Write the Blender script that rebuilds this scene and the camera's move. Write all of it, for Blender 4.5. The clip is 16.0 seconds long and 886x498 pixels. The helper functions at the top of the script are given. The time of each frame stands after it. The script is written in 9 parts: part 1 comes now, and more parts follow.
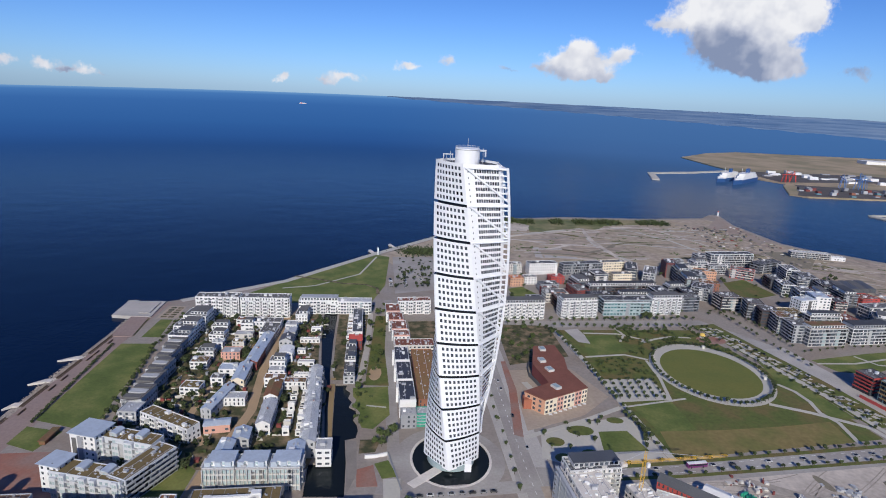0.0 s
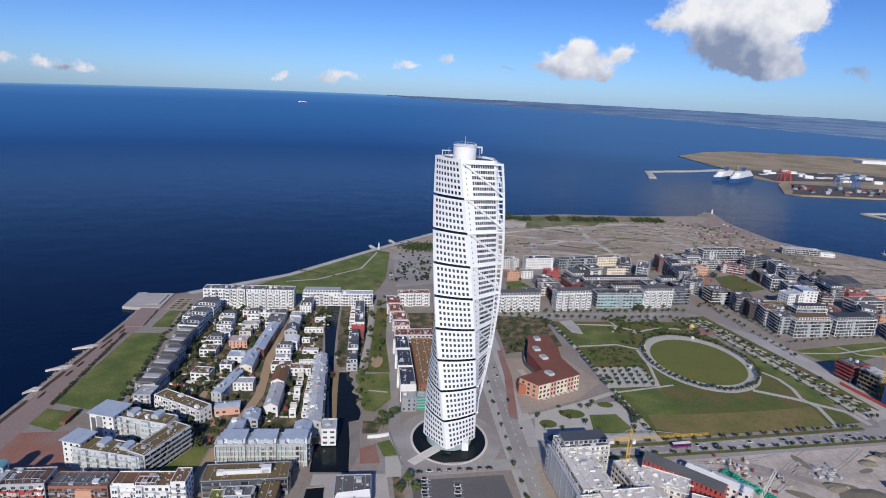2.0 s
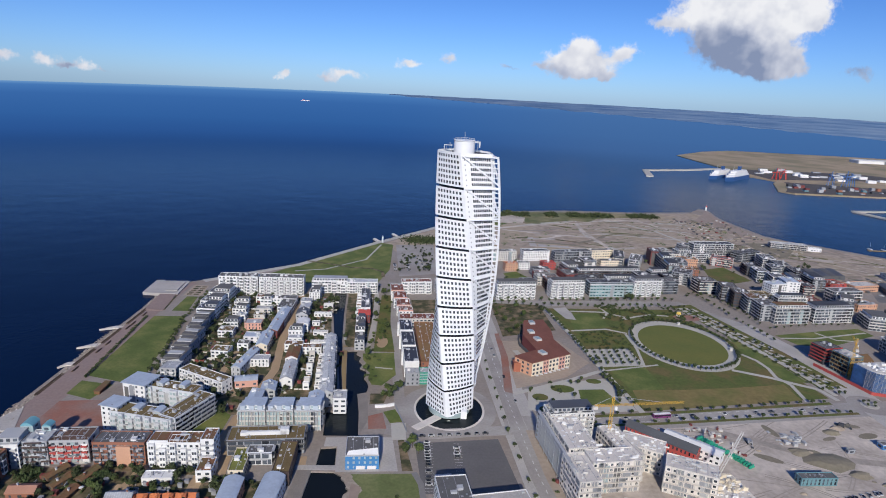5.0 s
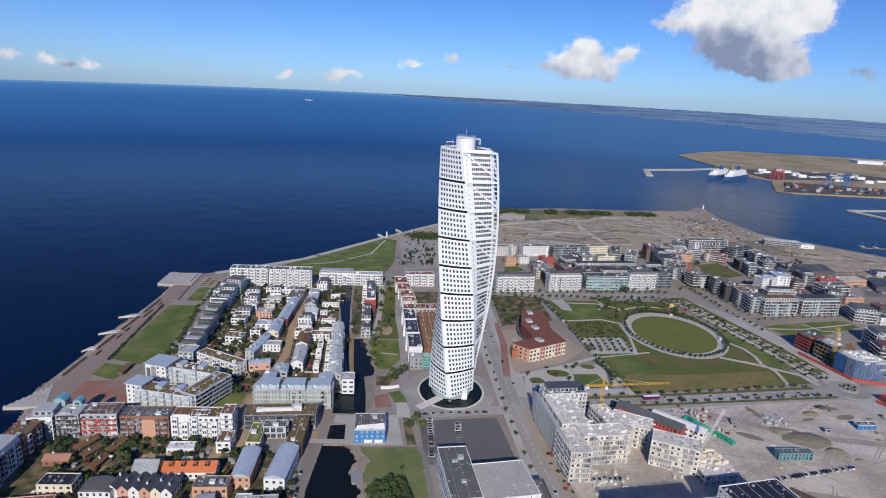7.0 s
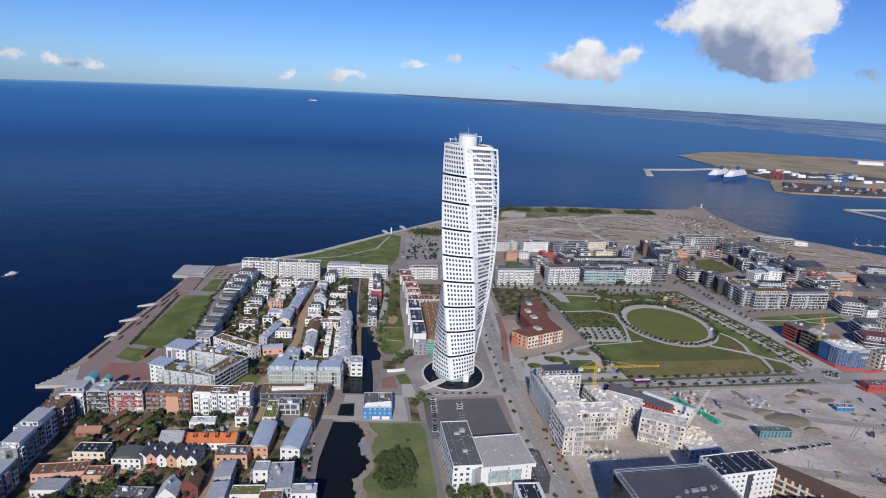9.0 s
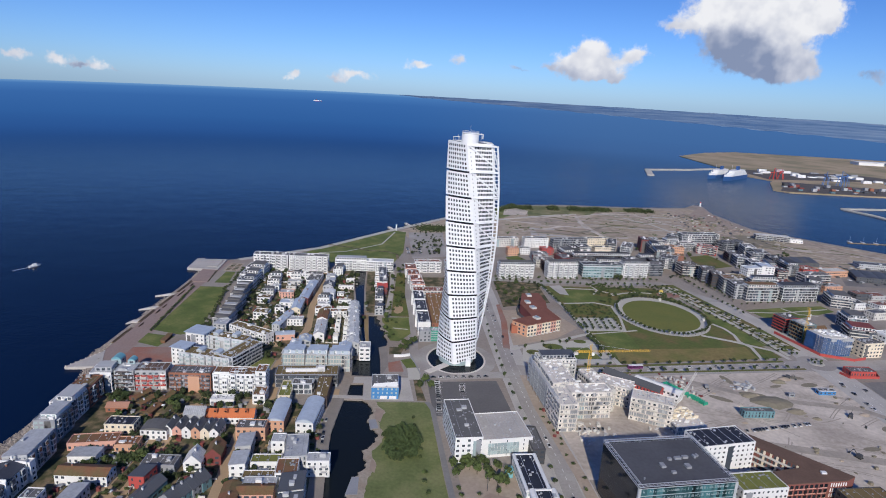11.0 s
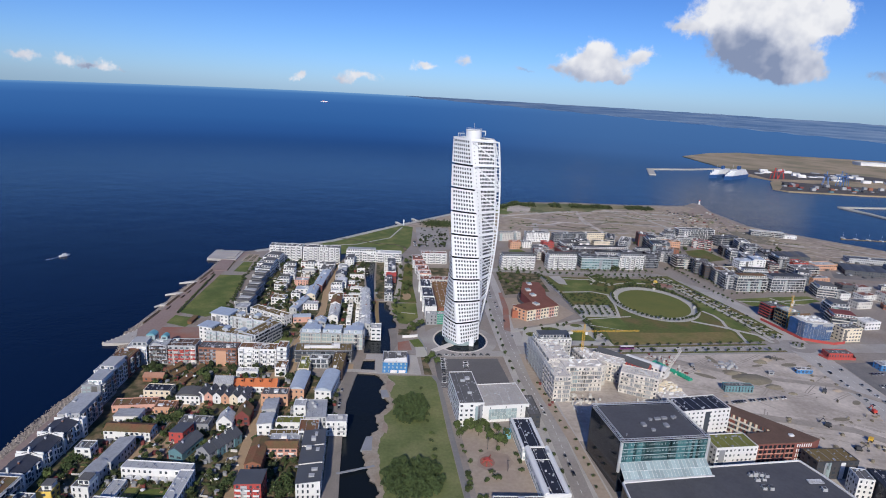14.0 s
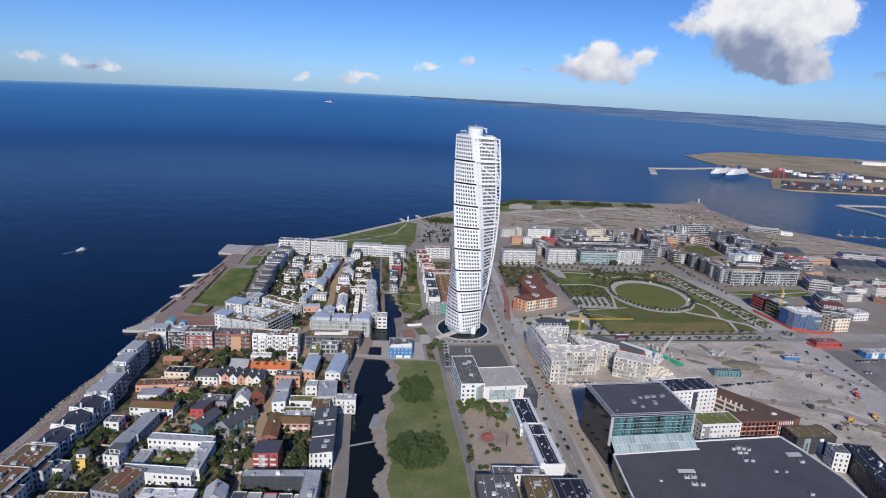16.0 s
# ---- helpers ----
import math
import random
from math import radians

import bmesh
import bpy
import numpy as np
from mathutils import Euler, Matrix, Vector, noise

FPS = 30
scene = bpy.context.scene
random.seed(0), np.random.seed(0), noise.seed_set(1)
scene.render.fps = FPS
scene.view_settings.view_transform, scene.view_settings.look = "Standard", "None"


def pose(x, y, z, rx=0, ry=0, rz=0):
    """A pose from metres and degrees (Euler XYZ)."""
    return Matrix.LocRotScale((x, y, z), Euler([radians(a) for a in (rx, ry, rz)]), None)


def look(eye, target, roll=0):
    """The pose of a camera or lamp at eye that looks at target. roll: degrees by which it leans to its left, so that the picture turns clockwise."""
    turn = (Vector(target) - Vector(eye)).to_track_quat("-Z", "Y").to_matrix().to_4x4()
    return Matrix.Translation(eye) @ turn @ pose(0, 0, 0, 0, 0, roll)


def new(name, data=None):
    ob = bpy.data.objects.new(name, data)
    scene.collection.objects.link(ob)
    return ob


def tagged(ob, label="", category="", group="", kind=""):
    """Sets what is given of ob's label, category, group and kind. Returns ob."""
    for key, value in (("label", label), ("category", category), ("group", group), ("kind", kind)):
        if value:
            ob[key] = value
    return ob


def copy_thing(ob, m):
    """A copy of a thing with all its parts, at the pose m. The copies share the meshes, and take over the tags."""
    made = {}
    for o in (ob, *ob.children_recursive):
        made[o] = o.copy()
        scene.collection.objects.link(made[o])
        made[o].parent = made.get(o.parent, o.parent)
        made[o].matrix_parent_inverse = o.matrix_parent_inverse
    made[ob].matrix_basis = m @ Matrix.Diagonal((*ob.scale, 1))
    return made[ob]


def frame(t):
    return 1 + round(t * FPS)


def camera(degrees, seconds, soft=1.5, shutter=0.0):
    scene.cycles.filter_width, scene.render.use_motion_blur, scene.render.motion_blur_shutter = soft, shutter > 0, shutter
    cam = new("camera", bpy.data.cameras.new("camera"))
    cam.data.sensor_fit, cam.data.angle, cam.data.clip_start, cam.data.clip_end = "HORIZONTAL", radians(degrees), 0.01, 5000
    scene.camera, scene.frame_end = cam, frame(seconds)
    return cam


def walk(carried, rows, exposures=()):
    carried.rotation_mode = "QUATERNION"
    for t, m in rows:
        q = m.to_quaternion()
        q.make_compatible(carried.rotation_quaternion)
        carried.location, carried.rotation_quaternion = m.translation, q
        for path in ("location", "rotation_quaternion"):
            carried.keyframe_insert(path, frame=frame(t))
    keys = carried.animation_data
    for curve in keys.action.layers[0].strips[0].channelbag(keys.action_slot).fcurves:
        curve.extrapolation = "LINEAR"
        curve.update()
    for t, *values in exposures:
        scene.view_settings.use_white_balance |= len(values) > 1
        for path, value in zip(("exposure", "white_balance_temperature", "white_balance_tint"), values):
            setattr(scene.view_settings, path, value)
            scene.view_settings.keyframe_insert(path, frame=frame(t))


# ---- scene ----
cam = camera(73.4, 16.0, 1.0)
# seconds, eye x y z, yaw, pitch, lean to the left
PATH = [
    (0.0, -1.32, -1.50, 214.73, -2.439, -14.549, 2.684),
    (0.5, -1.39, -6.49, 214.91, -2.473, -14.579, 2.708),
    (1.0, -1.49, -11.72, 215.08, -2.498, -14.606, 2.734),
    (1.5, -1.62, -17.17, 215.23, -2.515, -14.631, 2.761),
    (2.0, -1.77, -22.82, 215.37, -2.524, -14.654, 2.790),
    (2.5, -1.95, -28.67, 215.50, -2.524, -14.675, 2.819),
    (3.0, -2.15, -34.68, 215.61, -2.518, -14.693, 2.849),
    (3.5, -2.37, -40.86, 215.72, -2.503, -14.709, 2.880),
    (4.0, -2.60, -47.18, 215.81, -2.482, -14.722, 2.912),
    (4.5, -2.85, -53.63, 215.88, -2.454, -14.732, 2.943),
    (5.0, -3.11, -60.20, 215.95, -2.420, -14.741, 2.974),
    (5.5, -3.38, -66.86, 216.00, -2.380, -14.746, 3.005),
    (6.0, -3.65, -73.62, 216.04, -2.334, -14.750, 3.036),
    (6.5, -3.93, -80.44, 216.06, -2.283, -14.751, 3.066),
    (7.0, -4.21, -87.34, 216.07, -2.226, -14.749, 3.095),
    (7.5, -4.49, -94.28, 216.07, -2.165, -14.746, 3.123),
    (8.0, -4.76, -101.26, 216.06, -2.099, -14.741, 3.150),
    (8.5, -5.03, -108.27, 216.04, -2.030, -14.734, 3.175),
    (9.0, -5.28, -115.30, 216.00, -1.956, -14.725, 3.198),
    (9.5, -5.53, -122.34, 215.95, -1.880, -14.715, 3.219),
    (10.0, -5.76, -129.37, 215.88, -1.800, -14.704, 3.239),
    (10.5, -5.98, -136.39, 215.81, -1.718, -14.692, 3.256),
    (11.0, -6.18, -143.40, 215.72, -1.633, -14.680, 3.270),
    (11.5, -6.36, -150.37, 215.62, -1.546, -14.667, 3.281),
    (12.0, -6.51, -157.31, 215.50, -1.458, -14.654, 3.290),
    (12.5, -6.64, -164.20, 215.37, -1.369, -14.642, 3.295),
    (13.0, -6.73, -171.04, 215.23, -1.279, -14.630, 3.296),
    (13.5, -6.80, -177.82, 215.08, -1.189, -14.619, 3.294),
    (14.0, -6.83, -184.54, 214.92, -1.099, -14.610, 3.289),
    (14.5, -6.83, -191.19, 214.74, -1.009, -14.603, 3.279),
    (15.0, -6.79, -197.77, 214.55, -0.920, -14.598, 3.264),
    (15.5, -6.70, -204.26, 214.34, -0.832, -14.596, 3.246),
    (16.0, -6.58, -210.67, 214.12, -0.746, -14.598, 3.222),
]
walk(cam, [(t, pose(x, y, z, 90 + pitch, 0, yaw) @ pose(0, 0, 0, 0, 0, roll)) for t, x, y, z, yaw, pitch, roll in PATH])

# ---- light ----
SUN_EL, SUN_AZ = 30.0, 184.5          # height, and the compass bearing (y is north) that it shines from
SKY, CLOUD_GLOW = 0.125, 0.95
# along, up, half width, half height, body, tone (0 shaded, 1 sunlit)
TALL_CLOUD = [(.52, .172, .09, .034, 1.0, 1.0), (.615, .160, .045, .028, 1.0, .95), (.63, .142, .025, .018, .8, .85), (.45, .150, .045, .025, 1.0, .95),
          (.395, .127, .040, .013, .8, .75), (.56, .130, .05, .026, 1.0, .80), (.480, .105, .05, .028, 1.2, .12), (.515, .080, .05, .025, 1.3, .0),
          (.555, .066, .03, .018, 1.0, .12), (.59, .090, .035, .028, .9, .60), (.605, .068, .03, .018, .7, .50)]
SMALL_CLOUD = [(.259, .084, .022, .018, 1.0, 1.0), (.326, .079, .020, .016, 1.0, .95), (.228, .066, .030, .014, .9, .85), (.277, .061, .045, .018, 1.0, .75),
          (.290, .044, .035, .010, .9, .30), (.196, .052, .020, .008, .5, .40), (.240, .047, .030, .009, .7, .45)]
WISPS = [(-.12, .025, .030, .010, .8, .80), (-.15, .018, .020, .006, .5, .45), (-.02, .042, .022, .008, .9, .95), (-.219, .016, .014, .007, .8, .80),
          (.043, .056, .016, .011, .7, .75), (.14, .045, .022, .004, .5, .30), (-.589, .022, .026, .011, .8, .75), (-.558, .016, .012, .004, .6, .10),
          (-.53, .016, .020, .010, .8, .80), (-.50, .012, .012, .004, .5, .20), (-.66, .024, .025, .013, .8, .70), (.72, .070, .035, .010, .55, .20), (.735, .058, .015, .008, .4, .30)]
CLOUDS = TALL_CLOUD + SMALL_CLOUD + WISPS
world = bpy.data.worlds.new("sky")
scene.world = world
world.use_nodes = True
wt = world.node_tree
wt.nodes.clear()


def wmath(op, a, b=None, c=None):
    n = wt.nodes.new("ShaderNodeMath")
    n.operation = op
    for i, val in enumerate((a, b, c)):
        if val is None:
            continue
        if isinstance(val, (int, float)):
            n.inputs[i].default_value = val
        else:
            wt.links.new(val, n.inputs[i])
    return n.outputs[0]


def build_sky():
    sky = wt.nodes.new("ShaderNodeTexSky")
    sky.sky_type, sky.sun_disc = "NISHITA", False
    sky.sun_elevation, sky.sun_rotation = radians(SUN_EL), radians(SUN_AZ)
    sky.altitude, sky.air_density, sky.dust_density, sky.ozone_density = 0, 1.0, 0.25, 3.0
    tc = wt.nodes.new("ShaderNodeTexCoord")
    sep = wt.nodes.new("ShaderNodeSeparateXYZ")
    wt.links.new(tc.outputs["Generated"], sep.inputs[0])
    ahead = wmath("MAXIMUM", sep.outputs[1], 0.02)
    u = wmath("DIVIDE", sep.outputs[0], ahead)
    v = wmath("DIVIDE", sep.outputs[2], ahead)
    comb = wt.nodes.new("ShaderNodeCombineXYZ")
    wt.links.new(u, comb.inputs[0]), wt.links.new(v, comb.inputs[1])

    def cloud_noise(scale, detail, rough, out=0):
        n = wt.nodes.new("ShaderNodeTexNoise")
        n.inputs["Scale"].default_value, n.inputs["Detail"].default_value, n.inputs["Roughness"].default_value = scale, detail, rough
        wt.links.new(comb.outputs[0], n.inputs["Vector"])
        return n.outputs[out]

    def wvec(op, p, q=None):
        n = wt.nodes.new("ShaderNodeVectorMath")
        n.operation = op
        for i, val in enumerate((p, q)):
            if isinstance(val, tuple):
                n.inputs[i].default_value = val
            elif val is not None:
                wt.links.new(val, n.inputs[i])
        return n.outputs["Value"] if op == "DOT_PRODUCT" else n.outputs[0]
    puff = wvec("MULTIPLY", wvec("SUBTRACT", cloud_noise(30, 4, 0.55, 1), (0.5, 0.5, 0.5)), (0.05, 0.04, 0))
    at = wvec("ADD", wvec("ADD", comb.outputs[0], puff), (0.009, 0.002, 0))
    fine, soft = cloud_noise(90, 5, 0.55), cloud_noise(34, 2, 0.45)
    density, shade = 0.0, 0.0
    for u0, v0, a, b, weight, tone in CLOUDS:
        d = wvec("MULTIPLY", wvec("SUBTRACT", at, (u0, v0, 0)), (1 / a, 1 / b, 0))
        w = wmath("MULTIPLY", wmath("EXPONENT", wmath("MULTIPLY", wvec("DOT_PRODUCT", d, d), -1.1)), weight)
        density = wmath("ADD", w, density)
        shade = wmath("MULTIPLY_ADD", w, tone, shade)
    den = wmath("ADD", density, wmath("MULTIPLY", wmath("SUBTRACT", fine, 0.5), 0.75))
    ramp = wt.nodes.new("ShaderNodeMapRange")
    ramp.interpolation_type = "SMOOTHSTEP"
    ramp.inputs["From Min"].default_value, ramp.inputs["From Max"].default_value = 0.20, 0.80
    wt.links.new(den, ramp.inputs["Value"])
    front = wmath("GREATER_THAN", sep.outputs[1], 0.05)
    fac = wmath("MULTIPLY", ramp.outputs[0], front)
    col = wt.nodes.new("ShaderNodeValToRGB")
    col.color_ramp.elements[0].position, col.color_ramp.elements[0].color = 0.05, (0.25, 0.31, 0.47, 1)
    col.color_ramp.elements[1].position, col.color_ramp.elements[1].color = 0.95, (0.90, 0.91, 0.95, 1)
    col.color_ramp.elements.new(0.5).color = (0.56, 0.60, 0.72, 1)
    tone = wmath("ADD", wmath("DIVIDE", shade, wmath("MAXIMUM", density, 0.02)), wmath("MULTIPLY_ADD", wmath("SUBTRACT", soft, 0.53), 0.9, wmath("MULTIPLY", wmath("SUBTRACT", fine, 0.5), 0.12)))
    wt.links.new(tone, col.inputs[0])
    bg = wt.nodes.new("ShaderNodeBackground")
    bg.inputs["Strength"].default_value = SKY
    # a clear northern sky: bluer than the standard air
    rise = wt.nodes.new("ShaderNodeValToRGB")
    rise.color_ramp.elements[0].position, rise.color_ramp.elements[0].color = 0.0, (0.37, 0.575, 1.06, 1)
    rise.color_ramp.elements[1].position, rise.color_ramp.elements[1].color = 0.16, (0.25, 0.43, 0.82, 1)
    wt.links.new(sep.outputs[2], rise.inputs[0])
    tint = wt.nodes.new("ShaderNodeMix")
    tint.data_type, tint.blend_type = "RGBA", "MULTIPLY"
    tint.inputs[0].default_value = 1.0
    wt.links.new(sky.outputs[0], tint.inputs[6])
    wt.links.new(rise.outputs[0], tint.inputs[7])
    wt.links.new(tint.outputs[2], bg.inputs["Color"])
    bgc = wt.nodes.new("ShaderNodeBackground")
    bgc.inputs["Strength"].default_value = CLOUD_GLOW
    wt.links.new(col.outputs[0], bgc.inputs["Color"])
    mix = wt.nodes.new("ShaderNodeMixShader")
    wt.links.new(fac, mix.inputs[0]), wt.links.new(bg.outputs[0], mix.inputs[1]), wt.links.new(bgc.outputs[0], mix.inputs[2])
    out = wt.nodes.new("ShaderNodeOutputWorld")
    wt.links.new(mix.outputs[0], out.inputs[0])


build_sky()
sun = new("sun", bpy.data.lights.new("sun", "SUN"))
sun.data.energy, sun.data.angle, sun.data.color = 4.0, radians(0.53), (1.0, 0.93, 0.83)
sun.matrix_world = look((0, 0, 0), (-math.sin(radians(SUN_AZ)) * math.cos(radians(SUN_EL)),
                                     -math.cos(radians(SUN_AZ)) * math.cos(radians(SUN_EL)), -math.sin(radians(SUN_EL))))
scene.view_settings.exposure = 0.0


# ---- materials ----
MATS = {}


def surface(name, base, rough=0.8, vary=0.25, fine=1.5, coarse=0.06, metal=0.0, bump=0.0, tint=None, spread=0.0, spec=0.5, island=0.0):
    """A plain surface whose colour drifts at two scales (cycles a metre), from piece to piece and with a second tint in patches."""
    m = bpy.data.materials.new(name)
    m.use_nodes = True
    t = m.node_tree
    b = t.nodes["Principled BSDF"]
    geo = t.nodes.new("ShaderNodeNewGeometry")

    def noise_at(scale, detail=4):
        n = t.nodes.new("ShaderNodeTexNoise")
        n.inputs["Scale"].default_value, n.inputs["Detail"].default_value = scale, detail
        t.links.new(geo.outputs["Position"], n.inputs["Vector"])
        return n.outputs[0]
    n1, n2 = noise_at(fine), noise_at(coarse, 6)

    def mth(op, x, y):
        n = t.nodes.new("ShaderNodeMath")
        n.operation = op
        for i, val in enumerate((x, y)):
            if isinstance(val, (int, float)):
                n.inputs[i].default_value = val
            else:
                t.links.new(val, n.inputs[i])
        return n.outputs[0]
    k = mth("ADD", mth("MULTIPLY", mth("SUBTRACT", n1, 0.5), vary * 1.4), mth("MULTIPLY", mth("SUBTRACT", n2, 0.5), vary * 1.8))
    if spread:
        info = t.nodes.new("ShaderNodeObjectInfo")
        k = mth("ADD", k, mth("MULTIPLY", mth("SUBTRACT", info.outputs["Random"], 0.5), spread))
    if island:
        k = mth("ADD", k, mth("MULTIPLY", mth("SUBTRACT", geo.outputs["Random Per Island"], 0.5), island))
    k = mth("ADD", k, 1.0)
    mixc = t.nodes.new("ShaderNodeMix")
    mixc.data_type = "RGBA"
    mixc.inputs[6].default_value = (*base, 1)
    mixc.inputs[7].default_value = (*(tint or base), 1)
    edge = t.nodes.new("ShaderNodeMapRange")
    edge.inputs["From Min"].default_value, edge.inputs["From Max"].default_value = 0.42, 0.62
    t.links.new(n2, edge.inputs["Value"])
    t.links.new(edge.outputs[0], mixc.inputs[0])
    vm = t.nodes.new("ShaderNodeVectorMath")
    vm.operation = "SCALE"
    t.links.new(mixc.outputs[2], vm.inputs[0])
    t.links.new(k, vm.inputs["Scale"])
    t.links.new(vm.outputs[0], b.inputs["Base Color"])
    b.inputs["Roughness"].default_value, b.inputs["Metallic"].default_value = rough, metal
    b.inputs["Specular IOR Level"].default_value = spec
    if bump:
        bp = t.nodes.new("ShaderNodeBump")
        bp.inputs["Strength"].default_value, bp.inputs["Distance"].default_value = bump, 0.3
        t.links.new(n1, bp.inputs["Height"])
        t.links.new(bp.outputs[0], b.inputs["Normal"])
    MATS[name] = m
    return m


def water(name, base, rough, wave, strength, spec=0.5):
    m = bpy.data.materials.new(name)
    m.use_nodes = True
    t = m.node_tree
    b = t.nodes["Principled BSDF"]
    b.inputs["Roughness"].default_value, b.inputs["IOR"].default_value = rough, 1.333
    b.inputs["Specular IOR Level"].default_value = spec
    b.inputs["Specular Tint"].default_value = (0.55, 0.78, 1.0, 1)
    geo = t.nodes.new("ShaderNodeNewGeometry")
    n1, n2, n3 = (t.nodes.new("ShaderNodeTexNoise") for _ in range(3))
    for n, s, d in ((n1, wave, 5), (n2, wave * 0.08, 4), (n3, 0.0022, 6)):
        n.inputs["Scale"].default_value, n.inputs["Detail"].default_value = s, d
        t.links.new(geo.outputs["Position"], n.inputs["Vector"])
    add = t.nodes.new("ShaderNodeMath")
    add.operation = "MULTIPLY_ADD"
    add.inputs[1].default_value = 3.0
    t.links.new(n2.outputs[0], add.inputs[0]), t.links.new(n1.outputs[0], add.inputs[2])
    bp = t.nodes.new("ShaderNodeBump")
    bp.inputs["Strength"].default_value, bp.inputs["Distance"].default_value = strength, 1.0
    t.links.new(add.outputs[0], bp.inputs["Height"]), t.links.new(bp.outputs[0], b.inputs["Normal"])
    ramp = t.nodes.new("ShaderNodeValToRGB")
    ramp.color_ramp.elements[0].position, ramp.color_ramp.elements[1].position = 0.35, 0.7
    ramp.color_ramp.elements[0].color = (*[c * 0.85 for c in base], 1)
    ramp.color_ramp.elements[1].color = (*[c * 1.2 for c in base], 1)
    t.links.new(n3.outputs[0], ramp.inputs[0]), t.links.new(ramp.outputs[0], b.inputs["Base Color"])
    MATS[name] = m
    return m


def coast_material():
    """Far farmland: narrow strips of field and wood, blue haze painted into their colour."""
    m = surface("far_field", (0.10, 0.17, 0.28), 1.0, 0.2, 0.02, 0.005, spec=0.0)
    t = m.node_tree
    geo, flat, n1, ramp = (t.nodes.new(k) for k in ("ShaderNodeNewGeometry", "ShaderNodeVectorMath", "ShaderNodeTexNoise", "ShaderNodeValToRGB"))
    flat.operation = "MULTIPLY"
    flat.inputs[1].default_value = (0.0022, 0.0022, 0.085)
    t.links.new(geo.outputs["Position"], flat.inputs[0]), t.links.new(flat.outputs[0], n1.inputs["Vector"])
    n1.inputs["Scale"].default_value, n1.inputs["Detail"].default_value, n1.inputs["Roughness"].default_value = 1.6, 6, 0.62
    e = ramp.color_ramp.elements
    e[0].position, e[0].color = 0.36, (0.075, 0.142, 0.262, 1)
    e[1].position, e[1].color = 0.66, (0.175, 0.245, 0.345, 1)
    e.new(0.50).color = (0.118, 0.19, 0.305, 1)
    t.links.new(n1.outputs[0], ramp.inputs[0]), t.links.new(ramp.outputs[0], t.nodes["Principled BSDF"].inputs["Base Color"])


coast_material()
surface("raw_concrete", (0.72, 0.685, 0.63), 0.85, 0.3, 1.2, 0.08)
surface("yard_asphalt", (0.17, 0.165, 0.16), 0.92, 0.4, 0.5, 0.04, tint=(0.22, 0.20, 0.185))
surface("pale_metal", (0.50, 0.56, 0.62), 0.45, 0.2, 0.6, 0.15, metal=0.2)
surface("white", (0.73, 0.73, 0.715), 0.6, 0.14, 0.8)
surface("offwhite", (0.56, 0.54, 0.50), 0.75, 0.14)
surface("tower_white", (0.82, 0.83, 0.84), 0.45, 0.07, 0.5)
surface("pale_grey", (0.53, 0.55, 0.57), 0.7, 0.18)
surface("light_grey", (0.41, 0.42, 0.43), 0.75, 0.2)
surface("concrete", (0.62, 0.575, 0.52), 0.85, 0.25, 1.2, 0.08)
surface("grey", (0.27, 0.28, 0.30), 0.8, 0.22)
surface("dark", (0.055, 0.058, 0.065), 0.75, 0.3)
surface("black_render", (0.05, 0.05, 0.055), 0.7, 0.3)
surface("brown_black", (0.075, 0.05, 0.045), 0.75, 0.3)
surface("navy_felt", (0.045, 0.05, 0.068), 0.7, 0.4, 0.8, 0.12)
surface("planted_rust", (0.27, 0.145, 0.06), 0.95, 0.4, 0.5, 0.08, tint=(0.21, 0.13, 0.055))
surface("slate", (0.085, 0.09, 0.10), 0.6, 0.3)
surface("felt", (0.12, 0.118, 0.118), 0.9, 0.3, 0.8, 0.1)
surface("metal_roof", (0.42, 0.43, 0.44), 0.55, 0.35, 0.6, 0.15, metal=0.12, spread=0.25)
surface("brown_roof", (0.21, 0.095, 0.05), 0.95, 0.35, 0.9, 0.1, tint=(0.13, 0.10, 0.045))
surface("umber_roof", (0.13, 0.078, 0.056), 0.95, 0.35, 0.9, 0.1)
surface("dark_brick", (0.21, 0.075, 0.06), 0.9, 0.3, 2.0, 0.1)
surface("rust_roof", (0.20, 0.075, 0.05), 0.9, 0.3, 0.8, 0.1)
surface("sedum", (0.17, 0.12, 0.05), 0.95, 0.4, 0.9, 0.09, tint=(0.14, 0.105, 0.045))
surface("green_roof", (0.16, 0.17, 0.04), 0.95, 0.3, 0.9, 0.1)
surface("clay_tile", (0.42, 0.22, 0.15), 0.85, 0.3, 2.0)
surface("orange_wall", (0.34, 0.12, 0.07), 0.85, 0.2)
surface("orange_tile", (0.52, 0.16, 0.06), 0.8, 0.25, 2.0)
surface("red", (0.42, 0.07, 0.06), 0.8, 0.2)
surface("brick", (0.28, 0.12, 0.075), 0.9, 0.3, 2.0, 0.1)
surface("dark_red", (0.19, 0.05, 0.045), 0.85, 0.25)
surface("pink", (0.60, 0.34, 0.27), 0.8, 0.15)
surface("salmon", (0.56, 0.32, 0.21), 0.8, 0.15)
surface("yellow", (0.75, 0.52, 0.12), 0.8, 0.12)
surface("cream", (0.70, 0.62, 0.48), 0.8, 0.15)
surface("teal", (0.12, 0.24, 0.27), 0.7, 0.2)
surface("pale_teal", (0.15, 0.36, 0.42), 0.6, 0.2)
surface("blue_cover", (0.035, 0.105, 0.26), 0.55, 0.6, 0.5, 0.2)
surface("green_net", (0.05, 0.30, 0.22), 0.8, 0.3)
surface("solar", (0.026, 0.029, 0.042), 0.6, 0.5, 0.8, 0.15, spec=0.25)
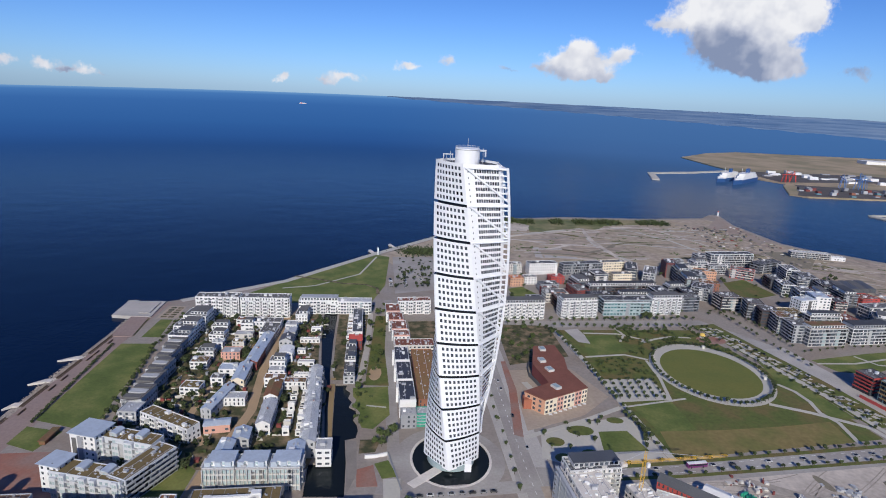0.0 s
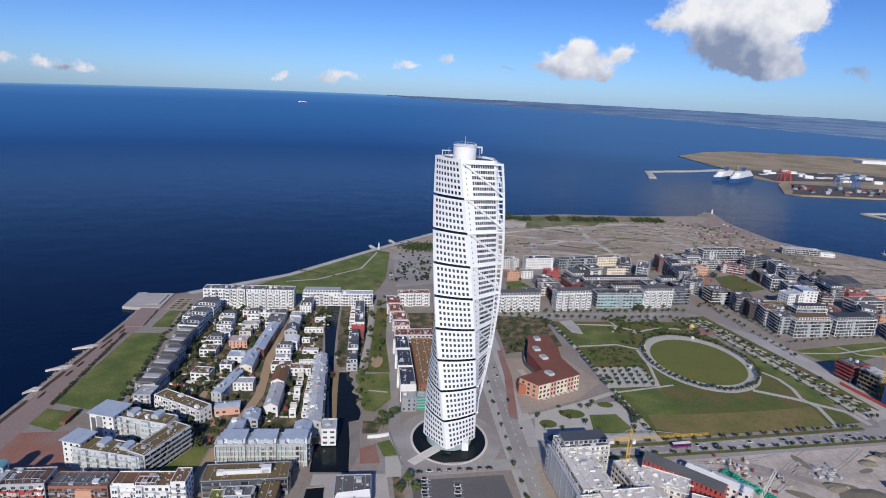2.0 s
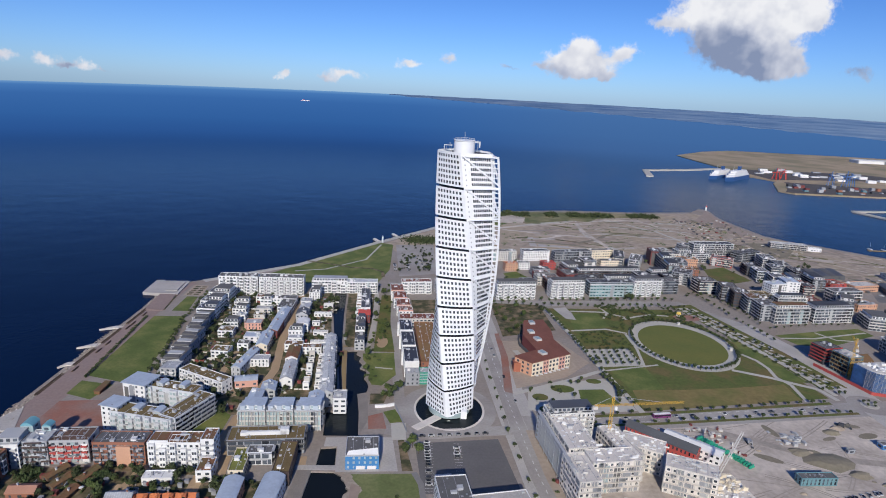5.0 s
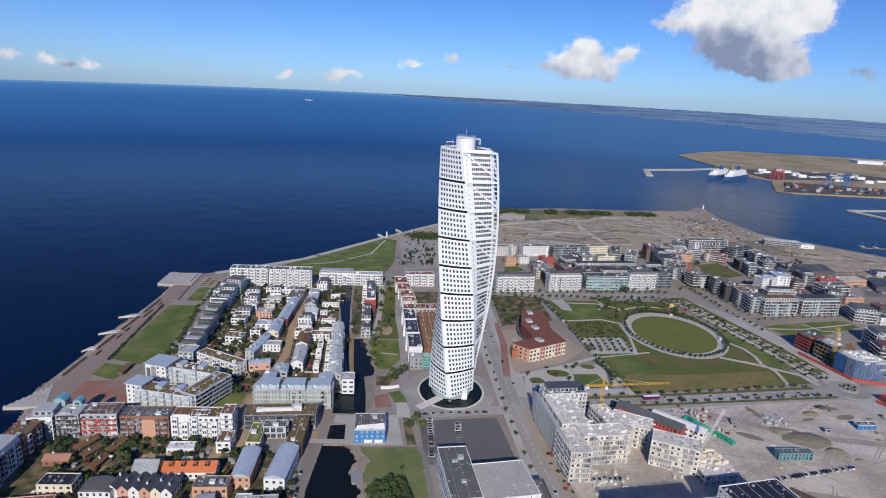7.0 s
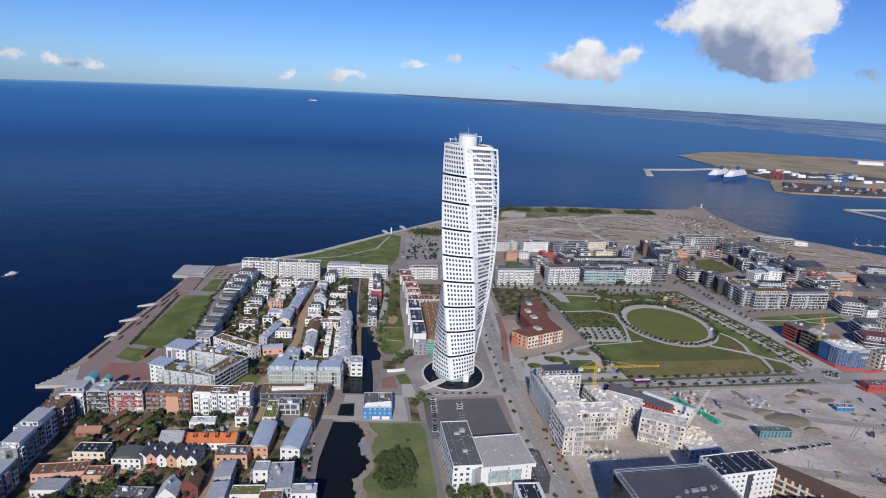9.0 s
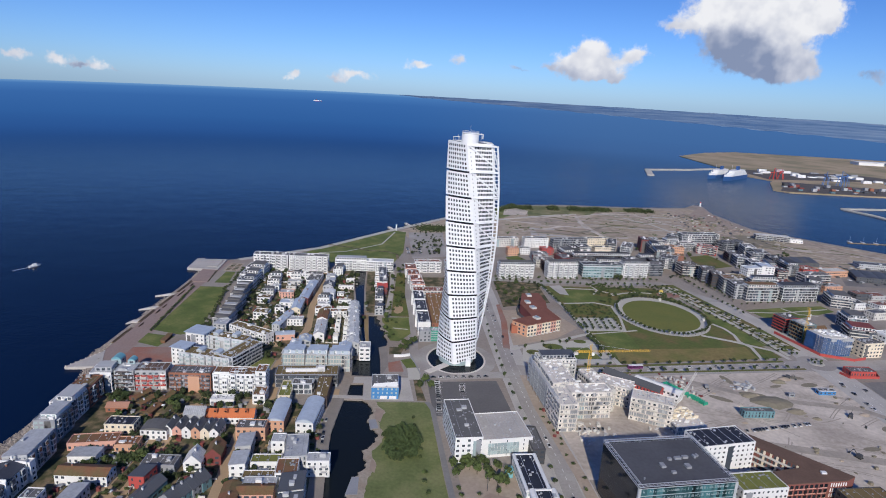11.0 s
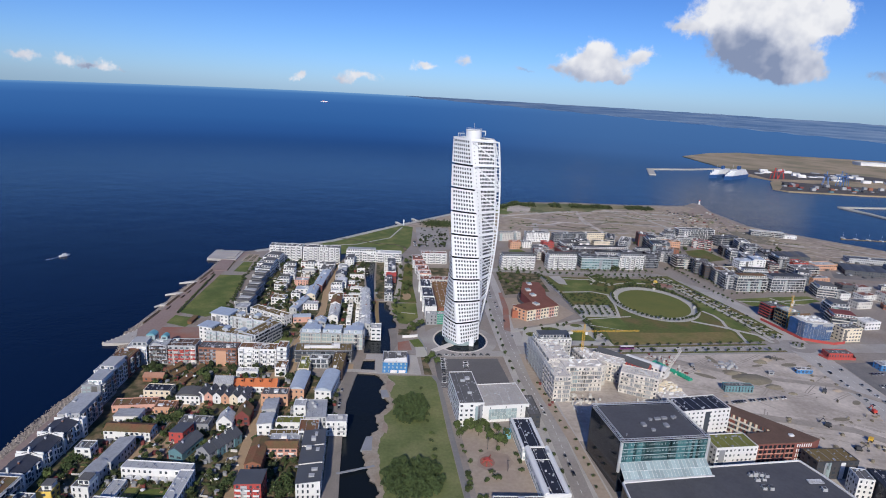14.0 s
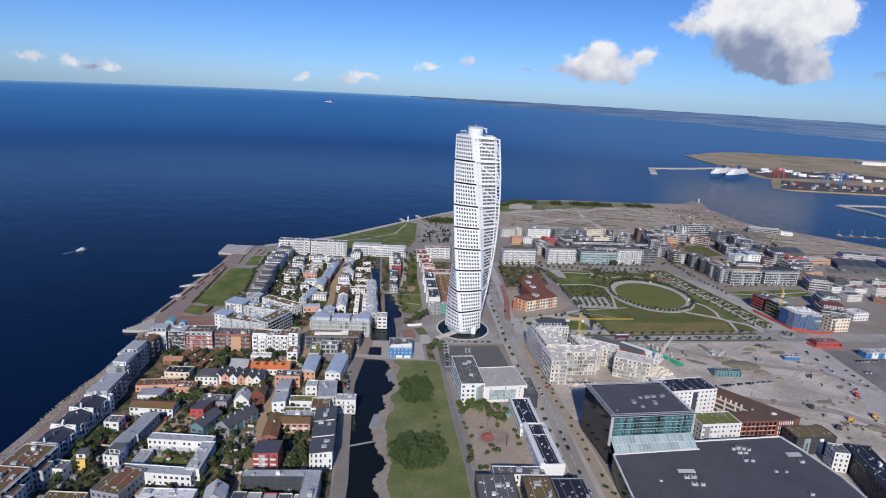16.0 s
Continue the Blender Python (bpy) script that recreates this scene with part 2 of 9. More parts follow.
surface("hall_felt", (0.082, 0.083, 0.093), 0.8, 0.35, 0.5, 0.05)
surface("track_dirt", (0.34, 0.30, 0.255), 0.95, 0.4, 0.5, 0.08)
surface("bare_earth", (0.33, 0.255, 0.205), 0.95, 0.4, 0.15, 0.02, tint=(0.29, 0.24, 0.20))
surface("mound_earth", (0.235, 0.205, 0.15), 0.95, 0.4, 0.4, 0.06, tint=(0.19, 0.17, 0.12))
surface("leaf_willow", (0.05, 0.078, 0.025), 0.9, 0.35, 0.5, 0.12, island=0.45)
surface("steel", (0.62, 0.63, 0.64), 0.4, 0.1, metal=0.4)
surface("crane_yellow", (0.70, 0.42, 0.05), 0.55, 0.12)
surface("crane_red", (0.55, 0.06, 0.04), 0.55, 0.12)
surface("crane_blue", (0.08, 0.18, 0.40), 0.55, 0.12)
surface("green_pipe", (0.03, 0.33, 0.20), 0.5, 0.15)
surface("asphalt", (0.31, 0.283, 0.262), 0.92, 0.3, 0.6, 0.03, tint=(0.34, 0.322, 0.298))
surface("path_asphalt", (0.21, 0.205, 0.20), 0.92, 0.25, 0.6, 0.05)
surface("dark_asphalt", (0.125, 0.12, 0.12), 0.92, 0.3, 0.6, 0.04)
surface("paving", (0.42, 0.395, 0.365), 0.9, 0.3, 0.8, 0.05)
surface("quay_paving", (0.30, 0.225, 0.20), 0.9, 0.3, 0.5, 0.05, tint=(0.26, 0.19, 0.165))
surface("red_paving", (0.31, 0.14, 0.10), 0.92, 0.3, 0.6, 0.05, tint=(0.26, 0.17, 0.14))
surface("yard_gravel", (0.40, 0.33, 0.26), 0.95, 0.35, 0.4, 0.06, tint=(0.33, 0.265, 0.21))
surface("sand_path", (0.40, 0.285, 0.175), 0.95, 0.2, 0.7, 0.06)
surface("boards", (0.235, 0.21, 0.185), 0.9, 0.3, 1.2, 0.1)
surface("shore_stone", (0.37, 0.32, 0.255), 0.9, 0.5, 0.7, 0.12, tint=(0.27, 0.22, 0.17))
surface("pale_path", (0.46, 0.44, 0.39), 0.95, 0.15, 0.6, 0.05)
surface("lawn", (0.10, 0.138, 0.028), 0.95, 0.5, 0.5, 0.05, tint=(0.15, 0.162, 0.045))
surface("oval_lawn", (0.128, 0.145, 0.03), 0.95, 0.22, 0.4, 0.03, tint=(0.138, 0.142, 0.03))
surface("pond_grass", (0.135, 0.165, 0.055), 0.95, 0.5, 0.5, 0.05, tint=(0.165, 0.175, 0.07))
surface("waste_grass", (0.13, 0.15, 0.055), 0.95, 0.7, 0.1, 0.02, tint=(0.22, 0.19, 0.10))
surface("meadow", (0.10, 0.128, 0.026), 0.95, 0.6, 0.35, 0.05, tint=(0.125, 0.10, 0.034))
surface("dry_grass", (0.225, 0.175, 0.062), 0.95, 0.5, 0.3, 0.04, tint=(0.135, 0.13, 0.036))
surface("garden", (0.06, 0.065, 0.026), 0.95, 0.6, 0.5, 0.12, tint=(0.19, 0.14, 0.085))
surface("dirt", (0.45, 0.39, 0.33), 0.95, 0.5, 0.3, 0.03, tint=(0.52, 0.46, 0.395))
surface("waste", (0.42, 0.345, 0.27), 0.95, 0.85, 0.10, 0.016, tint=(0.30, 0.245, 0.175))
surface("city_ground", (0.31, 0.275, 0.245), 0.92, 0.4, 0.4, 0.02, tint=(0.24, 0.20, 0.165))
surface("rock", (0.27, 0.235, 0.205), 0.9, 0.35, 1.0, 0.2, island=0.4)
surface("timber", (0.30, 0.21, 0.10), 0.85, 0.25, 1.5)
surface("timber_dark", (0.13, 0.09, 0.06), 0.85, 0.3, 1.5)
surface("bark", (0.10, 0.075, 0.05), 0.95, 0.2)
surface("leaf_dark", (0.05, 0.07, 0.022), 0.85, 0.3, 0.9, 0.2, spread=0.5, island=0.7)
surface("leaf_mid", (0.06, 0.085, 0.022), 0.85, 0.3, 0.9, 0.2, spread=0.5, island=0.7)
surface("leaf_bush", (0.075, 0.115, 0.03), 0.85, 0.3, 0.6, 0.15, island=0.9)
surface("port_land", (0.40, 0.31, 0.20), 0.95, 0.3, 0.02, 0.006, tint=(0.22, 0.19, 0.11))
surface("port_dark", (0.09, 0.08, 0.075), 0.95, 0.4, 0.05, 0.02)
surface("car_paint", (0.33, 0.33, 0.335), 0.3, 0.05, spread=1.9)
surface("purple", (0.16, 0.03, 0.14), 0.35, 0.1)
surface("rubber", (0.02, 0.02, 0.02), 0.8, 0.1)
surface("line_white", (0.70, 0.70, 0.68), 0.7, 0.2)
surface("ship_blue", (0.03, 0.09, 0.24), 0.5, 0.1)
surface("foam", (0.55, 0.62, 0.68), 0.8, 0.4, 0.3, 0.1)
surface("glass", (0.055, 0.065, 0.08), 0.10, 0.2, 0.3, 0.1, island=1.7)
surface("glass_green", (0.04, 0.105, 0.115), 0.10, 0.3, 0.3, 0.1, island=1.6)
surface("glass_black", (0.018, 0.022, 0.028), 0.08, 0.3, 0.2, 0.1, island=0.6)
surface("glass_pale", (0.32, 0.40, 0.41), 0.15, 0.15, 0.4, 0.1, island=0.4)
surface("glass_blue", (0.06, 0.20, 0.42), 0.15, 0.3, 0.3, 0.1, island=1.0)
water("sea", (0.0025, 0.0105, 0.036), 0.15, 0.25, 0.20, 0.07)
water("canal_water", (0.010, 0.014, 0.016), 0.12, 0.6, 0.10, 0.22)

ROOM = {}


# ---- mesh helpers ----
class Shape:
    """Boxes, prisms and sheets gathered into one mesh."""

    def __init__(self):
        self.v, self.f = [], []

    def box(self, x0, x1, y0, y1, z0, z1):
        n = len(self.v)
        self.v += [(x0, y0, z0), (x1, y0, z0), (x1, y1, z0), (x0, y1, z0), (x0, y0, z1), (x1, y0, z1), (x1, y1, z1), (x0, y1, z1)]
        self.f += [(n, n + 3, n + 2, n + 1), (n + 4, n + 5, n + 6, n + 7), (n, n + 1, n + 5, n + 4), (n + 1, n + 2, n + 6, n + 5), (n + 2, n + 3, n + 7, n + 6), (n + 3, n, n + 4, n + 7)]
        return self

    def prism(self, pts, z0, z1):
        n, k = len(self.v), len(pts)
        self.v += [(x, y, z0) for x, y in pts] + [(x, y, z1) for x, y in pts]
        self.f += [tuple(range(n + k - 1, n - 1, -1)), tuple(range(n + k, n + 2 * k))]
        self.f += [(n + i, n + (i + 1) % k, n + k + (i + 1) % k, n + k + i) for i in range(k)]
        return self

    def face(self, *pts):
        n = len(self.v)
        self.v += [tuple(p) for p in pts]
        self.f.append(tuple(range(n, n + len(pts))))
        return self

    def beam(self, a, b, r, sides=4):
        a, b = Vector(a), Vector(b)
        d = (b - a).normalized()
        s = d.cross(Vector((0, 0, 1)) if abs(d.z) < 0.95 else Vector((1, 0, 0))).normalized()
        u = d.cross(s)
        n = len(self.v)
        for p in (a, b):
            for i in range(sides):
                w = 2 * math.pi * (i + 0.5) / sides
                self.v.append(tuple(p + (s * math.cos(w) + u * math.sin(w)) * r))
        self.f += [tuple(range(n, n + sides)), tuple(range(n + 2 * sides - 1, n + sides - 1, -1))]
        self.f += [(n + i, n + sides + i, n + sides + (i + 1) % sides, n + (i + 1) % sides) for i in range(sides)]
        return self

    def mesh(self, name, material):
        me = bpy.data.meshes.new(name)
        me.from_pydata(self.v, [], self.f)
        me.materials.append(MATS[material])
        me.update()
        return me


def part(name, shape, material, parent, label="", kind=""):
    me = shape if isinstance(shape, bpy.types.Mesh) else shape.mesh(name, material)
    ob = new(name, me)
    ob.parent = parent
    return tagged(ob, label, kind=kind)


def thing(name, label, category, m=None, group="", kind=""):
    ob = new(name)
    ob.empty_display_size = 2
    if m is not None:
        ob.matrix_world = m
    return tagged(ob, label, category, group, kind)


def solid(name, shape, material, label, category="", kind="structure", group=""):
    return tagged(new(name, shape.mesh(name, material)), label, category, group, kind)


def ellipse(cx, cy, a, b, rot=0.0, n=48):
    c, s = math.cos(radians(rot)), math.sin(radians(rot))
    return [(cx + a * math.cos(w) * c - b * math.sin(w) * s, cy + a * math.cos(w) * s + b * math.sin(w) * c) for w in (2 * math.pi * i / n for i in range(n))]


def strip(pts, width):
    """The outline of a road of even width along a line."""
    left, right = [], []
    for i, p in enumerate(pts):
        a, b = Vector(pts[max(i - 1, 0)]), Vector(pts[min(i + 1, len(pts) - 1)])
        d = (b - a).normalized()
        n = Vector((-d.y, d.x)) * width / 2
        left.append((p[0] + n.x, p[1] + n.y)), right.append((p[0] - n.x, p[1] - n.y))
    return right + left[::-1]


BEDS = []


def patch(name, pts, level, material, label, category="ground", deep=0.3):
    """A flat bed of ground, a few centimetres above the one that it lies on."""
    BEDS.append(name)
    level += 0.0021 * (len(BEDS) % 19)
    return solid(name, Shape().prism(pts, level - deep, level), material, label, category)


# ---- land and water ----
def sheet_with_holes(outer, holes, z0, z1):
    """A slab whose outline and basins are upright walls."""
    from mathutils.geometry import tessellate_polygon
    s = Shape()
    loops = [[Vector((x, y, 0)) for x, y in loop] for loop in (outer, *holes)]
    flat = [p for loop in loops for p in loop]
    s.v = [(p.x, p.y, z1) for p in flat]
    for tri in tessellate_polygon(loops):
        a, b, c = (flat[i] for i in tri)
        s.f.append(tuple(tri) if (b - a).cross(c - a).z > 0 else tuple(tri[::-1]))
    for loop in loops:
        for p, q in zip(loop, loop[1:] + loop[:1]):
            s.face((p.x, p.y, z0), (q.x, q.y, z0), (q.x, q.y, z1), (p.x, p.y, z1))
    return s


def sea_sheet():
    """A level round sheet of water."""
    s, rings, spokes = Shape(), [0, 250, 500, 900, 1400, 2000, 2600, 3200, 3900, 4600], 180
    for r in rings:
        z = -2.0
        s.v += [(r * math.sin(2 * math.pi * i / spokes), r * math.cos(2 * math.pi * i / spokes), z) for i in range(spokes)]
    for j in range(len(rings) - 1):
        for i in range(spokes):
            a, b = j * spokes + i, j * spokes + (i + 1) % spokes
            s.f.append((a, b, b + spokes, a + spokes))
    return s


sea = solid("sea", sea_sheet(), "sea", "deep blue calm sea reaching the horizon", "water")


def rim_height(bearing):
    """Height of the far edge of the sea, which sinks a little to either side."""
    k = max(-0.75, min(0.75, math.sin(bearing)))
    return 185 - (105 if k < 0 else 36) * k * k


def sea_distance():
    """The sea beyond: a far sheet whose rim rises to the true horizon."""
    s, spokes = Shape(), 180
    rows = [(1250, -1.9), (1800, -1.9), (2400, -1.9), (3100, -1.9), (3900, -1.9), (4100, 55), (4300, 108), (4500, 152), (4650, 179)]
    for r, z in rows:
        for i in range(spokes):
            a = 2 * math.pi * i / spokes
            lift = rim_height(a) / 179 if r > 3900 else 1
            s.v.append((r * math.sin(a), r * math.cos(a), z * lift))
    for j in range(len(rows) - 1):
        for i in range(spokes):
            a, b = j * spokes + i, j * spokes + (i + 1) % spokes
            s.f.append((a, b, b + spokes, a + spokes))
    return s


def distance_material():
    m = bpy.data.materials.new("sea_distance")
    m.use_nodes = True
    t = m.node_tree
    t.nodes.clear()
    # Emission paints the far water's brightness and its paling into horizon haze.
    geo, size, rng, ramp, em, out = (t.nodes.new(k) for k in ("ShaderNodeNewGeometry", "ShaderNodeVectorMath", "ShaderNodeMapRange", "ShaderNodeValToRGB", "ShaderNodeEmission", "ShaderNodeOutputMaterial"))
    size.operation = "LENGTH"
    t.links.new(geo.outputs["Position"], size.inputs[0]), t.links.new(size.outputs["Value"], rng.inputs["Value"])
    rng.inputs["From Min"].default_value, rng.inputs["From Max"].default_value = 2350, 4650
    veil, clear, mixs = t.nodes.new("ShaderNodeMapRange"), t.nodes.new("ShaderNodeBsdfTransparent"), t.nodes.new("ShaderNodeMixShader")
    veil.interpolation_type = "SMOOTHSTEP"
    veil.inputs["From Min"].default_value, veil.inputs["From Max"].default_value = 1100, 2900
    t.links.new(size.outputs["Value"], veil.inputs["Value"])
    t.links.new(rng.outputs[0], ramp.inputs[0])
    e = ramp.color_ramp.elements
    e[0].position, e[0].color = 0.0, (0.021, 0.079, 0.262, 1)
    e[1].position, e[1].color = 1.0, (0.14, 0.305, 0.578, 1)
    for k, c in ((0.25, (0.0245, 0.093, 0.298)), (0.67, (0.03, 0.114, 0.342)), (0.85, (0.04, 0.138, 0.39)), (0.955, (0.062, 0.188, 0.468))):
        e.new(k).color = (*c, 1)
    # painted haze: the glow is mixed paler towards the east, over the sound
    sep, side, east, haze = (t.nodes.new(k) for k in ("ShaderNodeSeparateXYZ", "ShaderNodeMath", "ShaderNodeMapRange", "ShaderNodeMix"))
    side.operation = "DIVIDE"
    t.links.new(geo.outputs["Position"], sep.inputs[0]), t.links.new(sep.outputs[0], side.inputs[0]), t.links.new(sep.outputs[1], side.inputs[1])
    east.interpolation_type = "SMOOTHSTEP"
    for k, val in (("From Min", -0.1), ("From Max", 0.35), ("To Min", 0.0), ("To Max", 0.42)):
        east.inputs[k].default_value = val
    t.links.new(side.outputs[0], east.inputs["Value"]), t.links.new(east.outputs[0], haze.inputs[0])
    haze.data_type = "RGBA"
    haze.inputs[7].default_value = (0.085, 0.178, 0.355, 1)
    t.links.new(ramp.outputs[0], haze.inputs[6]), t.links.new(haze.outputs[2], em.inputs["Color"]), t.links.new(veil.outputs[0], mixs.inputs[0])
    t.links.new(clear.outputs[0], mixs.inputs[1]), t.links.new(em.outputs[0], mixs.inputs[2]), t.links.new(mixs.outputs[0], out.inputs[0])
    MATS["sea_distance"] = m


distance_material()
solid("sea_distance", sea_distance(), "sea_distance", "distant blue sea backdrop, its brightness and horizon haze painted as glow", "backdrop")

COAST = [(-245, -1200), (1600, -1200), (1600, 690), (763, 774), (724, 814), (687, 850), (659, 879), (624, 905), (602, 940), (595, 1030), (592, 1080),
         (612, 1180), (596, 1186), (560, 1142), (430, 1112), (280, 1100), (165, 1068), (60, 950), (-60, 790), (-152, 658), (-205, 600), (-254, 574), (-262, 556), (-262, 300), (-249, 262), (-245, 200), (-245, 90)]
POND_WEST = [(-60, 242), (-61, 220), (-61.8, 197), (-58, 155), (-53.5, 117), (-49, 82), (-45, 20), (-40, -60)]
SHORE = [(242, -46.5, -38), (236, -41, -35.5), (226, -37, -29.5), (217, -40, -33.5), (207, -37.5, -31.5), (199, -31.5, -27.5), (190, -33, -29), (178, -39, -34), (165, -35.5, -30), (152, -41, -33.5), (139, -43, -34),
         (128, -40.5, -31.5), (118, -37.5, -31), (99, -29, -26.5), (82, -35, -27.5), (62, -28, -23), (44, -31, -24), (20, -25, -20), (-10, -24, -18), (-60, -18, -13)]


def shore_at(y, outer=0):
    """Where the stony pond shore runs at y: the water's edge, or the lawn's."""
    for (ya, *a), (yb, *b) in zip(SHORE, SHORE[1:]):
        if yb <= y <= ya:
            k = (ya - y) / (ya - yb)
            k = k * k * (3 - 2 * k)
            return a[outer] + (b[outer] - a[outer]) * k + (0.8 * math.sin(y * 0.9) + 0.5 * math.sin(y * 1.7)) * (1 - 0.6 * outer)
    return SHORE[-1][1 + outer]


pond = POND_WEST + [(shore_at(y), y) for y in range(-60, 243, 2)]
canal = [(-60, 408), (-56.3, 373), (-52.8, 343), (-50, 322), (-49, 309), (-62, 309), (-59.5, 279), (-37, 279.5), (-40, 311), (-43.5, 334),
         (-37, 337), (-36.5, 346), (-38, 353), (-41, 359), (-39.5, 366), (-41, 372), (-46, 376), (-44.5, 383), (-48, 389), (-47, 397), (-51.5, 402), (-51, 409)]
side_canal = [(-92, 556), (-84, 490), (-75, 434), (-67, 412), (-62.5, 372), (-56.5, 335), (-54.5, 326), (-53.5, 326), (-55.5, 342), (-60.2, 372), (-64.5, 411), (-67, 428), (-73.5, 489), (-79, 557)]
small_basin = [(-58.5, 247.9), (-47.3, 248.2), (-49, 267), (-58.5, 265.5)]
pool = ellipse(23, 317, 23.5, 27, 0, 40)
ground = solid("ground", sheet_with_holes(COAST, [pond, canal, side_canal, small_basin, pool], -4, 0), "city_ground", "grey paved and built-up city ground", "ground")
for name, pts, label in (("canal_water", pond, "dark still water of a long pond"), ("canal_water", canal, "dark water of a narrow canal"),
                         ("canal_water", side_canal, "dark water of a narrow side canal"), ("canal_water", small_basin, "dark water of a short basin"),
                         ("pool_water", pool, "black water of the round pool under the tower")):
    solid(name, Shape().prism(pts, -1.5, -1.0 if name == "canal_water" else -0.35), "canal_water", label, "water")

# west shore
patch("promenade", [(-245, -300), (-230, -300), (-231, 230), (-243, 300), (-241, 345), (-248, 470), (-247, 574), (-262, 556), (-264, 482), (-262, 300), (-249, 262), (-245, 200), (-245, 90)], 0.06, "quay_paving", "long reddish-grey paved seaside promenade", "pavement")
patch("quay_deck", [(-289, 570), (-286.3, 531), (-268, 530), (-250, 530), (-253, 573)], 1.0, "paving", "pale concrete bathing deck over the water", "pavement", deep=5)
patch("quay_deck", [(-268, 533), (-252, 533), (-246, 484), (-264, 484)], 0.5, "quay_paving", "sloping paved ramp up to the bathing deck", "pavement", deep=1)
for i in range(4):
    patch("deck_step", [(-267 + i * 1.6, 566), (-266 + i * 1.6, 538), (-254, 538), (-256, 566)], 1.25 + 0.25 * i, "paving", "broad timber and concrete sitting steps on the deck", "steps", deep=0.3)
patch("quay_deck", [(-291, 573), (-289, 570), (-280, 571), (-282, 576)], 0.2, "pale_path", "small pale landing beside the bathing deck", "pavement", deep=5)
patch("quay_deck", [(-275, 272), (-260.7, 303), (-249.5, 275)], 0.3, "paving", "pointed pale concrete deck over the water", "pavement", deep=5)
for i in range(9):
    solid("quay_post", Shape().beam((-274.5 + i * 1.7, 273 + i * 3.6, -2.6), (-274.5 + i * 1.7, 273 + i * 3.6, 0.9), 0.45, 6), "concrete", "pale concrete mooring post along the quay edge", "post", "", "quay posts")
patch("planting_bed", [(-251, 486), (-257, 528), (-249.5, 528), (-245, 486)], 0.12, "garden", "dark planted bed beside the ramp", "bed")
for i in range(5):
    for j in range(2):
        patch("garden_bed", [(-241.5 + j * 7, 531 + i * 6), (-236.5 + j * 7, 531.5 + i * 6), (-237 + j * 7, 535 + i * 6), (-242 + j * 7, 534.5 + i * 6)], 0.16, "garden", "square planted bed on the gravel court", "bed")
patch("bed_court", [(-244, 529), (-226, 530), (-229, 562), (-245, 562)], 0.1, "yard_gravel", "brownish gravel court of planted beds", "pavement")
patch("lawn", [(-248, 470), (-219.5, 472), (-212, 412), (-208, 376), (-203.5, 353), (-216, 341), (-244, 349)], 0.08, "lawn", "long mown green lawn beside the promenade", "lawn")
patch("lawn", [(-244.3, 341.5), (-219.5, 336.5), (-224.5, 315), (-244.3, 322)], 0.08, "lawn", "small green lawn with a low hut", "lawn")
patch("lawn", [(-239, 526), (-228, 526.5), (-223, 485), (-238, 485)], 0.08, "lawn", "small green lawn by the quay", "lawn")
hut_shape = Shape().box(-225, -221.5, 322, 337, 0, 2.4).box(-225.6, -220.9, 321.4, 337.6, 2.4, 2.7)
solid("hut", hut_shape, "brown_roof", "low brown timber hut beside the lawn", "hut", "")
patch("square", [(-243, 312), (-186, 318), (-186, 268), (-243, 262)], 0.07, "red_paving", "brick-red paved square near the shore", "pavement")
patch("lawn", [(-186, 600), (-150, 655), (-62, 783), (-40, 772), (-38, 650), (-48, 596), (-80, 590), (-130, 582)], 0.08, "lawn", "green park lawn along the north shore", "lawn")
patch("shore_path", strip([(-240, 578), (-152, 653), (-64, 780), (60, 944), (165, 1060)], 9), 0.12, "pale_path", "pale path along the sea wall", "path")
patch("park_path", strip([(-150, 628), (-116, 640), (-71, 690), (-57, 770)], 2.5), 0.12, "pale_path", "curved pale gravel path", "path")


def edge(y):
    return -262 if y > 300 else (-249 - 13 * (y - 262) / 38 if y > 262 else -245 - 4 * max(0, y - 200) / 62)


def revetment():
    """Boulders tipped along the sea wall."""
    rnd = random.Random(4)
    s = Shape()
    for y in range(-60, 560):
        for k in range(8):
            w = 9 + 2 * math.sin(y * 0.05)
            out = rnd.random()
            x, yy, z, r = edge(y) - out * w, y + rnd.random(), 0.1 - out * 2.4, 0.3 + rnd.random() ** 2 * 0.75
            n = len(s.v)
            for i in range(5):
                a = 2 * math.pi * (i + rnd.random() * 0.6) / 5
                s.v.append((x + math.cos(a) * r, yy + math.sin(a) * r, z - 0.3 + rnd.random() * 0.5))
            s.v += [(x + rnd.uniform(-.3, .3), yy + rnd.uniform(-.3, .3), z + r * 0.8), (x, yy, z - r)]
            s.f += [(n + i, n + (i + 1) % 5, n + 5) for i in range(5)] + [(n + (i + 1) % 5, n + i, n + 6) for i in range(5)]
    return s


solid("rocks", revetment(), "rock", "grey-brown boulders tipped along the sea wall", "rocks", "stuff")
bank = Shape()
for i in range(-300, 556, 8):
    bank.face((edge(i), i, -0.2), (edge(i) - 11, i, -2.6), (edge(i + 8) - 11, i + 8, -2.6), (edge(i + 8), i + 8, -0.2))
solid("rock_bank", bank, "rock", "stony bank below the promenade", "bank")
for y, x0 in ((442, -281), (403, -279), (368, -274)):
    solid("jetty", Shape().prism([(x0, y - 6), (-270, y - 1.5), (-263, y - 3), (-263, y + 4), (-271, y + 3)], -2.4, -0.5), "concrete", "narrow pointed concrete bathing jetty", "jetty", "")
for i in range(2):
    solid("jetty", Shape().prism(strip([(-62 + 26 * i, 790 + 34 * i), (-70 + 26 * i, 806 + 36 * i)], 4), -2.4, 0.3), "concrete", "short stone jetty on the north shore", "jetty", "")
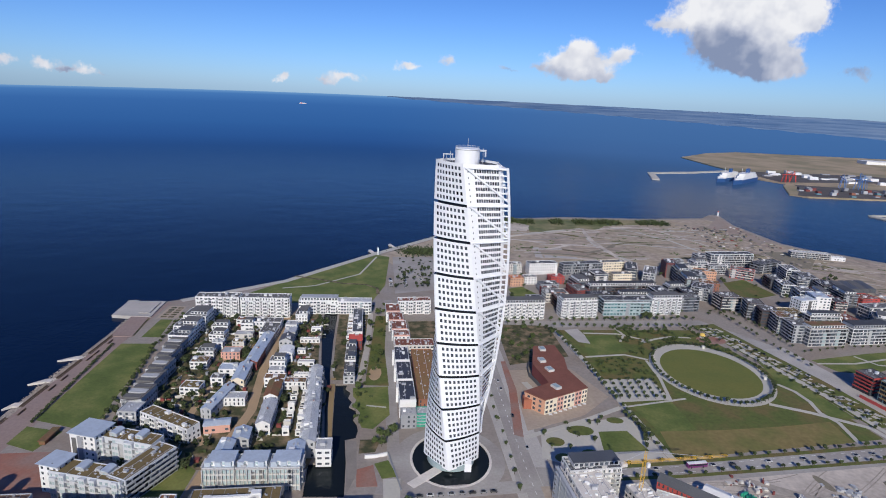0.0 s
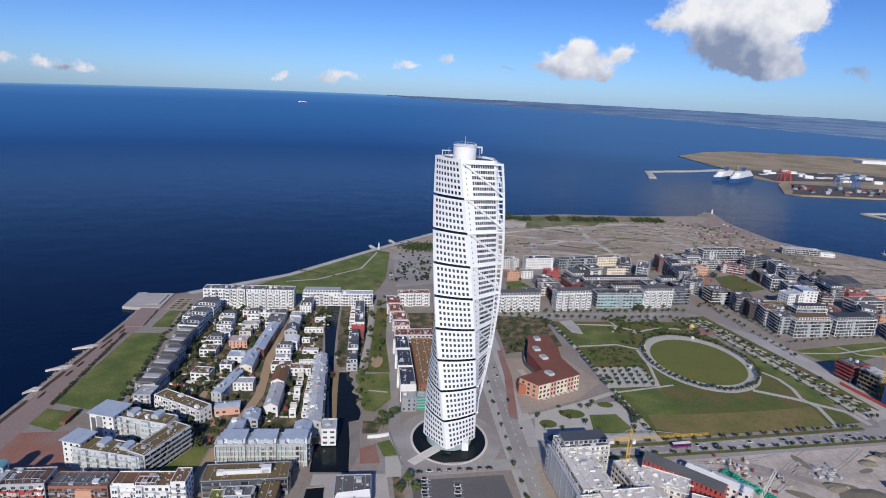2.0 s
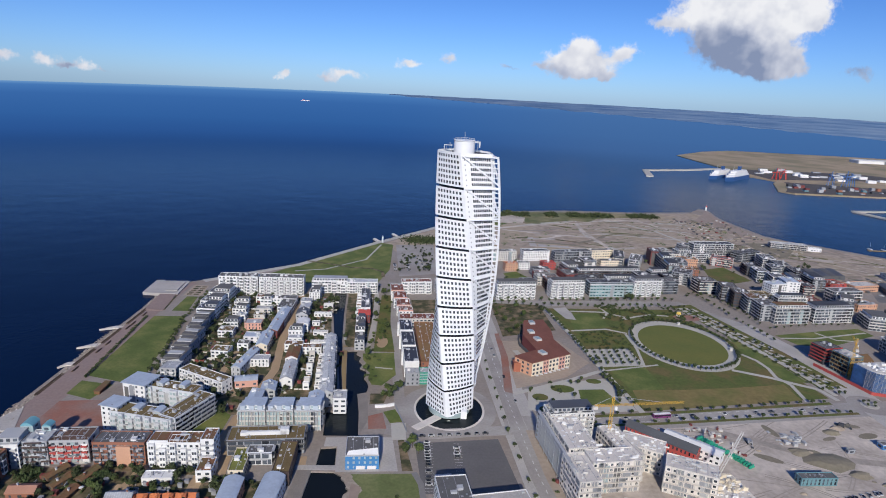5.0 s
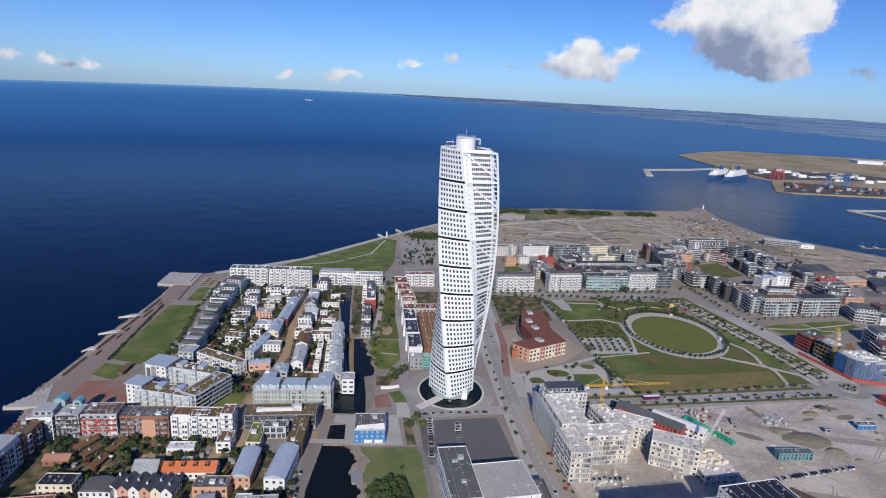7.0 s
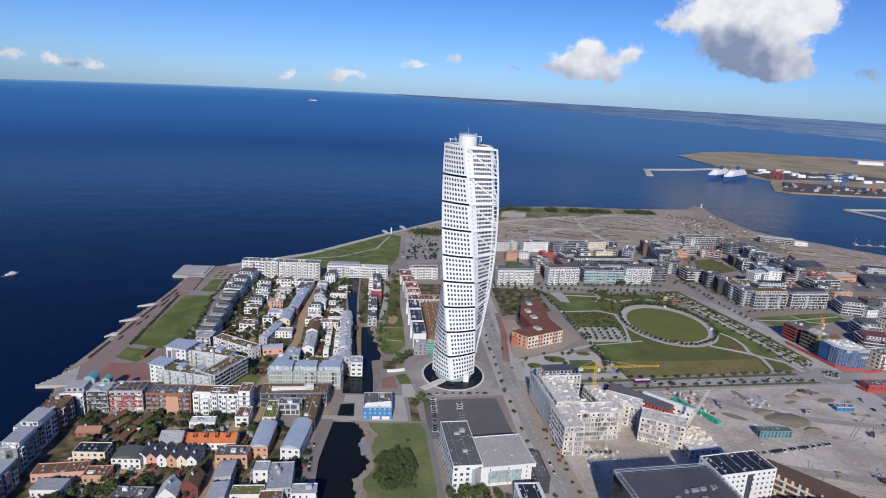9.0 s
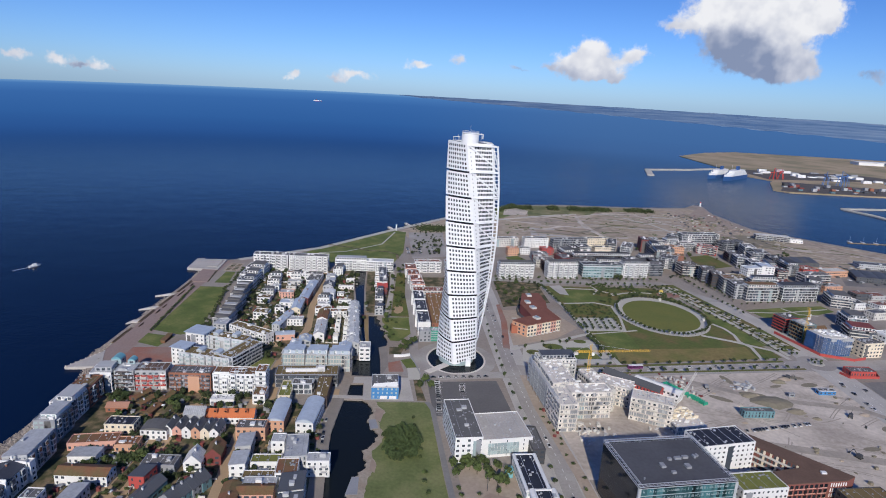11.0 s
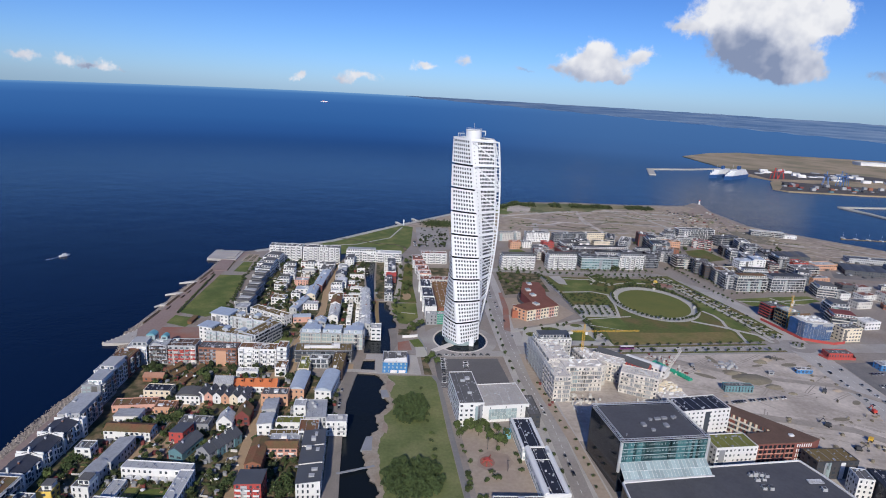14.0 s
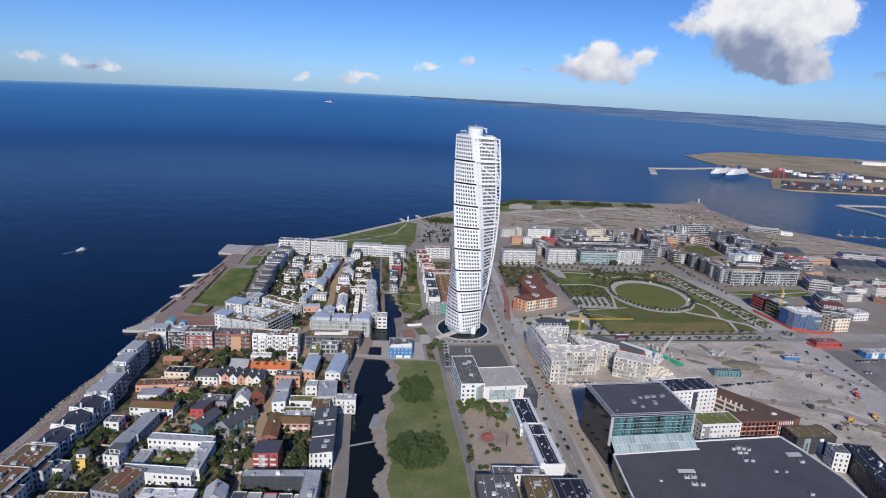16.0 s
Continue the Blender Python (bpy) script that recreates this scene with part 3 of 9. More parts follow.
for y0, y1 in ((364, 394), (405, 437), (448, 486), (318, 350)):
    solid("sea_wall", Shape().box(-263.6, -262.8, y0, y1, -0.2, 1.1).box(-262.8, -261.6, y0, y1, 0, 0.5), "timber_dark", "long low dark timber sea wall with a bench step", "wall", "", "promenade sea walls")
for y in (391, 406, 440, 450, 358, 472):
    solid("promenade_bench", Shape().box(-259, -257.6, y - 4, y + 4, 0, 0.5).box(-258, -257.6, y - 4, y + 4, 0.5, 1.3), "timber_dark", "low brown timber bench wall on the promenade", "bench", "", "promenade benches")

# lawns and paths along the water
patch("lawn", [(-41, 552), (-31, 553), (-27, 470), (-20, 408), (-38, 408), (-38.5, 430)], 0.08, "meadow", "narrow green canal park with shrubs", "lawn")
patch("lawn", [(-2, 242), (2, 232), (10, 160), (18, 99), (24, 30), (31, -60)] + [(shore_at(y, 1), y) for y in range(-60, 241, 4)], 0.09, "pond_grass", "long mown green lawn between pond and path", "lawn")
shore = Shape()
for y in range(-60, 242, 2):
    a, b = [(shore_at(q), shore_at(q, 1) + 0.3, q) for q in (y, y + 2)]
    shore.face((a[0], a[2], 0.13), (a[1], a[2], 0.13), (b[1], b[2], 0.13), (b[0], b[2], 0.13))
    shore.face((a[0], a[2], -1.2), (a[0], a[2], 0.13), (b[0], b[2], 0.13), (b[0], b[2], -1.2))
solid("stone_shore", shore, "shore_stone", "pale stone path along the wavy pond shore", "path")
patch("park_path", strip([(-0.5, 243), (3.6, 233), (11.6, 165), (20, 99.5), (26, 40), (34, -60)], 3.4), 0.13, "path_asphalt", "grey asphalt path beside the lawn", "path")
for pts in ([(-36, 232), (-29.8, 228.5), (-31.5, 213), (-35.5, 217.5)], [(-33, 172), (-29.5, 166), (-30, 158), (-33.5, 163)], [(-31, 206), (-28.5, 201), (-28.8, 193), (-30.5, 197)]):
    patch("planting_bed", pts, 0.16, "bare_earth", "reddish-brown planted bed by the pond shore", "bed")
for pts in ([(-39.7, 215.7), (-34.8, 216.3), (-31.8, 205.4), (-37.1, 204.7)], [(-42.6, 153.7), (-38.5, 154), (-37.5, 138.5), (-44.2, 138)]):
    patch("timber_deck", pts, 0.22, "grey", "grey timber platform over the pond shore", "deck", deep=1.4)
patch("canal_walk", strip([(-64, 246), (-65.3, 220), (-66, 197), (-62, 155), (-57.5, 117), (-53, 82), (-49, 20), (-44, -60)], 8), 0.07, "boards", "grey-brown canal-side walk with timber edge", "pavement")
patch("canal_walk", strip([(-47, 564), (-44.5, 520), (-42.5, 470), (-42.5, 430), (-46, 412)], 5), 0.07, "paving", "grey walk beside the canal park", "pavement")
patch("timber_deck", [(-64.3, 409), (-60.2, 408), (-56.5, 372), (-53, 343), (-50.2, 326), (-53.4, 326), (-55.3, 342), (-60, 372)], 0.2, "timber", "yellowish timber deck beside the canal", "deck")
patch("street", strip([(-125, 545), (-122.5, 500), (-120, 454), (-119, 428), (-111.5, 368), (-113.5, 345), (-117, 322), (-118, 300)], 6.5), 0.06, "sand_path", "sandy yellow gravel lane between houses", "path")
patch("street", strip([(-119, 300), (-121.5, 230), (-119, 190), (-113, 130), (-107.5, 88), (-107, 40), (-104, -40)], 6.5), 0.06, "sand_path", "sandy yellow gravel lane between houses", "path")
patch("street", strip([(-160, 255), (-160, 190), (-162, 130), (-160, 60)], 5), 0.06, "sand_path", "sandy yellow gravel lane between gardens", "path")
patch("street", strip([(-158, 500), (-150, 420), (-150, 360), (-130, 325)], 5), 0.06, "sand_path", "sandy yellow gravel lane between gardens", "path")
patch("street", strip([(-113, 300), (-113.5, 263), (-110, 235), (-109, 222)], 5), 0.065, "sand_path", "sandy yellow gravel lane between houses", "path")
patch("street", strip([(-67, 256), (-66, 240), (-67, 226)], 4), 0.065, "sand_path", "sandy path beside the basin", "path")
patch("garden_ground", [(-206, 536), (-96, 552), (-86, 490), (-77, 432), (-69, 410), (-64, 372), (-58, 332), (-62, 304), (-140, 300), (-190, 345)], 0.006, "garden", "gardens of shrubs, earth and gravel", "garden")
patch("garden_ground", [(-77, 555), (-48, 555), (-45, 490), (-45.5, 415), (-62, 415), (-65, 428), (-71.5, 489)], 0.006, "garden", "gardens of shrubs, earth and gravel", "garden")
patch("garden_ground", [(-236, 228), (-74, 232), (-66, 150), (-54, 40), (-206, 30)], 0.006, "garden", "gardens of shrubs, earth and gravel", "garden")
patch("courtyard_lawn", [(-150, 262), (-124, 262), (-124, 300), (-140, 312)], 0.08, "lawn", "green patch between apartment blocks", "lawn")

# tower forecourt and streets
solid("plaza", sheet_with_holes(ellipse(22, 316, 34, 36), [pool], -0.4, 0.04), "asphalt", "pale paved forecourt round the tower pool", "pavement")
rim = sheet_with_holes(ellipse(23, 317, 25, 28.6), [pool], -1.2, 0.25)
solid("pool_rim", rim, "concrete", "pale concrete rim of the round pool", "trim")
TOWER_STREET = [(30, 600), (58, 530), (63, 400), (68, 310), (73, 245), (82, 177), (86, 99), (95, -60)]
patch("pavement", strip([(30, 600), (58, 530), (64, 400), (70, 310), (79, 200), (91, 90), (104, -60)], 26), 0.03, "paving", "pale paved footways of the wide street", "pavement")
patch("street", strip(TOWER_STREET, 11), 0.06, "asphalt", "wide grey asphalt street with tree verges", "road")
patch("street_bed", strip([(77, 292), (80.5, 242), (92, 163), (98, 101), (105, 20), (108, -60)], 7), 0.07, "yard_gravel", "brown earth strip with shrubs beside the street", "bed")
patch("pavement", strip([(330, 500), (347, 420), (349, 365), (350, 300), (348, 225), (340, 120), (330, 0)], 27), 0.045, "paving", "pale paved footways of the avenue", "pavement")
patch("asphalt_yard", [(365, 306), (520, 330), (520, 120), (352, 120), (363, 225)], 0.035, "yard_asphalt", "dark asphalt yard east of the avenue", "pavement")
solid("roundabout", Shape().prism(ellipse(348, 341, 16, 15, 0, 36), 0, 0.085), "asphalt", "small asphalt roundabout at the park corner", "road")
solid("roundabout_island", Shape().prism(ellipse(348, 341, 6.5, 6, 0, 28), 0, 0.3), "pale_path", "pale round island of the roundabout", "island")


def lane_lines(pts, offs, dash=0.0):
    """Painted lines along a road, unbroken or dashed."""
    s = Shape()
    for (x0, y0), (x1, y1) in zip(pts, pts[1:]):
        n = math.hypot(x1 - x0, y1 - y0)
        dx, dy = (x1 - x0) / n, (y1 - y0) / n
        for off in offs:
            q = 0.0
            while q < n:
                e = min(n, q + (dash or 12))
                ax, ay, bx, by = x0 + dx * q - dy * off, y0 + dy * q + dx * off, x0 + dx * e - dy * off, y0 + dy * e + dx * off
                s.prism(strip([(ax, ay), (bx, by)], 0.3), 0.05, 0.09)
                q = e + (dash * 1.5 if dash else 0)
    return s


solid("lane_lines", lane_lines(TOWER_STREET[1:], (0,), 3), "line_white", "dashed white centre line of the street", "markings", "stuff")
solid("lane_lines", lane_lines([(349, 320), (350, 300), (348, 225), (340, 120)], (-4, 4), 4), "line_white", "dashed white lane lines of the avenue", "markings", "stuff")
solid("lane_lines", lane_lines([(90, 302.5), (161, 310.5), (318, 335)], (-3, 3), 3), "line_white", "dashed white lane lines of the park street", "markings", "stuff")
solid("kerb", lane_lines([(349, 322), (350, 300), (348, 225), (340, 120)], (-8.8, 8.8, 0)), "pale_path", "pale kerbs along the avenue", "kerb", "stuff")
solid("kerb", lane_lines(TOWER_STREET[1:], (-5.6, 5.6)), "pale_path", "pale kerbs along the street", "kerb", "stuff")
patch("street", strip([(-8, 270), (-14, 345), (-24, 470), (-32, 600)], 8), 0.05, "asphalt", "narrow grey street beside the canal park", "road")
patch("street", strip([(-20, 288), (10, 284), (66, 292)], 11), 0.06, "asphalt", "grey asphalt street in front of the tower", "road")
patch("car_park", [(-0.5, 273), (53.5, 280.5), (61, 226), (4.6, 224)], 0.08, "dark_asphalt", "dark asphalt car park with white bays", "car park")
bays = Shape()
for i in range(18):
    bays.box(6, 11, 226 + i * 2.8, 226.12 + i * 2.8, 0.08, 0.1)
    bays.box(24, 29, 226 + i * 2.8, 226.12 + i * 2.8, 0.08, 0.1)
solid("bay_lines", bays, "line_white", "white painted parking bay lines", "markings")
patch("avenue", strip([(30, 548), (130, 545), (290, 560), (330, 500), (347, 420), (349, 365), (350, 300), (348, 225), (340, 120), (330, 0)], 17), 0.065, "asphalt", "wide asphalt avenue with rows of trees", "road")
patch("avenue", strip([(60, 300), (84, 300), (161, 308), (318, 332), (420, 345), (560, 360)], 20), 0.06, "asphalt", "two-lane grey street along the park", "road")
patch("verge", strip([(90, 308), (161, 317), (318, 342)], 3.5), 0.12, "meadow", "grass verge with a row of street trees", "verge")
patch("verge", strip([(90, 297), (161, 304), (330, 328)], 3.0), 0.12, "meadow", "grass verge with a row of street trees", "verge")

# park
patch("park_lawn", [(135, 530), (270, 540), (290, 486), (309, 420), (322, 350), (162, 321), (148, 420)], 0.08, "meadow", "park meadow of rough green grass", "lawn")
patch("park_lawn", [(159, 388), (192, 395), (194, 357), (166.5, 351)], 0.12, "lawn", "mown green lawn of the park", "lawn")
patch("dry_field", [(167, 353), (215, 357), (256, 363), (298, 371), (297, 345), (165, 322)], 0.14, "dry_grass", "yellowed dry grass field along the road", "lawn")
solid("oval_path", sheet_with_holes(ellipse(246, 447, 47.5, 57, 0), [ellipse(246, 447.5, 38.5, 45.5, 0)], 0, 0.18), "pale_path", "pale gravel ring path round the oval lawn", "path")
patch("oval_lawn", ellipse(246, 447.5, 39, 46, 0), 0.16, "oval_lawn", "oval mown olive-green lawn", "lawn")
patch("tree_court", [(150, 428), (190, 432), (193, 398), (152, 392)], 0.16, "pale_path", "pale gravel court planted with small trees", "path")
patch("sports_court", [(142, 530), (156, 535), (159, 519), (159, 499), (149, 502)], 0.16, "paving", "pale paved play court in the park", "pavement")
patch("park_lawn", [(154, 516), (186, 522), (189, 483), (151, 473)], 0.13, "lawn", "mown green lawn of the park", "lawn")
patch("park_lawn", [(300, 470), (312, 436), (322, 375), (303, 380), (302, 415), (296, 428)], 0.13, "lawn", "green lawn between the curved paths", "lawn")
for pts, w in (([(159, 524), (191, 524.5), (196, 523), (213, 512), (209, 505)], 2.6), ([(193.6, 541), (197.8, 522.6), (189, 506)], 2.4), ([(209, 505), (226, 515), (243, 521.5), (262, 520)], 2.6), ([(147, 470), (183, 477), (201, 468)], 2.6),
               ([(267, 395), (292, 383.5), (310, 372), (323, 364), (327, 347)], 4), ([(293, 428), (300, 416), (302, 400), (299, 384), (304, 370), (300, 343)], 3.2), ([(296, 500), (303, 478.5), (314, 440), (324, 395), (331, 355)], 4),
               ([(133, 528), (144, 461), (153, 388), (163, 320)], 4.5), ([(73, 342), (120, 366), (150, 384)], 4), ([(192, 395), (198, 432), (199, 466)], 2.5), ([(150, 384), (205, 400)], 2)):
    patch("park_path", strip(pts, w), 0.2, "pale_path", "pale gravel park path", "path")
patch("avenue_verge", strip([(291, 556), (305, 502), (325, 432), (338, 366)], 25), 0.1, "meadow", "planted avenue strip with trees and paving", "verge")
avenue_slabs = Shape()
for i in range(26):
    k = i / 26
    x, y = 286 + 48 * k, 545 - 180 * k
    avenue_slabs.prism([(x - 4, y), (x + 2, y + 2), (x + 3.5, y - 2), (x - 2.5, y - 4)], 0, 0.17)
    for off, ln in ((7, 4.5), (12.5, 3.0)):
        px, py, tilt = x + off, y + 3 * math.sin(i * 1.9 + off), 1.6 * math.sin(i * 2.3 + off)
        avenue_slabs.prism([(px - 2, py + tilt), (px + 1.6, py + 1), (px + 3, py - ln), (px - 0.6, py - ln - tilt)], 0, 0.165 + off * .001)
solid("paving_slabs", avenue_slabs, "pale_path", "pale paved islands between the avenue trees", "pavement")
patch("pocket_park", [(84, 345), (115, 362), (152, 372), (160, 322), (96, 312), (80, 320)], 0.08, "pale_path", "pale gravel pocket park with round beds", "path")
patch("park_lawn", [(124, 351), (144, 353), (151, 330), (121, 327)], 0.14, "lawn", "square green lawn in the pocket park", "lawn")
for x, y, a, b in ((112, 352, 9, 6), (92, 338, 6, 5), (94, 320, 6, 5), (112, 325, 6, 5), (140, 366, 6, 4)):
    patch("round_bed", ellipse(x, y, a, b, 0, 24), 0.16, "meadow", "round green planting bed", "bed")
patch("brick_lane", [(71, 456), (75, 457), (77, 407), (72, 342), (66, 345), (71, 407)], 0.1, "red_paving", "reddish brick footway beside the school", "pavement")
patch("school_yard", [(76, 440), (128, 445), (146, 400), (120, 372), (76, 350)], 0.08, "yard_gravel", "brownish gravel school yard", "pavement")
patch("garden_ground", [(76, 540), (128, 540), (132, 470), (78, 450)], 0.07, "garden", "play garden of earth and shrubs", "garden")

# north point and building land
patch("waste_ground", [(-52, 780), (60, 935), (165, 1055), (280, 1086), (430, 1098), (560, 1130), (585, 1080), (590, 940), (620, 890), (540, 770), (480, 745), (60, 745), (-20, 700)], 0.05, "waste", "bare sandy waste ground with tracks", "ground")
patch("scrub", [(70, 930), (165, 1052), (280, 1080), (430, 1095), (440, 1065), (330, 1030), (170, 985), (130, 925)], 0.1, "lawn", "green scrub strip along the shore", "scrub")
patch("track", strip([(120, 905), (200, 960), (282, 1001), (272, 920), (272, 862), (300, 780)], 8), 0.14, "pale_path", "pale dirt track over the waste ground", "path")
patch("track", strip([(342, 1024), (380, 975), (410, 930), (431, 853), (442, 758)], 5), 0.15, "pale_path", "pale dirt track over the waste ground", "path")
patch("bare_patch", [(153, 1008), (185, 1026), (190, 984), (146, 955)], 0.15, "pale_path", "pale sandy bare patch near the shore", "ground")
for pts in ([(168, 852), (178, 856), (174, 797), (163, 797)], [(178, 812), (223, 806), (223, 797), (176, 797)], [(176, 850), (212, 853), (212, 846), (176, 843)]):
    patch("concrete_pad", pts, 0.16, "paving", "grey concrete pad on the waste ground", "pavement")
patch("track", strip([(282, 1001), (420, 1020), (560, 980)], 6), 0.14, "pale_path", "pale dirt track over the waste ground", "path")
patch("earth", [(520, 1040), (580, 1130), (605, 1175), (585, 1070), (590, 950), (560, 900)], 0.1, "bare_earth", "brownish bare earth by the harbour", "ground")
patch("waste_ground", [(430, 760), (640, 868), (765, 770), (900, 730), (900, 560), (600, 620), (520, 700)], 0.06, "waste", "bare harbour land with tracks", "ground")
patch("harbour_yard", [(586, 671), (760, 705), (680, 585), (547, 593)], 0.07, "yard_asphalt", "dark asphalt harbour yard with stacks", "pavement")
patch("harbour_yard", [(572, 700), (608, 707), (573, 646), (539, 632)], 0.08, "bare_earth", "brown bare yard in the harbour", "ground")
patch("building_site", [(86, 292), (165, 303), (330, 328), (362, 300), (366, 200), (340, 60), (200, 60), (150, 160), (92, 160)], 0.03, "dirt", "dusty grey-brown building site", "ground")
patch("pavement", [(52, 172), (62, 174), (78, 96), (66, 96)], 0.09, "paving", "pale paved strip of the yard", "pavement")
patch("playground", [(18, 168), (52, 172), (66, 96), (26, 92)], 0.1, "yard_gravel", "brown gravel yard with a play area", "pavement")
patch("play_circle", [(27, 128), (34, 123), (45, 125), (50, 133), (47, 141), (36, 144), (29, 138)], 0.13, "bare_earth", "brownish soft ground of the play area", "pavement")
patch("north_car_park", [(-36, 772), (18, 782), (22, 640), (-25, 622)], 0.08, "asphalt", "grey car park with planted strips", "car park")
patch("brick_square", [(-33, 304), (-23.5, 309), (-19.5, 289), (-31.3, 288)], 0.09, "red_paving", "brick-red paved square by the canal", "pavement")
patch("lawn", [(-23, 310), (-15, 314), (-8.8, 298), (-17.6, 296)], 0.12, "lawn", "small triangular green lawn", "lawn")
patch("boardwalk", [(-43.3, 334), (-36, 333), (-32.4, 300), (-36.5, 280), (-39.6, 311)], 0.1, "boards", "pale plank walk along the canal", "deck")
patch("steps", [(-16.9, 295.6), (-6.9, 296.4), (-6.3, 277), (-15.3, 276.3)], 0.14, "pale_path", "pale stone steps and paving by the square", "steps")
patch("planting_bed", [(-34, 335), (-21, 336), (-23.5, 322), (-33.5, 320)], 0.16, "garden", "reddish and green planted bed by the canal", "bed")
patch("pavilion_plaza", [(-57, 277), (-15, 279), (-10, 244), (-46.5, 242), (-48.5, 267.5), (-57, 267)], 0.08, "paving", "pale paved quay round the blue pavilion", "pavement")
patch("planting_bed", [(-11.4, 276), (-7.5, 276.4), (-1.2, 244.6), (-7.5, 244.2)], 0.12, "garden", "long planted bed with trees beside the car park", "bed")
curved = Shape()
for i in range(8):
    a, b = [(-29.3 + 13.4 * k, 315.5 + 3.6 * k - 3 * k * (1 - k)) for k in (i / 8, (i + 1) / 8)]
    curved.prism(strip([a, b], 0.9), -0.2, 2.2)
solid("curved_wall", curved, "white", "curved white garden wall by the brick square", "wall", "")
curved = Shape()
for i in range(8):
    a, b = [(-15.5 + 9.5 * k, 320 - 35 * k + 4 * k * (1 - k)) for k in (i / 8, (i + 1) / 8)]
    curved.prism(strip([a, b], 0.5), -0.2, 1.2)
solid("curved_wall", curved, "grey", "low dark curved wall along the square", "wall", "")
patch("lawn", [(-46.5, 403), (-20.5, 407), (-17, 366), (-27, 348), (-34.5, 349), (-38, 359), (-37.5, 368), (-43, 377), (-42, 386), (-45, 391)], 0.11, "lawn", "bright green lawn of the canal park", "lawn")
patch("park_path", strip([(-34, 378), (-20, 376)], 1.6), 0.15, "pale_path", "pale path across the canal lawn", "path")
patch("sand_bed", ellipse(-32, 428, 5, 12, 0, 20), 0.12, "sand_path", "sandy play bed in the canal park", "bed")
patch("ditch", strip([(-145, 673), (-114, 663), (-86, 651), (-60, 650), (-46, 638), (-44, 618)], 4), 0.2, "garden", "dark planted ditch through the shore lawn", "ditch")


# harbour land across the water
patch("mole", strip([(987, 1250), (1130, 1275)], 12), 0.5, "pale_path", "stone mole in the harbour", "mole", deep=5)
patch("mole", strip([(987, 1246), (1006, 1177), (1015, 1090)], 14), 0.5, "pale_path", "stone mole in the harbour", "mole", deep=5)
patch("port_land", [(1109, 2534), (1353, 2815), (1570, 2960), (1847, 2945), (2450, 2900), (2600, 2000), (1500, 1500), (1205, 1490), (1000, 1492), (975, 1530), (1060, 1700), (1102, 1750), (1060, 1860), (1091, 2081), (1098, 2295)], 1.5, "port_land", "flat sandy harbour land across the water", "ground", deep=5)
patch("breakwater", strip([(1100, 2070), (900, 1960), (740, 1900), (694, 1735)], 22), 1.5, "pale_path", "low stone breakwater", "mole", deep=5)
patch("port_yard", [(985, 1510), (1000, 1500), (1205, 1498), (1480, 1510), (1500, 1640), (1110, 1730), (1085, 1660)], 2.0, "port_dark", "dark asphalt container yard", "ground")
patch("port_yard", [(1110, 2060), (1100, 1780), (1700, 1900), (1600, 2060)], 2.0, "port_dark", "dark asphalt harbour yard", "ground")


def far_coast():
    """Low farmland along the horizon; its haze is only in the material's colour."""
    s, n = Shape(), 90
    R = 3850
    for i in range(n + 1):
        k = i / n
        az = -0.06 + 0.84 * k
        top = 215 - (215 - rim_height(az)) * R / 4650 + 5 * k + 1.2 * k * math.sin(i * 0.37) + 0.8 * math.sin(i * 1.3)
        low = top - 3 - 95 * k ** 0.85 + 2 * math.sin(i * 1.1)
        x, y = math.sin(az), math.cos(az)
        s.v += [(x * (R - 190), y * (R - 190), low), (x * (R - 90), y * (R - 90), (low + top) / 2), (x * R, y * R, top)]
    for i in range(n):
        a = i * 3
        s.f += [(a, a + 3, a + 4, a + 1), (a + 1, a + 4, a + 5, a + 2)]
    return s


solid("far_coast", far_coast(), "far_field", "low coast of fields along the horizon, blue haze painted into its colour", "backdrop")


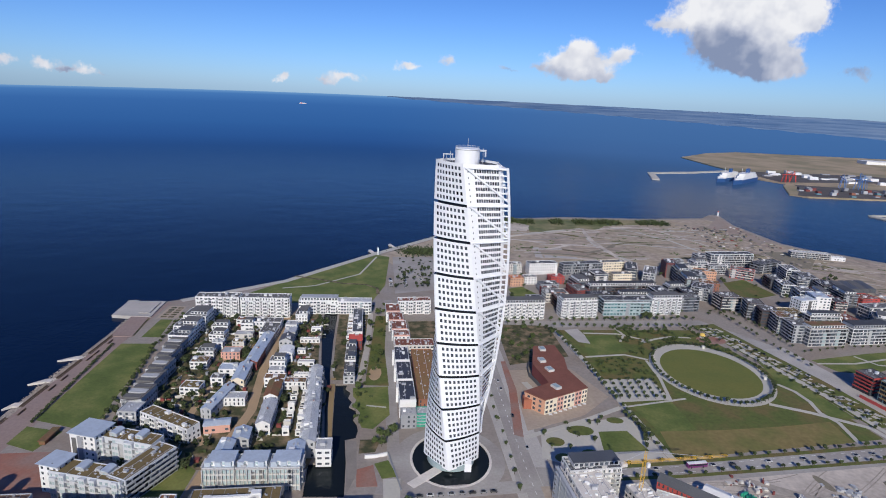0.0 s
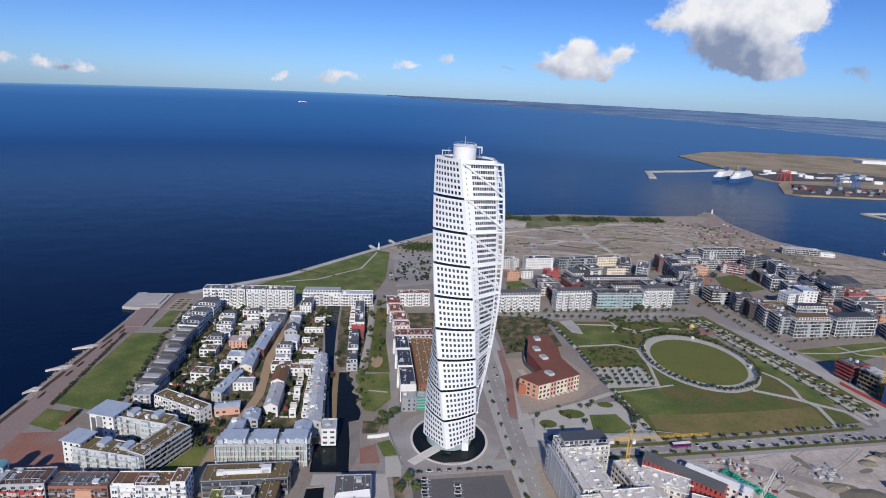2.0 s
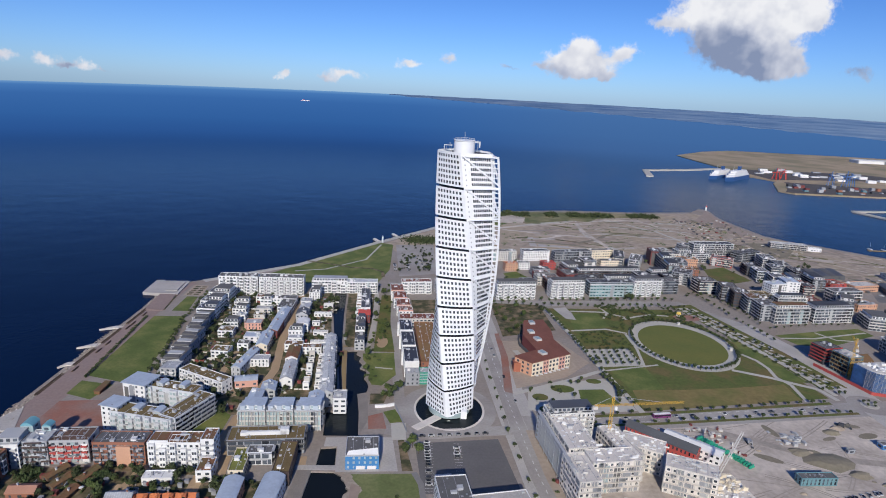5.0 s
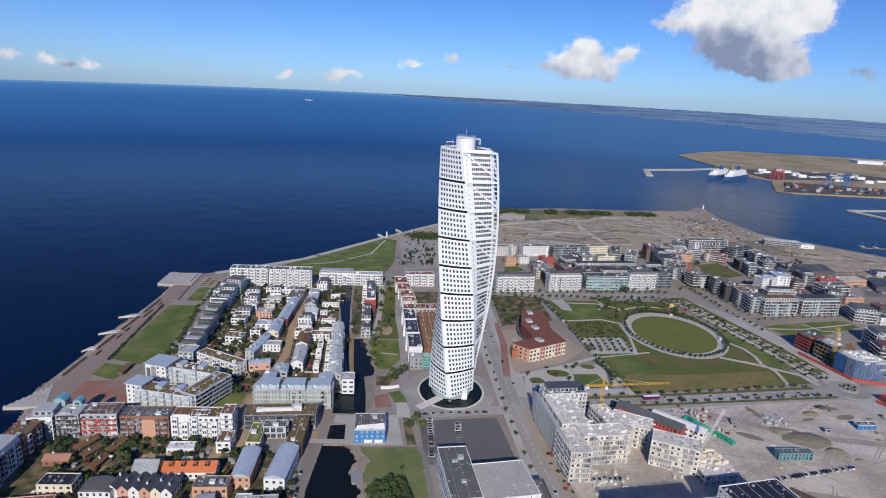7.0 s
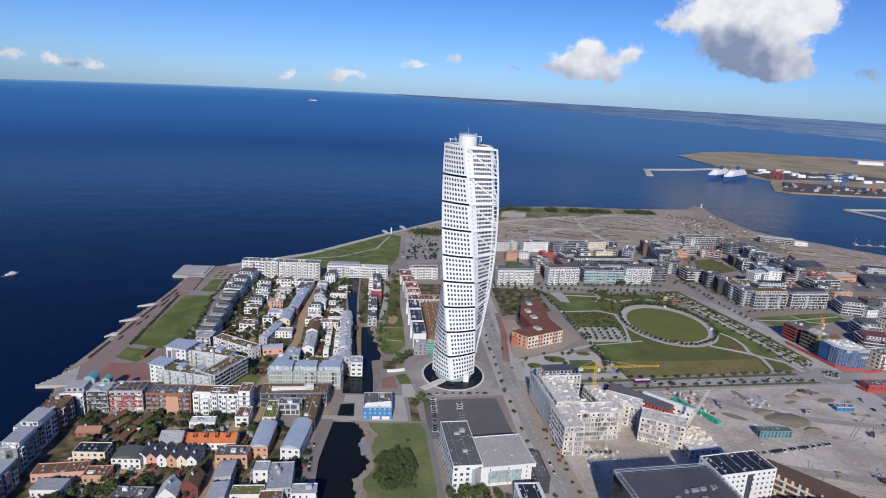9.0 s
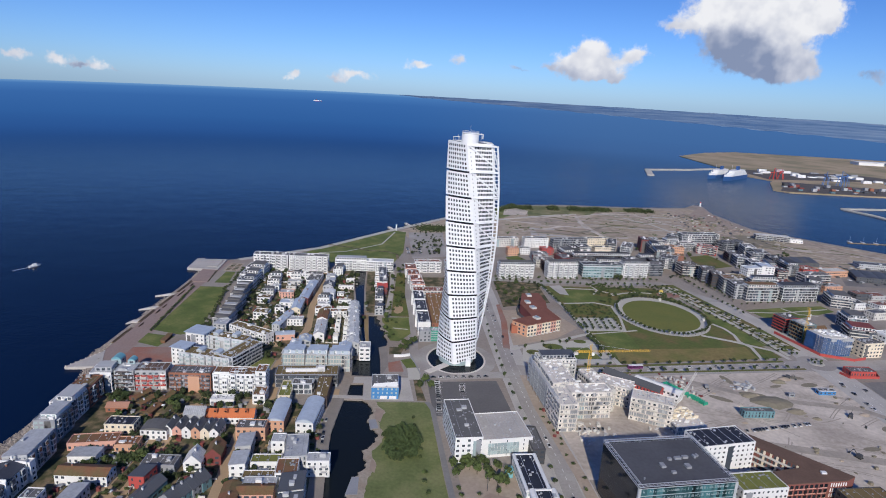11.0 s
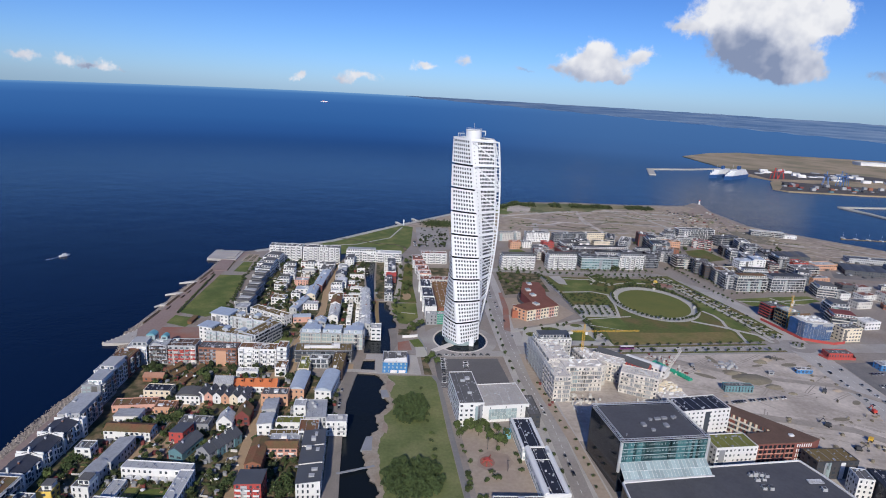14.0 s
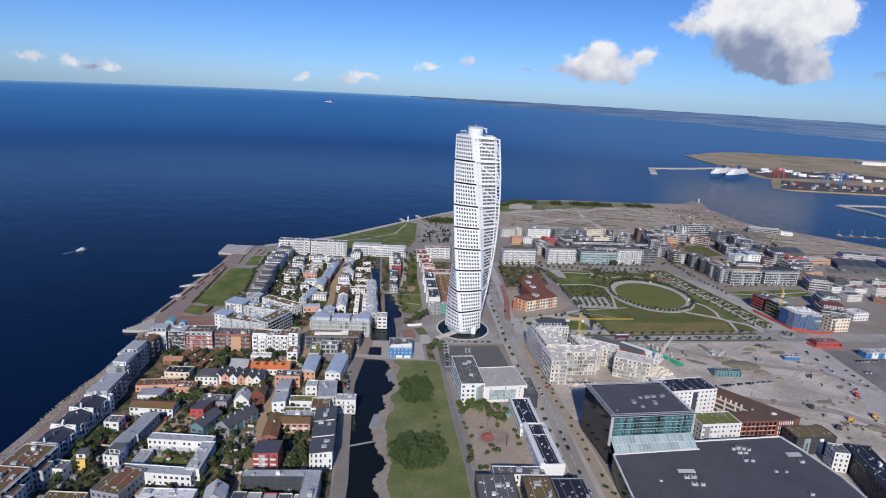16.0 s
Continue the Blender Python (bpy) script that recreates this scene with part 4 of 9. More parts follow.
# ---- the twisted tower ----
def tower():
    cx, cy = 23.0, 318.0
    base, top, cubes = 2.4, 179.8, 9
    th = (top - base) / cubes
    T = thing("skyscraper", "tall white twisted tower of nine stacked cubes with a steel spine", "skyscraper", pose(cx, cy, 0))

    def turn(z):
        return radians(308 + 90 * (top - z) / (top - base))

    def ring(z, grow=0.0):
        """The outline of a floor: a bowed square with a pointed corner that carries the spine."""
        a0, r = turn(z), 17.0 + grow
        local = []

        def add(ang, rad):
            local.append((rad * math.cos(radians(ang)), rad * math.sin(radians(ang))))
        corners = [(-47, r), (-135, r), (135, r), (47, r)]
        for (aa, ra), (ab, rb) in zip(corners, corners[1:]):
            p, q = Vector((ra * math.cos(radians(aa)), ra * math.sin(radians(aa)))), Vector((rb * math.cos(radians(ab)), rb * math.sin(radians(ab))))
            n = Vector((p.y - q.y, q.x - p.x)).normalized()
            n = n if n.dot((p + q) / 2) > 0 else -n
            for i in range(9):
                k = 0.02 + 0.96 * i / 8
                pt = p.lerp(q, k) + n * (1.3 * (1 - (2 * k - 1) ** 2))
                local.append((pt.x, pt.y))
        tip = 22.3 + grow
        for ang in (11, 5):
            local.append((tip * math.cos(radians(ang)), tip * math.sin(radians(ang))))
        c, s = math.cos(a0), math.sin(a0)
        return [(x * c - y * s, x * s + y * c) for x, y in local]

    def at(z, u, face, grow=0.0):
        """A point along one face of the floor at z: u from 0 to 1."""
        pts = ring(z, grow)
        if face < 3:
            seg = pts[face * 9:face * 9 + 9]
        elif face == 3:
            seg = [pts[26], pts[27]]
        else:
            seg = [pts[28], pts[0]]
        f = u * (len(seg) - 1)
        i = min(int(f), len(seg) - 2)
        a, b = seg[i], seg[i + 1]
        return Vector((a[0] + (b[0] - a[0]) * (f - i), a[1] + (b[1] - a[1]) * (f - i), z))

    # core between the cubes; black colour and cap plates put shade into the set-back
    for k in range(cubes):
        core = Shape()
        z0 = base + k * th
        core.prism([(x * 0.985, y * 0.985) for x, y in ring(z0 + th - 1.5)], z0 + th - 1.52, z0 + th - 1.44) if k < cubes - 1 else None
        core.prism([(x * 0.88, y * 0.88) for x, y in ring(z0 + th)], z0 + th - 1.6, z0 + th + 0.4 if k < cubes - 1 else z0 + th - 0.3)
        part("core", core, "glass_black", T, "dark set-back storey between the cubes")
    core = Shape()
    core.prism([(14 * math.cos(w), 14 * math.sin(w)) for w in (2 * math.pi * i / 32 for i in range(32))], -0.5, base + 0.5)
    part("stem", core, "dark", T, "dark round stem under the cubes")
    for k in range(cubes):
        z0, z1 = base + k * th, base + (k + 1) * th - (1.5 if k < cubes - 1 else 0)
        s, steps = Shape(), 8
        n = None
        for j in range(steps + 1):
            z = z0 + (z1 - z0) * j / steps
            pts = ring(z)
            n = len(pts)
            s.v += [(x, y, z) for x, y in pts]
        for j in range(steps):
            for i in range(n):
                a, b = j * n + i, j * n + (i + 1) % n
                s.f.append((a, b, b + n, a + n))
        s.f += [tuple(range(n - 1, -1, -1)), tuple(range(steps * n, steps * n + n))]
        part("cube", s, "tower_white", T, "white panelled twisted cube of storeys")
        # the pointed side is closed at the set-back too
        if k < cubes - 1:
            w = Shape()
            lo, hi = ring(z1), ring(z1 + 1.5)
            for i in (26, 27, 28):
                j = (i + 1) % 29 if i < 28 else 0
                w.face((*lo[i], z1), (*lo[j], z1), (*hi[j], z1 + 1.5), (*hi[i], z1 + 1.5))
            part("band", w, "tower_white", T)

    def window(z, u0, u1, h, face, shape):
        a, b, c, d = at(z, u0, face, 0.06), at(z, u1, face, 0.06), at(z + h, u1, face, 0.06), at(z + h, u0, face, 0.06)
        a2, b2, c2, d2 = (Vector((p.x * 0.995, p.y * 0.995, p.z)) for p in (a, b, c, d))
        shape.face(a, b, c, d)
        for p, q, p2, q2 in ((a, b, a2, b2), (b, c, b2, c2), (c, d, c2, d2), (d, a, d2, a2)):
            shape.face(p, p2, q2, q)
        return shape
    rest, made = Shape(), 0
    for k in range(cubes):
        z0 = base + k * th
        for fl in range(6 if k == cubes - 1 else 5):
            z = z0 + 1.3 + fl * (3.25 if k == cubes - 1 else (th - 2.6) / 5)
            for face in (0, 1, 2):
                for c in range(8):
                    u = 0.09 + c * 0.107
                    if face == 0 and made < 300:
                        part("window", window(z, u, u + 0.058, 1.75, face, Shape()), "glass", T)
                        made += 1
                    else:
                        window(z, u, u + 0.058, 1.75, face, rest)
    part("windows", rest, "glass", T, kind="stuff")
    strip_glass = Shape()
    for k in range(cubes):
        z0 = base + k * th
        for fl in range(6):
            z = z0 + 1.2 + fl * (th - 1.2) / 6
            for face in (3, 4):
                for c in range(10):
                    u = 0.29 + c * 0.07 if face == 3 else 0.02 + c * 0.07
                    window(z, u, u + 0.052, 1.75, face, strip_glass)
                # small square windows in the plain strip beside the corner
                window(z, *((0.87, 0.895) if face == 4 else (0.1, 0.125)), 0.8, face, strip_glass)
    part("strip_windows", strip_glass, "glass", T, kind="stuff")
    # steel spine
    def spine_at(z):
        k = (top - z) / (top - base)
        a, r = turn(z) + radians(10), 26.4 - 1.6 * k
        return Vector((r * math.cos(a), r * math.sin(a), z))
    sp = Shape()
    nseg = 54
    for i in range(nseg):
        sp.beam(spine_at(base + 4 + (top - base - 4) * i / nseg), spine_at(base + 4 + (top - base - 4) * (i + 1) / nseg), 0.75, 8)
    part("spine", sp, "tower_white", T, "white steel spine column")
    for side, face, u in ((-1, 4, 0.92), (1, 3, 0.08)):
        edge = Shape()
        for i in range(nseg):
            za, zb = base + 4 + (top - base - 4) * i / nseg, base + 4 + (top - base - 4) * (i + 1) / nseg
            edge.beam(at(za, 0.0 if face == 4 else 1.0, face, 0.5), at(zb, 0.0 if face == 4 else 1.0, face, 0.5), 0.35, 6)
        part("edge_column", edge, "tower_white", T)
    for i in range(56):
        z = base + 5 + (top - base - 6) * i / 55
        rung = Shape()
        rung.beam(spine_at(z), at(z, 0.02, 4, 0.3), 0.28, 5)
        rung.beam(spine_at(z), at(z, 0.98, 3, 0.3), 0.28, 5)
        part("strut", rung, "tower_white", T)
    for k in range(cubes):
        zt = base + (k + 1) * th - 0.6
        zb = base + k * th + 1.5
        for face, u in ((4, 0.93), (3, 0.07)):
            d = Shape()
            d.beam(at(zt, u, face, 0.9), spine_at(zb), 0.55, 6)
            part("diagonal", d, "tower_white", T)
            h = Shape()
            h.beam(at(zt, u, face, 0.9), spine_at(zt), 0.55, 6)
            part("tie", h, "tower_white", T)
    # crown
    drum = Shape().prism([(6.6 * math.cos(w), 6.6 * math.sin(w)) for w in (2 * math.pi * i / 40 for i in range(40))], top - 0.5, top + 7.9)
    part("crown", drum, "tower_white", T, "round white lift-head drum on the roof")
    roofing = Shape().prism([(x * 0.95, y * 0.95) for x, y in ring(top)], top, top + 0.12)
    part("roof", roofing, "dark", T, "dark roof deck")
    par = Shape()
    pts = ring(top)
    for i in range(len(pts)):
        p, q = pts[i], pts[(i + 1) % len(pts)]
        par.face((*p, top), (*q, top), (*q, top + 1.3), (*p, top + 1.3))
        par.face((p[0] * .98, p[1] * .98, top + 1.3), (p[0] * .98, p[1] * .98, top), (q[0] * .98, q[1] * .98, top), (q[0] * .98, q[1] * .98, top + 1.3))
        par.face((*p, top + 1.3), (*q, top + 1.3), (q[0] * .98, q[1] * .98, top + 1.3), (p[0] * .98, p[1] * .98, top + 1.3))
    part("parapet", par, "tower_white", T)
    for x, y, h in ((-9, 2, 6), (-11, 3, 4), (-8, -1, 5), (8.5, 1, 8), (0, 0, 13)):
        part("mast", Shape().beam((x, y, top), (x, y, top + h), 0.12, 5), "steel", T)
    rail = Shape()
    for i in range(24):
        w, w2 = 2 * math.pi * i / 24, 2 * math.pi * (i + 1) / 24
        rail.beam((6.4 * math.cos(w), 6.4 * math.sin(w), top + 7.9), (6.4 * math.cos(w), 6.4 * math.sin(w), top + 9.0), 0.06)
        rail.beam((6.4 * math.cos(w), 6.4 * math.sin(w), top + 9.0), (6.4 * math.cos(w2), 6.4 * math.sin(w2), top + 9.0), 0.07)
    part("railing", rail, "steel", T, "thin steel railing round the drum")
    part("drum_band", Shape().prism(ellipse(0, 0, 6.75, 6.75, 0, 40), top + 7.2, top + 7.6), "light_grey", T)
    part("cradle", Shape().box(-13, -7.5, 1.4, 1.9, top + 4, top + 4.5).box(-12.8, -12.4, 1.2, 2.2, top, top + 4), "steel", T, "window-cleaning cradle")
    part("cradle", Shape().box(6.4, 10, -0.5, 0.5, top + 6.5, top + 7.4).box(9.2, 10, -0.5, 0.5, top + 3.5, top + 6.6), "steel", T, "window-cleaning cradle")
    ent = Shape().prism([(14.6 * math.cos(w), 14.6 * math.sin(w)) for w in (2 * math.pi * i / 48 for i in range(48))], 0.1, 3.2)
    part("lobby", ent, "glass_pale", T, "pale glazed round lobby")
    part("porch", Shape().box(7.5, 11.5, -13.5, -7, -0.4, 5.2), "tower_white", T, "white stair block at the foot")
    part("footbridge", Shape().prism(strip([(-8, -12), (-24, -28)], 6), -0.2, 0.35), "concrete", T, "pale footbridge over the pool")


tower()


# ---- buildings ----
WORDS = {"white": "white rendered", "offwhite": "off-white rendered", "light_grey": "light grey", "pale_grey": "pale grey-white rendered", "grey": "grey", "concrete": "raw pale concrete", "raw_concrete": "raw pale concrete", "dark": "dark", "brick": "brown brick", "red": "red",
         "dark_red": "dark red", "pink": "pink rendered", "salmon": "salmon rendered", "yellow": "yellow rendered", "cream": "cream rendered", "teal": "blue-green", "black_render": "black", "brown_black": "dark brown",
         "glass_green": "green glass", "glass_black": "dark glass", "glass_blue": "blue glass", "glass_pale": "pale glass", "metal_roof": "grey metal", "pale_metal": "pale blue-grey metal", "felt": "grey felt", "slate": "dark slate",
         "brown_roof": "brown planted", "sedum": "brownish planted", "rust_roof": "rust-red", "planted_rust": "rust-brown planted", "navy_felt": "blue-black felt", "green_net": "green netted", "green_roof": "yellow-green planted", "orange_tile": "orange tiled", "solar": "solar panel", "blue_cover": "blue sheeted", "tower_white": "white"}


FOOT = []


PANES = {}


def building(x, y, w, d, h, rot=0.0, wall="white", roof="felt", form="flat", kind="house", storey=3.0, gap=2.9, win=1.5, wh=1.5, glass="glass", balconies=0, group="", boxes=0, lean=0.35, terrace=0.0, seed=0, extra="", slabs=False, rail="", bands=False, bays=0, fronts=0):
    """A house: walls, roof by form (flat, gable_x, gable_y, barrel, shed), windows storey by storey, chimneys, balconies."""
    rnd = random.Random(int(x * 31 + y * 17) + seed)
    FOOT.append((x, y, w, d, radians(rot)))
    label = f"{WORDS.get(wall, wall)} {'apartment block' if kind == 'apartment_building' else kind.replace('_', ' ')} with {WORDS.get(roof, roof)} {'flat roof' if form == 'flat' else 'roof'}{extra}"
    B = thing(kind, label, "building" if kind != "house" else "house", pose(x, y, 0, 0, 0, rot), group)
    a, b = w / 2, d / 2
    rise = 0.0
    s = Shape().box(-a, a, -b, b, -0.3, h)
    if form in ("gable_x", "gable_y"):
        rise = lean * (d if form == "gable_x" else w)
        if form == "gable_x":
            for sx in (-a, a):
                s.face((sx, -b, h), (sx, b, h), (sx, 0, h + rise))
        else:
            for sy in (-b, b):
                s.face((-a, sy, h), (a, sy, h), (0, sy, h + rise))
    elif form == "shed":
        rise = lean * w * 0.5
        for sy in (-b, b):
            s.face((-a, sy, h), (a, sy, h), (a, sy, h + rise))
        s.face((a, -b, h), (a, b, h), (a, b, h + rise), (a, -b, h + rise))
    part("wall", s, wall, B)
    r, o, t = Shape(), 0.35, 0.25
    if form == "flat":
        r.box(-a + 0.35, a - 0.35, -b + 0.35, b - 0.35, h - 0.1, h + 0.08)
        p = Shape()
        p.box(-a - .04, a + .04, -b - .04, -b + 0.3, h - 0.2, h + 0.55).box(-a - .04, a + .04, b - 0.3, b + .04, h - 0.2, h + 0.55)
        p.box(-a - .04, -a + 0.3, -b + 0.3, b - 0.3, h - 0.2, h + 0.55).box(a - 0.3, a + .04, -b + 0.3, b - 0.3, h - 0.2, h + 0.55)
        part("parapet", p, wall if wall not in ("glass_green", "glass_black", "glass_pale", "glass_blue") else "steel", B)
    elif form == "gable_x":
        for sg in (-1, 1):
            e = (b + o) / b
            r.face((-a - o, sg * b * e, h - rise * (e - 1)), (a + o, sg * b * e, h - rise * (e - 1)), (a + o, 0, h + rise), (-a - o, 0, h + rise))
            r.face((-a - o, sg * b * e, h - rise * (e - 1) + t), (a + o, sg * b * e, h - rise * (e - 1) + t), (a + o, 0, h + rise + t), (-a - o, 0, h + rise + t))
            r.face((-a - o, sg * b * e, h - rise * (e - 1)), (a + o, sg * b * e, h - rise * (e - 1)), (a + o, sg * b * e, h - rise * (e - 1) + t), (-a - o, sg * b * e, h - rise * (e - 1) + t))
    elif form == "gable_y":
        for sg in (-1, 1):
            e = (a + o) / a
            r.face((sg * a * e, -b - o, h - rise * (e - 1)), (sg * a * e, b + o, h - rise * (e - 1)), (0, b + o, h + rise), (0, -b - o, h + rise))
            r.face((sg * a * e, -b - o, h - rise * (e - 1) + t), (sg * a * e, b + o, h - rise * (e - 1) + t), (0, b + o, h + rise + t), (0, -b - o, h + rise + t))
            for sy in (-b - o, b + o):
                r.face((sg * a * e, sy, h - rise * (e - 1)), (0, sy, h + rise), (0, sy, h + rise + t), (sg * a * e, sy, h - rise * (e - 1) + t))
    elif form == "barrel":
        n = 10
        prof = [(-a * 1.03 + 2.06 * a * i / n, h + lean * w * math.sin(math.pi * i / n) ** 0.8 * 0.6) for i in range(n + 1)]
        for (xa, za), (xb, zb) in zip(prof, prof[1:]):
            r.face((xa, -b - o, za), (xb, -b - o, zb), (xb, b + o, zb), (xa, b + o, za))
        for sy in (-b, b):
            r.face(*[(px * 0.99, sy, pz - 0.05) for px, pz in prof])
    elif form == "shed":
        r.face((-a - o, -b - o, h), (a + o, -b - o, h + rise + .1), (a + o, b + o, h + rise + .1), (-a - o, b + o, h))
        r.face((-a - o, -b - o, h + t), (a + o, -b - o, h + rise + .1 + t), (a + o, b + o, h + rise + .1 + t), (-a - o, b + o, h + t))
        r.face((-a - o, -b - o, h), (a + o, -b - o, h + rise + .1), (a + o, -b - o, h + rise + .1 + t), (-a - o, -b - o, h + t))
    part("roof", r, roof, B)
    if form == "flat" and w * d > 50:
        # hatches, vents, pipes and felt seams on the roof
        fit = Shape()
        for i in range(int(4 + w * d / 40)):
            fx, fy, fs = rnd.uniform(-a + 1, a - 1), rnd.uniform(-b + 1, b - 1), rnd.uniform(0.2, 0.7)
            fit.box(fx - fs, fx + fs, fy - fs * 0.7, fy + fs * 0.7, h, h + rnd.uniform(0.25, 1.0))
        for i in range(int(w / 6)):
            fx = -a + (i + 0.7) * 6
            fit.box(fx - 0.1, fx + 0.1, -b + 0.4, b - 0.4, h, h + 0.16)
        part("roof_fittings", fit, rnd.choice(("light_grey", "steel", "grey")), B, kind="stuff")
    elif form in ("gable_x", "gable_y") and roof in ("metal_roof", "slate", "brown_roof", "orange_tile"):
        seams = Shape()
        n = int((w if form == "gable_x" else d) / (1.1 if roof == "metal_roof" else 2.4))
        for i in range(1, n):
            if form == "gable_x":
                fx = -a + i * w / n
                for sg in (-1, 1):
                    seams.beam((fx, sg * b, h + 0.27), (fx, 0, h + rise + 0.27), 0.06)
            else:
                fy = -b + i * d / n
                for sg in (-1, 1):
                    seams.beam((sg * a, fy, h + 0.27), (0, fy, h + rise + 0.27), 0.06)
        part("roof_seams", seams, "steel" if roof == "metal_roof" else roof, B, kind="stuff")
    # windows, storey by storey; each house keeps to one habit
    if win == 1.5 and wh == 1.5:
        win, wh, gap = rnd.choice(((1.3, 1.6, 2.7), (2.0, 1.5, 3.4), (2.6, 1.4, 3.3), (1.0, 2.0, 2.4), (1.6, 1.5, 3.0)))
    if kind == "apartment_building" and w > 12 and h > 11:
        for i in range(rnd.choice((1, 2, 2, 3))):
            px, pw = rnd.uniform(-a + 2, a - 2), rnd.uniform(0.8, 2.2)
            part("facade_panel", Shape().box(px - pw, px + pw, -b - 0.09, -b - 0.01, 0.2, h - rnd.uniform(0.1, 3)), rnd.choice(("light_grey", "grey", "glass_pale", "felt", "white", "glass")), B)
    floors = max(1, int((h + 0.3) / storey))
    fh = h / floors
    for fl in range(floors):
        s = Shape()
        z = fl * fh + fh * 0.30
        zt = min(z + wh, h - 0.3)
        for length, put in ((w, 0), (w, 1), (d, 2), (d, 3)):
            n = max(1, int((length - 0.8) / gap))
            if bands:
                q = -length / 2 + 0.5
                while q < length / 2 - 1.2:
                    q2 = min(q + rnd.uniform(2.0, 5.0), length / 2 - 0.5)
                    box = {0: (q, q2, -b - .05, -b + .05), 1: (q, q2, b - .05, b + .05), 2: (-a - .05, -a + .05, q, q2), 3: (a - .05, a + .05, q, q2)}[put]
                    s.box(*box, fl * fh + .5, fl * fh + fh - .35)
                    q = q2 + rnd.choice((0.25, 0.4, 0.9))
                continue
            for i in range(n):
                c = -length / 2 + (i + 0.5) * length / n
                if rnd.random() < 0.07:
                    continue
                ww = win * (0.55 if rnd.random() < 0.15 else 1.0) / 2
                e = 0.05
                if put == 0 and y < 150 and not slabs:
                    key = (round(ww, 2), round(zt - z, 2), glass)
                    if key not in PANES:
                        PANES[key] = Shape().box(-ww, ww, -e, e, 0, zt - z).mesh("window", glass)
                    part("window", PANES[key], "", B).location = (c, -b, z)
                elif put == 0:
                    s.box(c - ww, c + ww, -b - e, -b + e, z, zt)
                elif put == 1:
                    s.box(c - ww, c + ww, b - e, b + e, z, zt)
                elif put == 2:
                    s.box(-a - e, -a + e, c - ww, c + ww, z, zt)
                else:
                    s.box(a - e, a + e, c - ww, c + ww, z, zt)
        part("window_row", s, glass, B, kind="stuff")
    if bands:
        # long balcony fronts with dark recesses over them
        ledges = Shape()
        for fl in range(1, floors + 1):
            for length, put in ((w, 0), (d, 2), (d, 3)):
                q = -length / 2 + rnd.choice((0.1, 1.5))
                while q < length / 2 - 2:
                    q2 = min(q + rnd.uniform(3, 9), length / 2)
                    box = {0: (q, q2, -b - 1.2, -b - 1.05), 2: (-a - 1.2, -a - 1.05, q, q2), 3: (a + 1.05, a + 1.2, q, q2)}[put]
                    slab = {0: (q, q2, -b - 1.2, -b), 2: (-a - 1.2, -a, q, q2), 3: (a, a + 1.2, q, q2)}[put]
                    ledges.box(*slab, fl * fh - .12, fl * fh + .08)
                    if fl < floors:
                        ledges.box(*box, fl * fh + .08, fl * fh + .95)
                    q = q2 + rnd.choice((0.0, 0.3, 2.5))
        part("balcony_fronts", ledges, rail or ("light_grey" if wall in ("white", "offwhite") else rnd.choice(("light_grey", "grey", "offwhite", "brown_black"))), B, kind="stuff")
    for i in range(fronts):
        # upright bays standing out from the south front, with balconies between them
        fx, fw, out = -a + (i + 0.5) * w / fronts, w / fronts * rnd.uniform(0.24, 0.32), rnd.choice((1.0, 1.6, 2.0))
        top_z = h - rnd.choice((0.0, 0.0, 2.8)) + 0.3
        bay = part("bay", Shape().box(fx - fw, fx + fw, -b - out, -b, 0, top_z), wall, B)
        g, rails = Shape(), Shape()
        for fl in range(floors):
            z0 = fl * fh + fh * 0.25
            if z0 + 1.6 < top_z:
                g.box(fx - fw * .75, fx - fw * .1, -b - out - .05, -b - out + .05, z0, z0 + 1.7).box(fx + fw * .1, fx + fw * .75, -b - out - .05, -b - out + .05, z0, z0 + 1.7)
            if fl:
                x1 = fx + fw
                x2 = min(a, x1 + w / fronts - 2 * fw)
                rails.box(x1, x2, -b - out * .9, -b, fl * fh - .1, fl * fh + .1).box(x1, x2, -b - out * .9, -b - out * .9 + .08, fl * fh + .1, fl * fh + 1.0)
        part("glazing", g, glass, bay, kind="stuff")
        part("balcony", rails, rail or "light_grey", B, kind="stuff")
    for i in range(bays):
        # glazed bays on the long sides
        fy = -b + (i + 0.5) * d / bays
        for sx in (-1, 1):
            bay = part("bay", Shape().box(min(sx * a, sx * (a + 1.3)), max(sx * a, sx * (a + 1.3)), fy - 1.5, fy + 1.5, 2.6, h - rnd.choice((0.4, 2.8))), rnd.choice(("white", "light_grey", "white")), B)
            g = Shape()
            for fl in range(1, floors):
                g.box(min(sx * (a + 1.25), sx * (a + 1.36)), max(sx * (a + 1.25), sx * (a + 1.36)), fy - 1.2, fy + 1.2, fl * fh + .4, fl * fh + fh - .5).box(sx * (a + .65) - .45, sx * (a + .65) + .45, fy - 1.56, fy + 1.56, fl * fh + .4, fl * fh + fh - .5)
            part("glazing", g, "glass", bay, kind="stuff")
